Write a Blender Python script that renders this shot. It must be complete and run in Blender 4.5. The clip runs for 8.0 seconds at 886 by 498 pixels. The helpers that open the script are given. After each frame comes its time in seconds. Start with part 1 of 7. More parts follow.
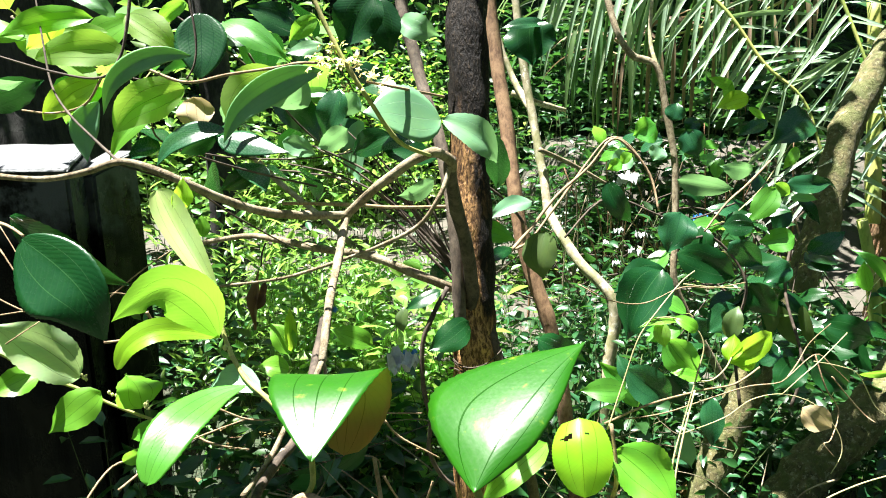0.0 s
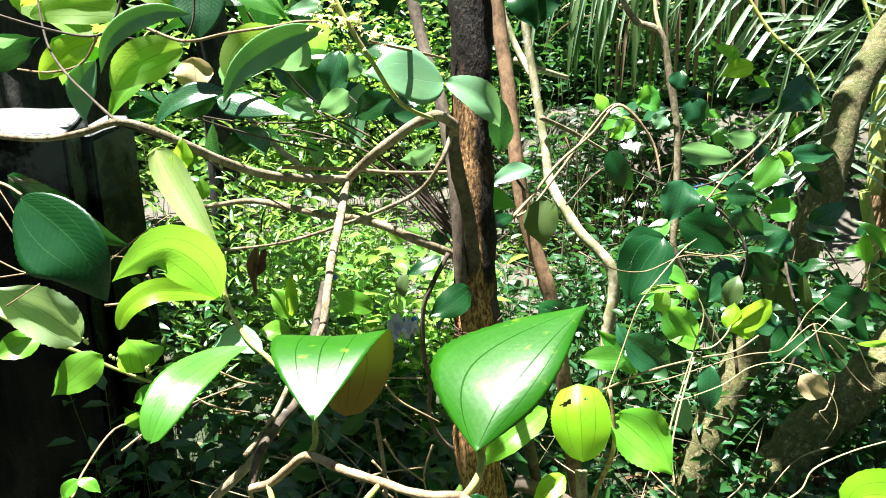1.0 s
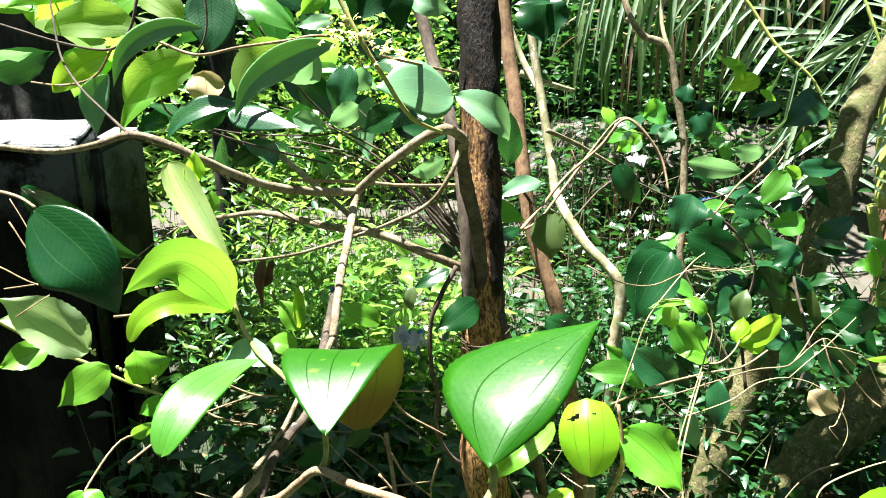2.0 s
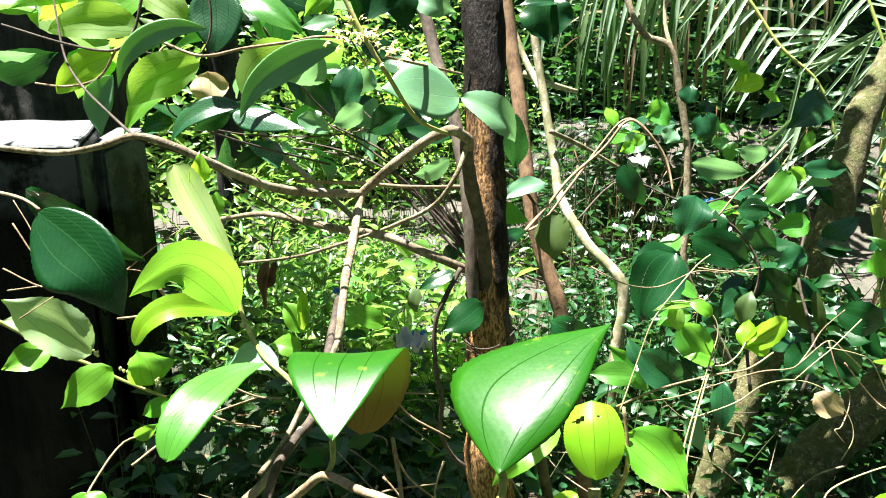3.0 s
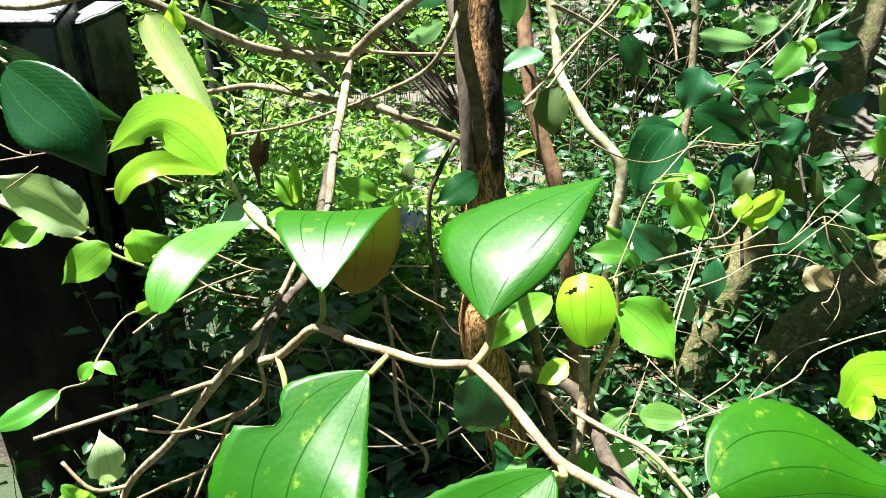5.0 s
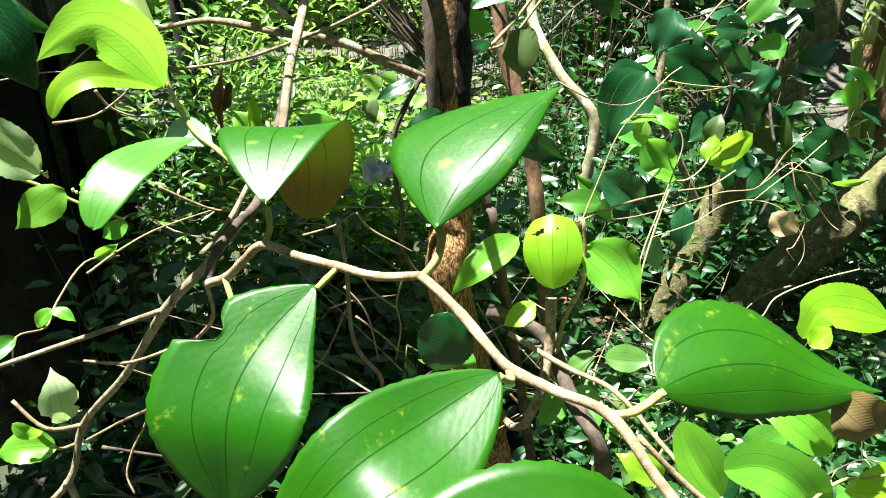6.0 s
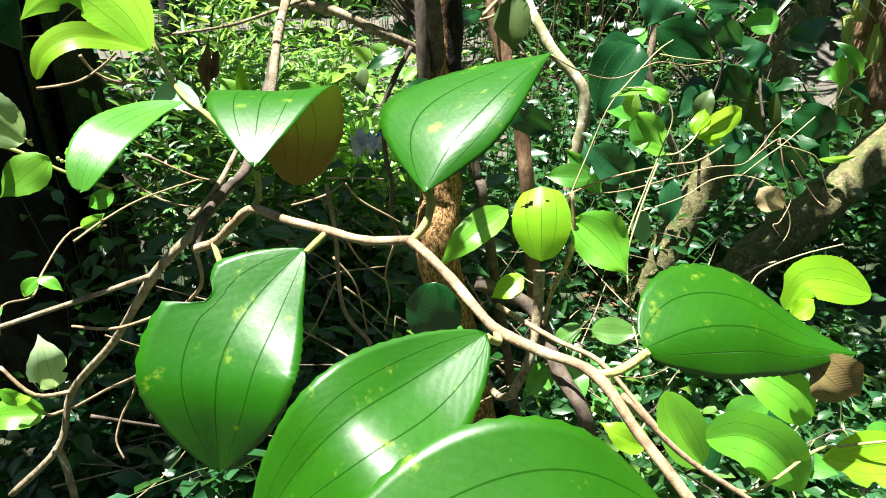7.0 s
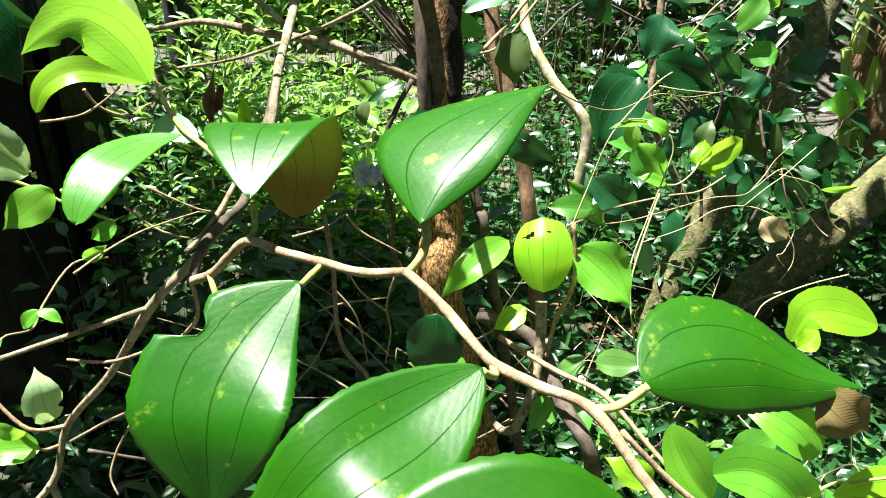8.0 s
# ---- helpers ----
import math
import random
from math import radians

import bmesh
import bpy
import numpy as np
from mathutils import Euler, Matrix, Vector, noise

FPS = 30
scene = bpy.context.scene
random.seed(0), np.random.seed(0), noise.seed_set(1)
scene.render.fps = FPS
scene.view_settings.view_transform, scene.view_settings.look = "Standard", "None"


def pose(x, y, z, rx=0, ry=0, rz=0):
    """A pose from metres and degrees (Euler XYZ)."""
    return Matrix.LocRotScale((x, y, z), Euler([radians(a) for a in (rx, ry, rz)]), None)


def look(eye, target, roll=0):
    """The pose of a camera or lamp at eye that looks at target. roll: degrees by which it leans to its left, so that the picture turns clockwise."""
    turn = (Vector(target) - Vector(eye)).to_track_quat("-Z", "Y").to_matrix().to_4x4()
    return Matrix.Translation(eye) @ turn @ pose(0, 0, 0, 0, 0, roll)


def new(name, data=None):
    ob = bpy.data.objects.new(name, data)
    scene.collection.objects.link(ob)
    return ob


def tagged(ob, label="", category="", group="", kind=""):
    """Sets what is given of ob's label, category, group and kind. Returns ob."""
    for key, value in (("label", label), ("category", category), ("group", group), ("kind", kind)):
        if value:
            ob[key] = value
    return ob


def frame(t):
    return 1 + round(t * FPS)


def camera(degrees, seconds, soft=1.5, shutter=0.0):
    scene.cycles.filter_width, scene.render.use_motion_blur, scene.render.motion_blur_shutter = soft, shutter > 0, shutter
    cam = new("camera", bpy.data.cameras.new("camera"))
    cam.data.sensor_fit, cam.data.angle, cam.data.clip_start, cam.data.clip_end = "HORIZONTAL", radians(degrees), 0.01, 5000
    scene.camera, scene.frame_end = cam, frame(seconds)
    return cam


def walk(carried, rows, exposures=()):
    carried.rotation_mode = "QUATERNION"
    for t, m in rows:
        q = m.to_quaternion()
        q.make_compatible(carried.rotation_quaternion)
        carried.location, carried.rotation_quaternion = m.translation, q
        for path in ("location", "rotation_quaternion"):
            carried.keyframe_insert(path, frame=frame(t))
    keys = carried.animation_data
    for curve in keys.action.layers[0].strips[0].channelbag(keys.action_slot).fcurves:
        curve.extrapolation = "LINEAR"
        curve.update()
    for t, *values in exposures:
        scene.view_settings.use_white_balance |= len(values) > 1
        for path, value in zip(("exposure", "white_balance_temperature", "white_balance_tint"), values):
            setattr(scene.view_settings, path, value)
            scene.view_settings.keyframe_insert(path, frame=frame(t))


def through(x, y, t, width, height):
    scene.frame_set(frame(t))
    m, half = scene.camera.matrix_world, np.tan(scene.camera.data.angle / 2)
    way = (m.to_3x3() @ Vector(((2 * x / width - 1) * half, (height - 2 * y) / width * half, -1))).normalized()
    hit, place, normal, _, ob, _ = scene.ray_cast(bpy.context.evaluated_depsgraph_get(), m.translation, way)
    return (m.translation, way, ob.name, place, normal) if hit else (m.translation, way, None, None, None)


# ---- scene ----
cam = camera(67.9, 8.0, soft=1.0)
PATH = [
    (0, (0.0000, 0.0000, 1.3500), (-0.1410, 1.9619, 0.9876), -1.8),
    (0.5, (-0.0010, 0.0016, 1.3458), (-0.1360, 1.9562, 0.9460), -1.5),
    (1, (-0.0030, 0.0025, 1.3438), (-0.1430, 1.9465, 0.8916), -1.4),
    (1.5, (-0.0060, 0.0006, 1.3449), (-0.1540, 1.9458, 0.9067), -1.2),
    (1.7, (-0.0066, 0.0012, 1.3452), (-0.1575, 1.9475, 0.9270), -1.2),
    (3, (-0.0120, 0.0067, 1.3464), (-0.1710, 1.9569, 0.9308), -1.2),
    (3.5, (-0.0130, 0.0047, 1.3466), (-0.1770, 1.9538, 0.9291), -1.4),
    (4, (-0.0090, 0.0008, 1.3479), (-0.1650, 1.9509, 0.9314), -1.3),
    (4.5, (-0.0070, 0.0018, 1.3358), (-0.1720, 1.9070, 0.7505), -1.3),
    (5, (-0.0070, 0.0116, 1.3219), (-0.1610, 1.8633, 0.5837), -1.4),
    (5.2, (0.0010, 0.0120, 1.3190), (-0.1510, 1.8530, 0.5520), -1.5),
    (6.3, (0.0070, 0.0153, 1.2844), (-0.0540, 1.8118, 0.4085), -0.2),
    (6.5, (0.0060, 0.0134, 1.2856), (-0.0580, 1.8012, 0.3904), 0.1),
    (7, (0.0070, 0.0104, 1.2848), (-0.0400, 1.7895, 0.3713), 0.3),
    (7.5, (0.0080, 0.0110, 1.2808), (-0.0410, 1.7853, 0.3576), 0.1),
    (8, (0.0110, 0.0143, 1.2835), (-0.0500, 1.8330, 0.4548), 0.0),
]
walk(cam, [(t, look(eye, target, roll)) for t, eye, target, roll in PATH], [(0.0, 2.50), (5.0, 2.47), (6.5, 2.26), (8.0, 2.24)])

# ---------- sky, sun, exposure ----------
SUN_TO = Vector((-0.22, 0.03, 0.97)).normalized()
world = bpy.data.worlds.new("sky_world")
scene.world = world
world.use_nodes = True
wn = world.node_tree.nodes
sky = wn.new("ShaderNodeTexSky")
sky.sky_type = "NISHITA"
sky.sun_disc = False
sky.sun_elevation = math.asin(SUN_TO.z)
sky.sun_rotation = math.atan2(SUN_TO.x, SUN_TO.y)
wn["Background"].inputs["Strength"].default_value = 0.0245
world.node_tree.links.new(sky.outputs[0], wn["Background"].inputs["Color"])
sun_data = bpy.data.lights.new("sun", "SUN")
sun_data.energy, sun_data.angle, sun_data.color = 5.0, radians(0.53), (1.0, 0.975, 0.92)
sun = new("sun", sun_data)
sun.matrix_world = look(SUN_TO * 20, (0, 0, 0))


# ---------- materials ----------
class Mat:
    """A node material with short ways to add nodes and links."""

    def __init__(self, name):
        self.m = bpy.data.materials.new(name)
        self.m.use_nodes = True
        self.t = self.m.node_tree
        self.bsdf = self.t.nodes["Principled BSDF"]
        self.out = self.t.nodes["Material Output"]

    def n(self, kind, **sets):
        node = self.t.nodes.new("ShaderNode" + kind)
        for key, value in sets.items():
            if key == "op":
                node.operation = value
            elif key == "mode":
                node.blend_type = value
            else:
                node.inputs[key.replace("_", " ")].default_value = value
        return node

    def l(self, a, b):
        self.t.links.new(a, b)

    def math(self, op, a, b=None, c=None, clamp=False):
        node = self.t.nodes.new("ShaderNodeMath")
        node.operation, node.use_clamp = op, clamp
        for i, v in enumerate((a, b, c)):
            if v is None:
                continue
            if isinstance(v, (int, float)):
                node.inputs[i].default_value = v
            else:
                self.l(v, node.inputs[i])
        return node.outputs[0]

    def mix(self, fac, a, b, mode="MIX"):
        node = self.t.nodes.new("ShaderNodeMixRGB")
        node.blend_type = mode
        for i, v in enumerate((fac, a, b)):
            if isinstance(v, (int, float)):
                node.inputs[i].default_value = v
            elif isinstance(v, tuple):
                node.inputs[i].default_value = (*v, 1)
            else:
                self.l(v, node.inputs[i])
        return node.outputs[0]

    def noise(self, scale, vector=None, detail=4.0, rough=0.6):
        node = self.n("TexNoise", Scale=scale, Detail=detail, Roughness=rough)
        if vector is not None:
            self.l(vector, node.inputs["Vector"])
        return node.outputs[0]

    def ramp(self, value, a, b):
        node = self.t.nodes.new("ShaderNodeMapRange")
        node.interpolation_type = "SMOOTHSTEP"
        self.l(value, node.inputs[0])
        node.inputs[1].default_value, node.inputs[2].default_value = a, b
        return node.outputs[0]

    def bump(self, height, strength, distance):
        node = self.n("Bump", Strength=strength, Distance=distance)
        self.l(height, node.inputs["Height"])
        self.l(node.outputs[0], self.bsdf.inputs["Normal"])
        return node.outputs[0]


def leaf_material(name, colour, vein, glow, rough=0.38, through=0.45, spots=None, vary=0.25, bump=0.6, clear=0.0, nerve=0.8, shine=0.5, pleat=0.022):
    """Leaf skin: three main nerves and cross veins from the leaf's own UV, blotches, sheen, and light that shines through."""
    k = Mat(name)
    uv = k.t.nodes.new("ShaderNodeUVMap").outputs[0]
    sep = k.t.nodes.new("ShaderNodeSeparateXYZ")
    k.l(uv, sep.inputs[0])
    u, v = sep.outputs[0], sep.outputs[1]
    off = k.math("ABSOLUTE", k.math("MULTIPLY_ADD", v, 2.0, -1.0))
    thin = k.math("MULTIPLY_ADD", u, -0.010, 0.018)
    mid = k.math("LESS_THAN", off, thin)
    side_at = k.math("MULTIPLY_ADD", u, -0.20, 0.56)
    side = k.math("LESS_THAN", k.math("ABSOLUTE", k.math("SUBTRACT", off, side_at)), k.math("MULTIPLY", thin, 0.75))
    main = k.math("MAXIMUM", mid, side)
    warp = k.math("MULTIPLY", k.noise(3.0, uv, 2.0), 9.0)
    wave = k.math("SINE", k.math("ADD", warp, k.math("ADD", k.math("MULTIPLY", u, 110.0), k.math("MULTIPLY", off, -34.0))))
    cross = k.ramp(wave, 0.80, 1.0)
    pos = k.t.nodes.new("ShaderNodeNewGeometry").outputs["Position"]
    blotch = k.noise(38.0, pos, 3.0)
    fine = k.noise(420.0, pos, 2.0)
    rnd = k.t.nodes.new("ShaderNodeObjectInfo").outputs["Random"]
    isl = k.t.nodes.new("ShaderNodeNewGeometry").outputs["Random Per Island"]
    rr = k.math("FRACT", k.math("ADD", rnd, isl))
    hsv = k.n("HueSaturation")
    hsv.inputs["Color"].default_value = (*colour, 1)
    k.l(k.math("MULTIPLY_ADD", rr, 0.05 * vary * 2, 0.5 - 0.05 * vary), hsv.inputs["Hue"])
    k.l(k.math("MULTIPLY_ADD", rr, 1.1 * vary, 1 - 0.55 * vary), hsv.inputs["Value"])
    c = k.mix(k.math("MULTIPLY", k.ramp(blotch, 0.35, 0.7), 0.45), hsv.outputs[0], tuple(x * y for x, y in zip(colour, (1.6, 1.3, 1.0))))
    c = k.mix(k.math("MULTIPLY", cross, 0.07), c, vein)
    c = k.mix(k.math("MULTIPLY", main, nerve), c, vein)
    if spots:
        patch = k.math("MULTIPLY", k.ramp(k.noise(60.0, pos, 4.0, 0.65), 0.60, 0.80), 0.8)
        c = k.mix(patch, c, spots)
    k.l(c, k.bsdf.inputs["Base Color"])
    k.l(k.math("MULTIPLY_ADD", fine, 0.16, rough - 0.08), k.bsdf.inputs["Roughness"])
    k.bsdf.inputs["Coat Weight"].default_value = clear
    k.l(k.math("MULTIPLY_ADD", main, -0.75 * shine, shine), k.bsdf.inputs["Specular IOR Level"])
    k.bsdf.inputs["Coat Roughness"].default_value = 0.30
    quilt = k.math("MULTIPLY", k.math("SUBTRACT", 1.0, wave), k.math("SUBTRACT", 1.0, main))
    height = k.math("SUBTRACT", k.math("MULTIPLY", fine, 0.12), k.math("MULTIPLY", main, 0.9))
    height = k.math("ADD", height, k.math("MULTIPLY", quilt, pleat))
    height = k.math("ADD", height, k.math("MULTIPLY", blotch, 0.9))
    nrm = k.bump(height, bump, 0.0006)
    tr = k.t.nodes.new("ShaderNodeBsdfTranslucent")
    g = k.mix(k.math("MULTIPLY", k.math("MAXIMUM", main, k.math("MULTIPLY", cross, 0.12)), 0.6), glow, tuple(x * 0.35 for x in glow))
    k.l(g, tr.inputs[0])
    k.l(nrm, tr.inputs[1])
    mixer = k.n("MixShader", Fac=through)
    k.l(k.bsdf.outputs[0], mixer.inputs[1])
    k.l(tr.outputs[0], mixer.inputs[2])
    k.l(mixer.outputs[0], k.out.inputs[0])
    return k.m


LEAF = {
    "fresh": leaf_material("fresh_green_leaf", (0.062, 0.25, 0.03), (0.031, 0.13, 0.02), (0.26, 0.68, 0.06), 0.36, 0.42, clear=0.25),
    "near": leaf_material("glossy_green_leaf", (0.013, 0.090, 0.002), (0.005, 0.035, 0.002), (0.055, 0.33, 0.002), 0.37, 0.22, spots=(0.30, 0.42, 0.03), vary=0.1, bump=0.55, clear=0.0, nerve=0.65, shine=0.52),
    "yellow": leaf_material("yellow_green_leaf", (0.208, 0.46, 0.02), (0.096, 0.24, 0.01), (0.56, 0.88, 0.06), 0.4, 0.5, clear=0.2),
    "lime": leaf_material("lime_green_leaf", (0.116, 0.36, 0.03), (0.0544, 0.19, 0.015), (0.374, 0.80, 0.06), 0.38, 0.45, clear=0.2),
    "under": leaf_material("leaf_underside_sunlit", (0.17, 0.33, 0.06), (0.06, 0.14, 0.02), (0.44, 0.72, 0.08), 0.6, 0.58, bump=0.8),
    "pale": leaf_material("pale_downy_leaf", (0.34, 0.50, 0.26), (0.17, 0.28, 0.10), (0.51, 0.75, 0.25), 0.62, 0.45, bump=1.0),
    "downy": leaf_material("pale_green_young_leaf", (0.38, 0.52, 0.20), (0.26, 0.40, 0.11), (0.55, 0.75, 0.22), 0.55, 0.45, bump=1.0),
    "sage": leaf_material("sage_green_leaf", (0.16, 0.36, 0.19), (0.24, 0.44, 0.26), (0.26, 0.54, 0.18), 0.40, 0.32, clear=0.2),
    "dark": leaf_material("dark_glossy_leaf", (0.006, 0.046, 0.010), (0.05, 0.15, 0.05), (0.03, 0.16, 0.015), 0.25, 0.14, clear=0.12, bump=0.9, nerve=0.45, pleat=0.045),
    "teal": leaf_material("blue_green_leaf", (0.013, 0.072, 0.026), (0.010, 0.05, 0.024), (0.05, 0.23, 0.03), 0.27, 0.16, clear=0.12, bump=0.9, pleat=0.045),
    "olive": leaf_material("olive_shaded_leaf", (0.06, 0.11, 0.03), (0.1, 0.15, 0.05), (0.2, 0.30, 0.05), 0.5, 0.3),
    "brown": leaf_material("brown_leaf_underside", (0.44, 0.25, 0.07), (0.22, 0.12, 0.03), (0.80, 0.44, 0.10), 0.65, 0.5, bump=1.0),
    "litter": leaf_material("fallen_leaf_skin", (0.15, 0.095, 0.04), (0.09, 0.055, 0.02), (0.16, 0.09, 0.03), 0.75, 0.15, vary=0.9, bump=1.0),
    "dry": leaf_material("dry_tan_leaf", (0.42, 0.34, 0.20), (0.26, 0.19, 0.10), (0.45, 0.36, 0.18), 0.7, 0.25, bump=1.2),
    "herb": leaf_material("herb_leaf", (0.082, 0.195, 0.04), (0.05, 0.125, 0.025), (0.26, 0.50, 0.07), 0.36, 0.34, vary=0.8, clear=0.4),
    # Brighter and darker herb leaves: sun and shade are put into the colour.
    "herb_bright": leaf_material("herb_leaf_sun_tone", (0.155, 0.32, 0.065), (0.10, 0.21, 0.04), (0.38, 0.66, 0.11), 0.32, 0.40, vary=0.9, clear=0.6),
    "herb_dark": leaf_material("herb_leaf_shade_tone", (0.018, 0.08, 0.022), (0.02, 0.07, 0.018), (0.08, 0.26, 0.035), 0.36, 0.24, vary=0.7, clear=0.35),
    "blade": leaf_material("palm_leaflet", (0.27, 0.41, 0.28), (0.38, 0.50, 0.36), (0.30, 0.48, 0.16), 0.32, 0.28, vary=0.8, clear=0.6),
    # The palm leaflet again, with shade put into its colour.
    "shadeblade": leaf_material("palm_leaflet_shade_tone", (0.07, 0.15, 0.05), (0.12, 0.22, 0.08), (0.14, 0.28, 0.05), 0.35, 0.25, vary=0.9, clear=0.3),
    "deadblade": leaf_material("dead_palm_leaflet", (0.20, 0.15, 0.09), (0.30, 0.24, 0.16), (0.24, 0.17, 0.09), 0.7, 0.2, vary=0.8),
}


def bark_material(name, a, b, c, scale=60.0, stretch=0.25, rough=0.85, bump=0.9, depth=0.004, patch=None, patch_at=(0.52, 0.6), patch_scale=14.0, moss=None):
    """Bark: ridges drawn out along the stem, two tones, and patches of lichen or bare wood."""
    k = Mat(name)
    uv = k.t.nodes.new("ShaderNodeUVMap").outputs[0]
    pos = k.t.nodes.new("ShaderNodeNewGeometry").outputs["Position"]
    mp = k.t.nodes.new("ShaderNodeMapping")
    mp.inputs["Scale"].default_value = (1, 1, stretch)
    k.l(pos, mp.inputs[0])
    ridges = k.noise(scale, mp.outputs[0], 6.0, 0.65)
    grain = k.noise(scale * 6, mp.outputs[0], 3.0)
    big = k.noise(patch_scale, pos, 5.0, 0.65)
    col = k.mix(k.ramp(ridges, 0.36, 0.62), a, b)
    col = k.mix(k.ramp(big, 0.42, 0.68), col, c)
    if patch:
        col = k.mix(k.ramp(k.noise(patch_scale * 2.3, pos, 6.0, 0.72), *patch_at), col, patch)
    if moss:
        col = k.mix(k.math("MULTIPLY", k.ramp(k.noise(patch_scale * 0.8, pos, 4.0), 0.46, 0.6), 0.75), col, moss)
    col = k.mix(k.math("MULTIPLY", k.ramp(grain, 0.45, 0.75), 0.35), col, tuple(x * 0.45 for x in a))
    k.l(col, k.bsdf.inputs["Base Color"])
    k.bsdf.inputs["Roughness"].default_value = rough
    k.bump(k.math("ADD", ridges, k.math("MULTIPLY", grain, 0.4)), bump, depth)
    return k.m


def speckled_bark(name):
    """Black bark above, passing through ragged streaks into orange-brown speckled bark below. Its right side is painted
    darker as shade.
    """
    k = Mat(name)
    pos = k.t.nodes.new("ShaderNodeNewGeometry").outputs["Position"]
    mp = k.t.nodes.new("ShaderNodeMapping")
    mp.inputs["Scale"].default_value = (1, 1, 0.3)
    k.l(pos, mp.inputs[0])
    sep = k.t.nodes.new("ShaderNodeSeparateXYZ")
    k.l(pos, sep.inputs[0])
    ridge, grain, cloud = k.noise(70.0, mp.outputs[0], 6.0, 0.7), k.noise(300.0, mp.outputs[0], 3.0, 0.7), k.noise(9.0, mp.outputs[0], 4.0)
    # Black reaches lower on the right: that side's shade is painted in.
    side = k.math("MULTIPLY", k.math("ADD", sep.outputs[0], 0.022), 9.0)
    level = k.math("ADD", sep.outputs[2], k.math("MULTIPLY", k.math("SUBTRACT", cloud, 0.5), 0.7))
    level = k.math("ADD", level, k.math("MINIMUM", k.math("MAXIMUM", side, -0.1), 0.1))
    dark_part = k.ramp(k.math("ADD", level, k.math("MULTIPLY", k.math("SUBTRACT", ridge, 0.5), 0.30)), 1.15, 1.25)
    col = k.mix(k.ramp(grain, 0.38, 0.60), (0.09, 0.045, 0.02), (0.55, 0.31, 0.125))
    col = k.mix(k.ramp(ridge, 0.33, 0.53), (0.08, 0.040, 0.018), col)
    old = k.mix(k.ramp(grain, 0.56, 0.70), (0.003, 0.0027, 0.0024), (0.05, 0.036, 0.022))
    col = k.mix(k.math("MULTIPLY", dark_part, 0.98), col, old)
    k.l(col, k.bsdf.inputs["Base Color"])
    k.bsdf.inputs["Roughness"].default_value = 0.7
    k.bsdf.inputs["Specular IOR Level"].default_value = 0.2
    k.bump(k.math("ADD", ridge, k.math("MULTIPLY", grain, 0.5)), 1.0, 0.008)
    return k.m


BARK = {
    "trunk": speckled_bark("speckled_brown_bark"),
    "limb": bark_material("tan_brown_limb_bark", (0.11, 0.082, 0.045), (0.26, 0.205, 0.122), (0.38, 0.325, 0.22), 190.0, 0.5, depth=0.002, bump=1.0, patch_scale=45.0),
    "twig": bark_material("twig_bark", (0.19, 0.12, 0.065), (0.33, 0.23, 0.13), (0.40, 0.31, 0.18), 320.0, 0.6, depth=0.0008, bump=1.0, patch_scale=70.0),
    "green": bark_material("green_shoot_skin", (0.22, 0.27, 0.06), (0.36, 0.38, 0.10), (0.42, 0.36, 0.15), 240.0, 0.6, depth=0.0004, patch_scale=60.0),
    "vine": bark_material("pale_vine_skin", (0.36, 0.33, 0.14), (0.48, 0.46, 0.22), (0.44, 0.36, 0.2), 240.0, 0.6, depth=0.0004, patch_scale=60.0),
    "darktwig": bark_material("dark_twig_bark", (0.03, 0.022, 0.016), (0.075, 0.055, 0.038), (0.12, 0.09, 0.065), 200.0, 0.6, depth=0.0008, patch_scale=50.0),
    "sapling": bark_material("red_brown_sapling_bark", (0.13, 0.07, 0.036), (0.28, 0.165, 0.085), (0.37, 0.23, 0.125), 150.0, 0.4, depth=0.002, bump=1.0, patch_scale=30.0),
    "greybark": bark_material("grey_brown_bark", (0.05, 0.036, 0.026), (0.12, 0.09, 0.062), (0.17, 0.135, 0.10), 150.0, 0.4, depth=0.002, bump=1.0, patch_scale=30.0),
    "pale": bark_material("pale_bark", (0.22, 0.19, 0.11), (0.40, 0.35, 0.22), (0.46, 0.42, 0.29), 90.0, 0.5, depth=0.002, patch=(0.62, 0.60, 0.50), patch_at=(0.55, 0.62), patch_scale=16.0, moss=(0.16, 0.17, 0.06)),
    "mossy": bark_material("lichen_and_moss_bark", (0.055, 0.05, 0.018), (0.15, 0.13, 0.05), (0.21, 0.185, 0.076), 90.0, 0.7, depth=0.008, bump=1.0, patch=(0.31, 0.30, 0.17), patch_at=(0.54, 0.62), patch_scale=30.0, moss=(0.10, 0.12, 0.03)),
    "shade": bark_material("shade_black_bark", (0.008, 0.008, 0.007), (0.03, 0.03, 0.026), (0.06, 0.06, 0.055), 45.0, 0.18, depth=0.01, patch_scale=6.0),
    "husk": bark_material("palm_fibre", (0.10, 0.05, 0.025), (0.26, 0.14, 0.07), (0.36, 0.22, 0.12), 120.0, 0.08, depth=0.006, patch_scale=10.0),
    "herbstalk": bark_material("green_herb_stalk", (0.03, 0.06, 0.015), (0.08, 0.13, 0.03), (0.12, 0.15, 0.05), 200.0, 0.5, depth=0.0004, patch_scale=40.0),
    "stalk": bark_material("palm_stalk_skin", (0.20, 0.28, 0.06), (0.34, 0.42, 0.10), (0.42, 0.40, 0.12), 30.0, 0.1, rough=0.5, depth=0.001, patch_scale=5.0),
}


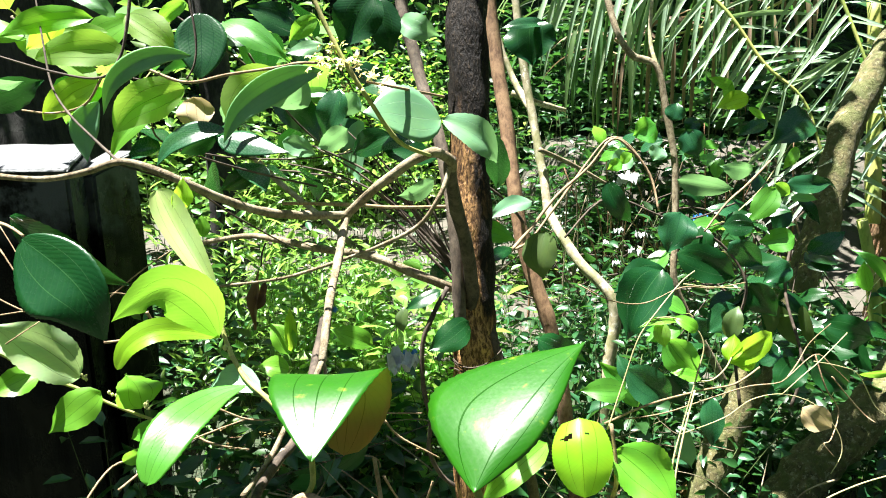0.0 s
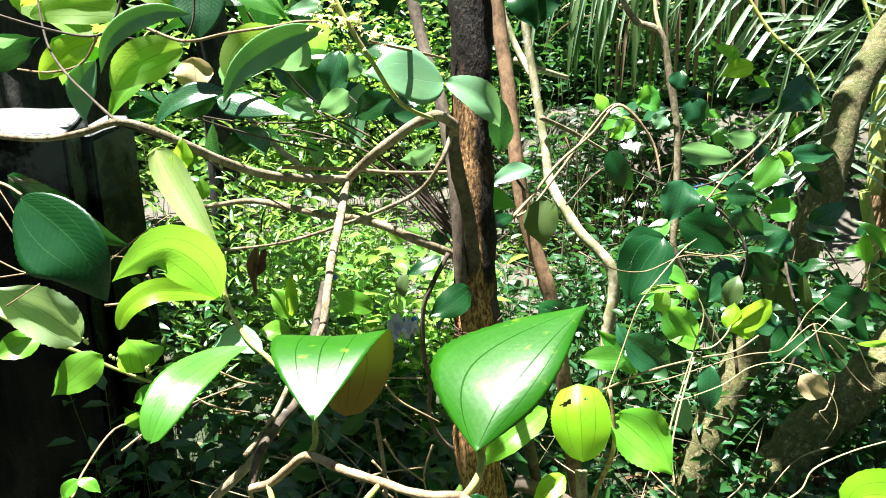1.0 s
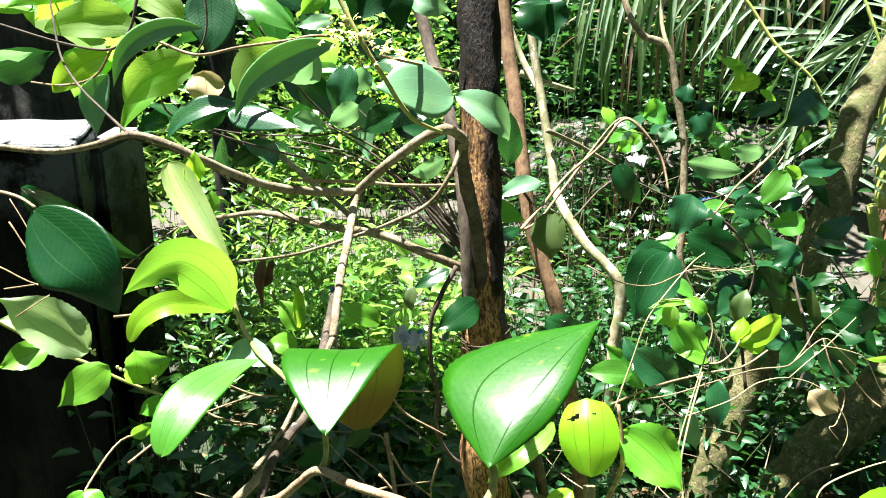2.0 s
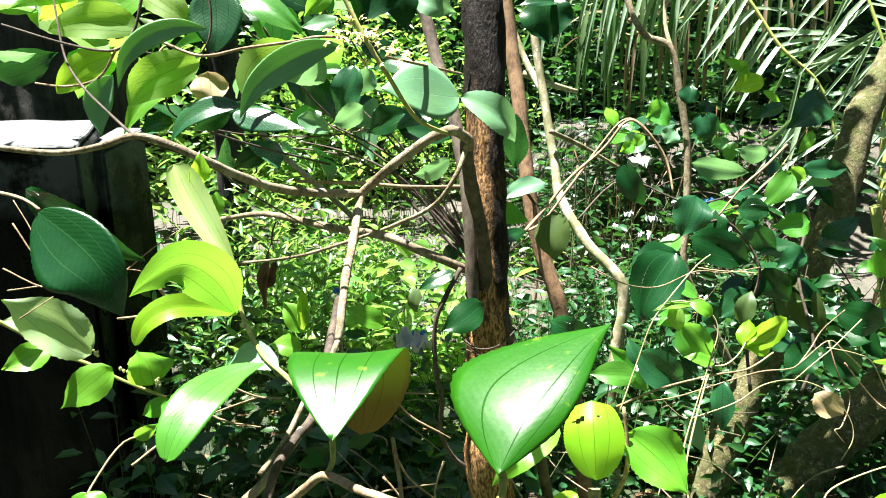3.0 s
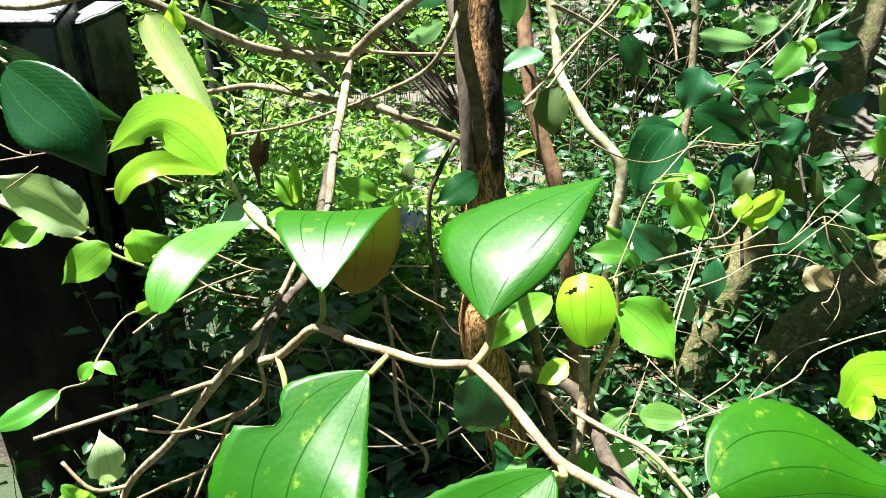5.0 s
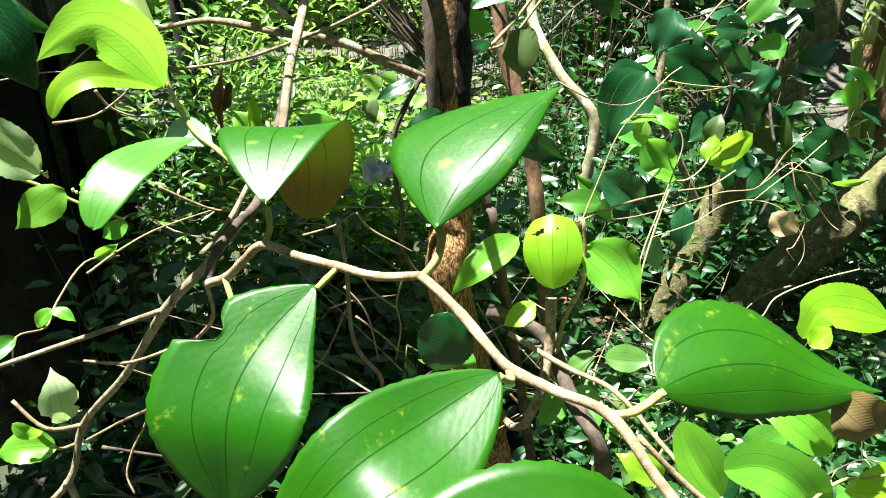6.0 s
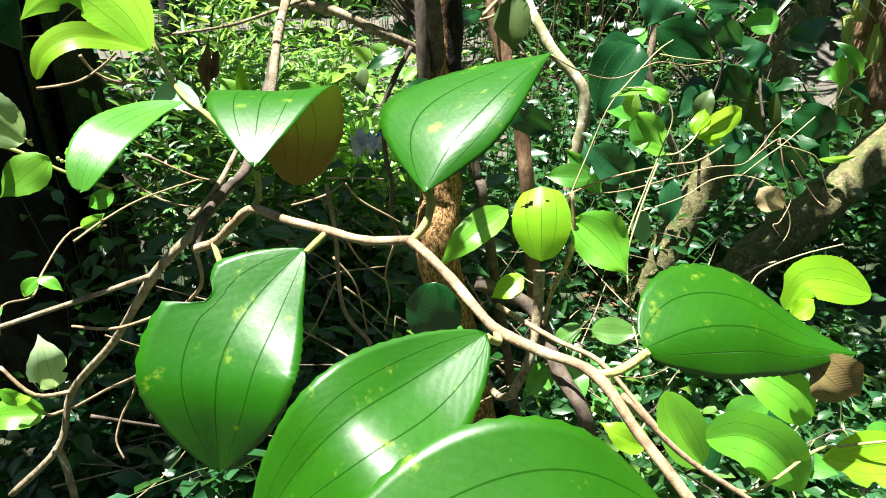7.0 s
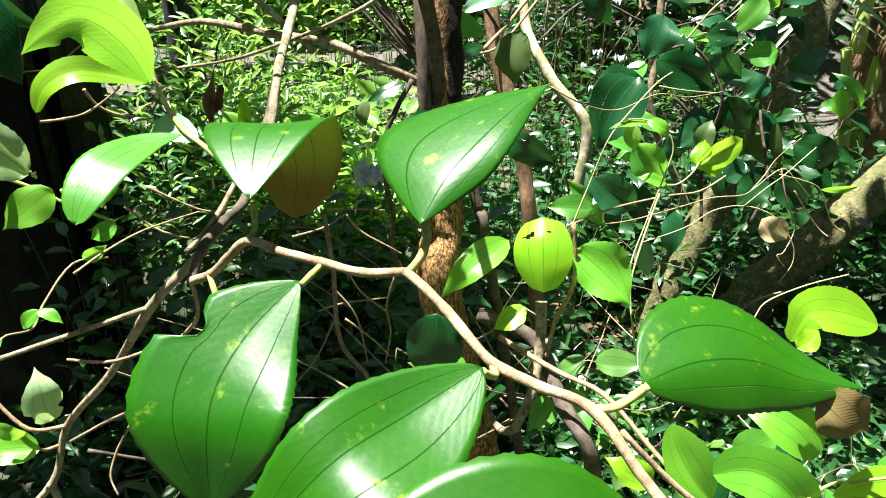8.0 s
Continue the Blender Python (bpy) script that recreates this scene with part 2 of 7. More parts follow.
def ground_material():
    k = Mat("damp_soil_and_leaf_litter")
    pos = k.t.nodes.new("ShaderNodeNewGeometry").outputs["Position"]
    big, mid, fine = k.noise(1.1, pos, 4.0), k.noise(9.0, pos, 6.0), k.noise(90.0, pos, 4.0)
    col = k.mix(k.ramp(mid, 0.4, 0.65), (0.018, 0.013, 0.008), (0.055, 0.042, 0.028))
    col = k.mix(k.ramp(k.noise(2.3, pos, 6.0, 0.7), 0.36, 0.52), col, (0.022, 0.04, 0.012))
    sep = k.t.nodes.new("ShaderNodeSeparateXYZ")
    k.l(pos, sep.inputs[0])
    track = k.math("MULTIPLY", k.ramp(k.math("ADD", sep.outputs[1], k.math("MULTIPLY", big, 1.2)), 3.4, 3.9), k.math("SUBTRACT", 1.0, k.ramp(sep.outputs[1], 6.4, 7.4)))
    track = k.math("MULTIPLY", track, k.math("SUBTRACT", 1.0, k.ramp(k.math("ABSOLUTE", sep.outputs[0]), 3.0, 4.0)))
    col = k.mix(k.math("MULTIPLY", track, k.ramp(mid, 0.30, 0.5)), col, (0.09, 0.08, 0.062))
    col = k.mix(k.math("MULTIPLY", k.ramp(fine, 0.58, 0.72), 0.35), col, (0.16, 0.11, 0.06))
    k.l(col, k.bsdf.inputs["Base Color"])
    k.l(k.math("MULTIPLY_ADD", big, -0.5, 1.05), k.bsdf.inputs["Roughness"])
    k.bump(k.math("ADD", mid, k.math("MULTIPLY", fine, 0.5)), 0.9, 0.02)
    return k.m


def concrete_material(name, a, b, stain, bare=None):
    k = Mat(name)
    pos = k.t.nodes.new("ShaderNodeNewGeometry").outputs["Position"]
    mp = k.t.nodes.new("ShaderNodeMapping")
    mp.inputs["Scale"].default_value = (1, 1, 0.14)
    k.l(pos, mp.inputs[0])
    streak = k.noise(16.0, mp.outputs[0], 5.0)
    grit, cloud = k.noise(160.0, pos, 4.0), k.noise(7.0, pos, 5.0)
    col = k.mix(k.ramp(cloud, 0.38, 0.66), a, b)
    col = k.mix(k.ramp(streak, 0.42, 0.62), col, stain)
    col = k.mix(k.math("MULTIPLY", k.ramp(grit, 0.5, 0.7), 0.3), col, tuple(x * 0.5 for x in a))
    # Lighter bluish patches towards the top: a wet sheen painted into the colour.
    if bare:
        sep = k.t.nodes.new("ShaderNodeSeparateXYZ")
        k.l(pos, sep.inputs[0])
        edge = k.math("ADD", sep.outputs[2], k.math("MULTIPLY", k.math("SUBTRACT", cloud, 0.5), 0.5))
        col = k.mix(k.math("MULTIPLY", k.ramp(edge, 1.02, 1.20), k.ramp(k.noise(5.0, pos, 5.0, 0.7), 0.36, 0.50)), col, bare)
    k.l(col, k.bsdf.inputs["Base Color"])
    k.l(k.math("MULTIPLY_ADD", cloud, 0.5, 0.35), k.bsdf.inputs["Roughness"])
    if bare:
        k.l(k.math("MULTIPLY_ADD", k.ramp(cloud, 0.40, 0.60), 0.45, 0.18), k.bsdf.inputs["Roughness"])
        k.bsdf.inputs["Specular IOR Level"].default_value = 0.07
    k.bump(k.math("ADD", streak, k.math("MULTIPLY", grit, 0.5)), 0.8, 0.010)
    return k.m


def plain_material(name, colour, rough=0.5, bump=0.0):
    k = Mat(name)
    pos = k.t.nodes.new("ShaderNodeNewGeometry").outputs["Position"]
    f = k.noise(45.0, pos, 4.0)
    k.l(k.mix(k.ramp(f, 0.35, 0.7), colour, tuple(x * 0.7 for x in colour)), k.bsdf.inputs["Base Color"])
    k.bsdf.inputs["Roughness"].default_value = rough
    if bump:
        k.bump(f, bump, 0.01)
    return k.m


GROUND = ground_material()
# Wet post sides; their black also holds the shade they stand in.
POST_FACE = concrete_material("wet_shaded_concrete", (0.002, 0.0023, 0.0021), (0.007, 0.008, 0.0085), (0.0015, 0.002, 0.0015), (0.08, 0.088, 0.095))
POST_TOP = concrete_material("pale_concrete_top", (0.15, 0.158, 0.172), (0.23, 0.24, 0.255), (0.10, 0.108, 0.11))
PLASTIC = plain_material("white_plastic_scrap", (0.55, 0.56, 0.57), 0.5, 0.6)
BLUE = plain_material("blue_plastic_scrap", (0.05, 0.22, 0.55), 0.4, 0.4)
GREEN_GLASS = plain_material("green_plastic", (0.02, 0.42, 0.25), 0.25)
FLOWER = plain_material("pale_yellow_petals", (0.78, 0.71, 0.22), 0.6)
BUD = plain_material("cream_buds", (0.55, 0.56, 0.22), 0.6)


# ---------- mesh makers ----------
def mesh_object(name, verts, faces, mats, uvs=None, index=None, smooth=True, parent=None):
    """One mesh object from vertices and faces, with a UV for each vertex."""
    me = bpy.data.meshes.new(name)
    me.from_pydata([tuple(v) for v in verts], [], [tuple(f) for f in faces])
    for m in mats:
        me.materials.append(m)
    if uvs is not None:
        lay = me.uv_layers.new(name="UVMap")
        at = np.empty(len(me.loops), np.int32)
        me.loops.foreach_get("vertex_index", at)
        lay.data.foreach_set("uv", np.asarray(uvs, np.float32)[at].ravel())
    if index is not None:
        me.polygons.foreach_set("material_index", np.asarray(index, np.int32))
    me.polygons.foreach_set("use_smooth", [smooth] * len(me.polygons))
    me.update()
    ob = new(name, me)
    if parent is not None:
        ob.parent = parent
    return ob


def thing(name, label, category, group="", kind=""):
    """A thing: an empty at the origin whose children are its parts."""
    return tagged(new(name), label, category, group, kind)


def smooth_line(points, steps):
    """A rounded line through a few corner points (Catmull-Rom)."""
    p = np.array([points[0], *points, points[-1]], float)
    out = []
    for i in range(1, len(p) - 2):
        a, b, c, d = p[i - 1:i + 3]
        for s in range(steps):
            t = s / steps
            out.append(0.5 * (2 * b + (c - a) * t + (2 * a - 5 * b + 4 * c - d) * t * t + (3 * b - a - 3 * c + d) * t ** 3))
    out.append(p[-2])
    return np.array(out)


def tube(points, r0, r1, sides=8, steps=5, rough=0.0, seed=0, knots=0.0):
    """Vertices, faces and UVs of a tapered, slightly uneven stem along a rounded line, closed at its ends."""
    rng = np.random.RandomState(seed)
    line = smooth_line(points, steps)
    n = len(line)
    verts, faces, uvs = [], [], []
    side = None
    length = 0.0
    lobes = rng.uniform(-1, 1, (4, 2)) * rough
    for i in range(n):
        way = line[min(i + 1, n - 1)] - line[max(i - 1, 0)]
        way /= np.linalg.norm(way) + 1e-9
        if side is None:
            side = np.cross(way, (0.3, 0.9, 0.2))
        side = side - way * (side @ way)
        side /= np.linalg.norm(side) + 1e-9
        other = np.cross(way, side)
        if i:
            length += np.linalg.norm(line[i] - line[i - 1])
        f = i / (n - 1)
        r = r0 + (r1 - r0) * f
        if knots and i % steps == 0:
            r *= 1 + knots
        for s in range(sides):
            a = 2 * math.pi * s / sides
            bulge = 1 + sum(lobes[k, 0] * math.sin((k + 1) * a + lobes[k, 1] * 30 + i * 0.35 * (k + 1)) for k in range(4)) + rng.uniform(-1, 1) * rough * 0.5
            verts.append(line[i] + (side * math.cos(a) + other * math.sin(a)) * r * bulge)
            uvs.append((s / sides, length))
    for i in range(n - 1):
        for s in range(sides):
            s2 = (s + 1) % sides
            faces.append((i * sides + s, i * sides + s2, (i + 1) * sides + s2, (i + 1) * sides + s))
    faces.append(tuple(range(sides - 1, -1, -1)))
    faces.append(tuple((n - 1) * sides + s for s in range(sides)))
    return verts, faces, uvs


COUNT = [0]


def stem(parent, points, r0, r1, mat="limb", name="branch", sides=8, rough=0.08, knots=0.06, steps=5):
    """A branch, twig, petiole or trunk under a thing."""
    COUNT[0] += 1
    v, f, uv = tube(points, r0, r1, sides, steps, rough, COUNT[0], knots)
    return mesh_object(name, v, f, [BARK[mat]], uv, parent=parent)


def leaf_mesh(base, tip, width, face, bend=0.0, fold=15.0, curl=0.0, round_=0.8, notch=0.0, seed=0, nu=18, nv=8, teeth=0.02, wave=0.03, thick=0.0, point=1.0, wedge=0.72, lop=1.0, blunt=0.0):
    """An ovate, finely toothed leaf from base to tip whose upper side looks along face. bend arches it, fold raises its halves, curl
    rolls its tip, notch bites pieces out of the rim."""
    rng = np.random.RandomState(seed)
    base, tip, face = (np.array(p, float) for p in (base, tip, face))
    way = tip - base
    length = np.linalg.norm(way)
    way /= length
    face = face - way * (face @ way)
    face /= np.linalg.norm(face) + 1e-9
    across = np.cross(way, face)
    lean = rng.uniform(-0.14, 0.14) if nu < 40 else 0.0
    sway = rng.uniform(-0.07, 0.07) * length if nu < 40 else 0.0
    drip = rng.uniform(0.3, 1.0) * min(point, 1.0)
    ph = rng.uniform(0, 6.28, 6)
    bite = (rng.uniform(0.15, 0.85, 2), rng.choice([-1, 1], 2)) if notch >= 0 else ((0.33, 0.40), (1, 1))
    verts, uvs = [], []
    for i in range(nu + 1):
        u = i / nu
        shape = math.sin(math.pi * u ** round_) ** wedge if 0 < u < 1 else 0.0
        if blunt:
            shape = math.sin(math.pi / 2 * u / blunt) ** 1.2 if u < blunt else math.sqrt(max(0.0, 1 - ((u - blunt) / (1 - blunt)) ** 2.6))
        elif u > 0.6:
            shape *= 1 - point * 0.35 * ((u - 0.6) / 0.4) ** 1.5
            shape *= 1 - drip * 0.45 * min(max((u - 0.8) / 0.12, 0.0), 1.0)
        tooth = 1 + teeth * (1 if i % 2 else -1)
        for j in range(nv + 1):
            v = 2 * j / nv - 1
            half = width / 2 * shape * (tooth if abs(v) == 1 else 1) * (1 + lean * math.copysign(1, v) if v else 1)
            if v > 0:
                half *= lop
            if notch and abs(v) > 0.5:
                for b, s in zip(*bite):
                    if s * v > 0:
                        half *= 1 - abs(notch) * math.exp(-((u - b) / 0.05) ** 2) * (abs(v) - 0.5) * 2
            y = v * half
            shift = sway * 4 * u * (1 - u)
            rise = abs(y) * math.tan(radians(fold)) * (1 - 0.35 * abs(v))
            rise += bend * length * 4 * u * (1 - u)
            rise += wave * width * shape * abs(v) ** 2 * math.sin(9 * u + ph[0] + (2 if v > 0 else 0)) + wave * 0.5 * width * math.sin(4 * u + ph[1] + 2 * v)
            rise -= curl * length * max(0.0, u - 0.55) ** 2 * 3
            along = u * length
            if curl:
                along -= abs(curl) * length * max(0.0, u - 0.6) ** 2 * 0.8
            verts.append(base + way * along + across * (y + shift) + face * rise)
            uvs.append((u, (v + 1) / 2))
    faces = []
    for i in range(nu):
        for j in range(nv):
            a = i * (nv + 1) + j
            faces.append((a, a + 1, a + nv + 2, a + nv + 1))
    index = [0] * len(faces)
    if thick:
        count, more = len(verts), list(faces)
        verts += [p - face * thick for p in verts]
        uvs += uvs
        faces += [tuple(q + count for q in reversed(f)) for f in more]
        index += [1] * len(more)
        w = nv + 1
        rim = [(i * w, (i + 1) * w) for i in range(nu)] + [((i + 1) * w + nv, i * w + nv) for i in range(nu)]
        faces += [(a, b, b + count, a + count) for a, b in rim]
        index += [1] * len(rim)
    return verts, faces, uvs, index


def leaf(parent, base, tip, width, face, style="fresh", bend=0.0, fold=15.0, curl=0.0, notch=0.0, wave=0.03, fine=1, thick=0.0, below="under", round_=0.8, point=1.0, wedge=0.72, lop=1.0, blunt=0.0):
    own = int(1e4 * (abs(base[0]) * 3 + abs(base[1]) * 5 + abs(base[2]) * 7 + abs(tip[0]))) % 99991
    v, f, uv, ix = leaf_mesh(base, tip, width, face, bend, fold, 0.45 * curl, round_, notch, own, 14 * fine, 8 if fine < 3 else 14, 0.02 if fine < 3 else 0.014, wave, thick, point, wedge, lop, blunt)
    mats = [LEAF[style], LEAF[below]] if thick else [LEAF[style]]
    return mesh_object("leaf", v, f, mats, uv, ix, parent=parent)


def drape(parent, spine, width, face, style="near", below="brown", belly=0.45, heel=1.0, tip=1.0, sides=(1.0, 1.0), fold=6.0, roll=(0.0, 0.0), twist=0.0, wave=0.02, bites=(), holes=(), nu=40, nv=14, thick=0.0004, teeth=0.012):
    """A broad leaf hung along a spine of a few points, its upper side towards face at the base. belly: where it is widest; heel and
    tip: how its outline closes at either end (0.5 round, 1 straight, 1.6 drawn out); sides scale its halves, roll turns their rims up
    or down, twist turns the blade about its spine; bites = (where, half, size, depth) eaten from the rim."""
    line = smooth_line(spine, 16)
    far = np.concatenate([[0.0], np.cumsum(np.linalg.norm(np.diff(line, axis=0), axis=1))])
    at = np.linspace(0, far[-1], nu + 1)
    mid = np.stack([np.interp(at, far, line[:, k]) for k in range(3)], 1)
    rng = np.random.RandomState(int(abs(spine[0][0]) * 1e5) % 9973)
    ph = rng.uniform(0, 6.28, 4)
    up = np.array(face, float)
    verts, uvs, faces = [], [], []
    for i in range(nu + 1):
        u = i / nu
        way = mid[min(i + 1, nu)] - mid[max(i - 1, 0)]
        way /= np.linalg.norm(way)
        up = up - way * (up @ way)
        up /= np.linalg.norm(up)
        t = radians(twist) * u
        nrm = up * math.cos(t) + np.cross(way, up) * math.sin(t)
        across = np.cross(way, nrm)
        grow = math.sin(math.pi / 2 * u / belly) ** heel if u < belly else max(math.cos(math.pi / 2 * (u - belly) / (1 - belly)), 0.0) ** tip
        for j in range(nv + 1):
            v = 2 * j / nv - 1
            s = 0 if v < 0 else 1
            half = width / 2 * grow * sides[s] * (1 + teeth * (1 if i % 2 else -1) * (abs(v) == 1))
            for where, side, size, deep in bites:
                if side * v > 0:
                    half *= 1 - deep * math.exp(-((u - where) / size) ** 4) * max(abs(v) - 0.3, 0) / 0.7
            y = z = 0.0
            for q in range(6):
                a = radians(fold + roll[s] * abs(v) * (q + 0.5) / 6)
                y, z = y + half * abs(v) / 6 * math.cos(a), z + half * abs(v) / 6 * math.sin(a)
            z += wave * width * grow * (v * v * math.sin(8 * u + ph[0] + 2 * s) + 0.4 * math.sin(5 * u + ph[1] + 2 * v))
            verts.append(mid[i] + across * math.copysign(y, v) + nrm * z)
            uvs.append((u, (v + 1) / 2))
    w = nv + 1
    for i in range(nu):
        for j in range(nv):
            if (i, j) not in holes:
                faces.append((i * w + j, i * w + j + 1, (i + 1) * w + j + 1, (i + 1) * w + j))
    ob = mesh_object("leaf", verts, faces, [LEAF[style], LEAF[below]], uvs, parent=parent)
    if thick:
        skin = ob.modifiers.new("blade", "SOLIDIFY")
        skin.thickness, skin.offset, skin.material_offset = thick, -1.0, 1
    return ob


def foliage(name, label, spots, style, seed, size=(0.03, 0.05), slim=0.42, per=14, spread=0.10, droop=0.3, stalk="herbstalk", category="undergrowth", stalk_r=0.0015, up=0.35, parent=None, start=0.15):
    """A stand of leafy stems as one mass: each spot is the foot and head of a stem; leaves sit along its upper part."""
    rng = np.random.RandomState(seed)
    verts, faces, uvs, index = [], [], [], []
    for foot, head in spots:
        foot, head = np.array(foot, float), np.array(head, float)
        way = head - foot
        mid = foot + way * 0.5 + rng.normal(0, 0.05, 3) * np.linalg.norm(way)
        tv, tf, tu = tube([foot, mid, head], stalk_r * 1.6, stalk_r * 0.7, 4, 3)
        o = len(verts)
        verts += list(tv)
        uvs += tu
        faces += [tuple(q + o for q in f) for f in tf]
        index += [1] * len(tf)
        turn = rng.uniform(0, 6.28)
        for q in range(per):
            s = start + (1 - start) * (q + rng.uniform()) / per
            at = (1 - s) ** 2 * foot + 2 * s * (1 - s) * mid + s * s * head
            turn += 2.4 + rng.uniform(-0.5, 0.5)
            out = np.array((math.cos(turn), math.sin(turn), up + rng.uniform(-0.5, 0.5)))
            out /= np.linalg.norm(out)
            b = at + out * rng.uniform(0.1, 1.0) * spread * (1.15 - s)
            ln = rng.uniform(*size)
            wd = ln * slim * rng.uniform(0.85, 1.2)
            nrm = np.array((0.0, 0.0, 1.0)) + rng.normal(0, 0.6, 3)
            nrm -= out * (nrm @ out)
            nrm /= np.linalg.norm(nrm) + 1e-9
            sd = np.cross(out, nrm)
            o = len(verts)
            dr = droop * ln * rng.uniform(0.2, 1.4)
            cup = wd * 0.22
            for (uu, vv, zz) in ((0, 0, 0), (0.3, -0.9, 1), (0.3, 0, 0), (0.3, 0.9, 1), (0.65, -0.8, 1), (0.65, 0, 0), (0.65, 0.8, 1), (1, 0, 0)):
                verts.append(b + out * ln * uu + sd * wd / 2 * vv + nrm * (cup * zz - dr * uu * uu))
                uvs.append((uu, (vv + 1) / 2))
            faces += [(o, o + 1, o + 2), (o, o + 2, o + 3), (o + 1, o + 4, o + 5, o + 2), (o + 2, o + 5, o + 6, o + 3), (o + 4, o + 7, o + 5), (o + 5, o + 7, o + 6)]
            index += [0] * 6
    ob = mesh_object(name, verts, faces, [LEAF[style], BARK[stalk]], uvs, index, smooth=True)
    if parent is not None:
        ob.parent = parent
        return tagged(ob, kind="stuff")
    return tagged(ob, label, category, kind="stuff")


def ground_z(x, y):
    """Height of the ground: a hollow by the near trunk, a drop along the post made up to keep its foot dark, and a
    gentle climb towards the far clearing.
    """
    s = min(max((y - 2.2) / 2.0, 0.0), 1.0)
    e = min(max((x - 0.05) / 0.6, 0.0), 1.0) * min(max((y - 4.2) / 1.2, 0.0), 1.0)
    # Invented drop that sinks the ground by the post into shade.
    p = min(max((-0.45 - x) / 0.5, 0.0), 1.0) * min(max((2.5 - y) / 0.5, 0.0), 1.0) * min(max((y - 0.2) / 0.6, 0.0), 1.0) * min(max((x + 3.2) / 0.8, 0.0), 1.0)
    return -0.55 * p * p * (3 - 2 * p) + 0.40 * s * s * (3 - 2 * s) + 0.75 * e * e * (3 - 2 * e) + 0.05 * math.sin(1.3 * x + 0.6) * math.cos(0.9 * y) + 0.02 * math.sin(4.1 * x + 2.3 * y)


def stand(x, y, rx, ry, low, high, n, seed, lean=0.12):
    """Feet and heads of n stems on the ground of an ellipse, with heads between two heights above the sea of z = 0."""
    rng = np.random.RandomState(seed)
    out = []
    while len(out) < n:
        a, b = rng.uniform(-1, 1, 2)
        if a * a + b * b > 1:
            continue
        px, py = x + a * rx, y + b * ry
        top = rng.uniform(low, high)
        g = ground_z(px, py)
        out.append(((px, py, g), (px + rng.normal(0, lean), py + rng.normal(0, lean), max(top, g + 0.08))))
    return out


# ---------- small makers used by the plants ----------
def blossom(parent, at, face, size):
    """A tiny five-petalled flower."""
    at, face = Vector(at), Vector(face).normalized()
    q = face.to_track_quat("Z", "Y")
    verts, faces = [at + face * size * 0.35], []
    for k in range(5):
        for da, r, h in ((-0.42, 0.55, 0.2), (0.0, 1.0, 0.0), (0.42, 0.55, 0.2)):
            a = 2 * math.pi * k / 5 + da
            verts.append(at + q @ Vector((math.cos(a) * r * size, math.sin(a) * r * size, h * size)))
        o = 1 + 3 * k
        faces += [(0, o, o + 1), (0, o + 1, o + 2)]
    return mesh_object("flower", verts, faces, [FLOWER], smooth=False, parent=parent)


def bud(parent, at, size):
    bm = bmesh.new()
    bmesh.ops.create_icosphere(bm, subdivisions=1, radius=size)
    for v in bm.verts:
        v.co.z *= 1.35
        v.co += Vector(at)
    me = bpy.data.meshes.new("bud")
    bm.to_mesh(me)
    bm.free()
    me.materials.append(BUD)
    ob = new("bud", me)
    ob.parent = parent
    return ob


def leafy(parent, points, n, styles, size, seed, slim=0.6):
    """Leaves set at random along a hidden shoot, hanging outwards on short stalks; each is a part."""
    rng = np.random.RandomState(seed)
    line = smooth_line(points, 12)
    stem(parent, points, 0.0016, 0.001, "darktwig", name="twig", sides=5)
    for q in range(n):
        c = line[int((q + rng.uniform()) / n * (len(line) - 1))]
        out = rng.normal(0, 1, 3) * np.array((1, 0.7, 0.6)) + np.array((0, 0, -0.25))
        out /= np.linalg.norm(out)
        b = c + out * rng.uniform(0.012, 0.03)
        ln = rng.uniform(*size)
        face = np.array((rng.normal(0, 0.5), rng.normal(-0.5, 0.4), 0.8))
        stem(parent, [c, (b + c) / 2 + np.array((0, 0, 0.003)), b], 0.0009, 0.0008, "green", name="petiole", sides=4, steps=2)
        leaf(parent, tuple(b), tuple(b + out * ln), ln * slim * rng.uniform(0.8, 1.1), tuple(face), styles[rng.randint(len(styles))], bend=rng.uniform(0, 0.12), fold=rng.uniform(4, 20), wave=0.04)


# ---------- ground ----------
def build_ground():
    xs = np.concatenate([-np.geomspace(300, 4.2, 16), np.linspace(-4, 4, 65), np.geomspace(4.2, 300, 16)])
    ys = np.concatenate([-np.geomspace(300, 2.2, 16), np.linspace(-2, 8, 81), np.geomspace(8.4, 300, 16)])
    verts = [(x, y, ground_z(x, y) + (0.015 * noise.noise(Vector((x * 6, y * 6, 0))) if abs(x) < 4 and -2 < y < 8 else 0)) for y in ys for x in xs]
    w = len(xs)
    faces = [(j * w + i, j * w + i + 1, (j + 1) * w + i + 1, (j + 1) * w + i) for j in range(len(ys) - 1) for i in range(w - 1)]
    return tagged(mesh_object("ground", verts, faces, [GROUND]), "damp dark soil with leaf litter under the plants", "ground", kind="structure")


build_ground()

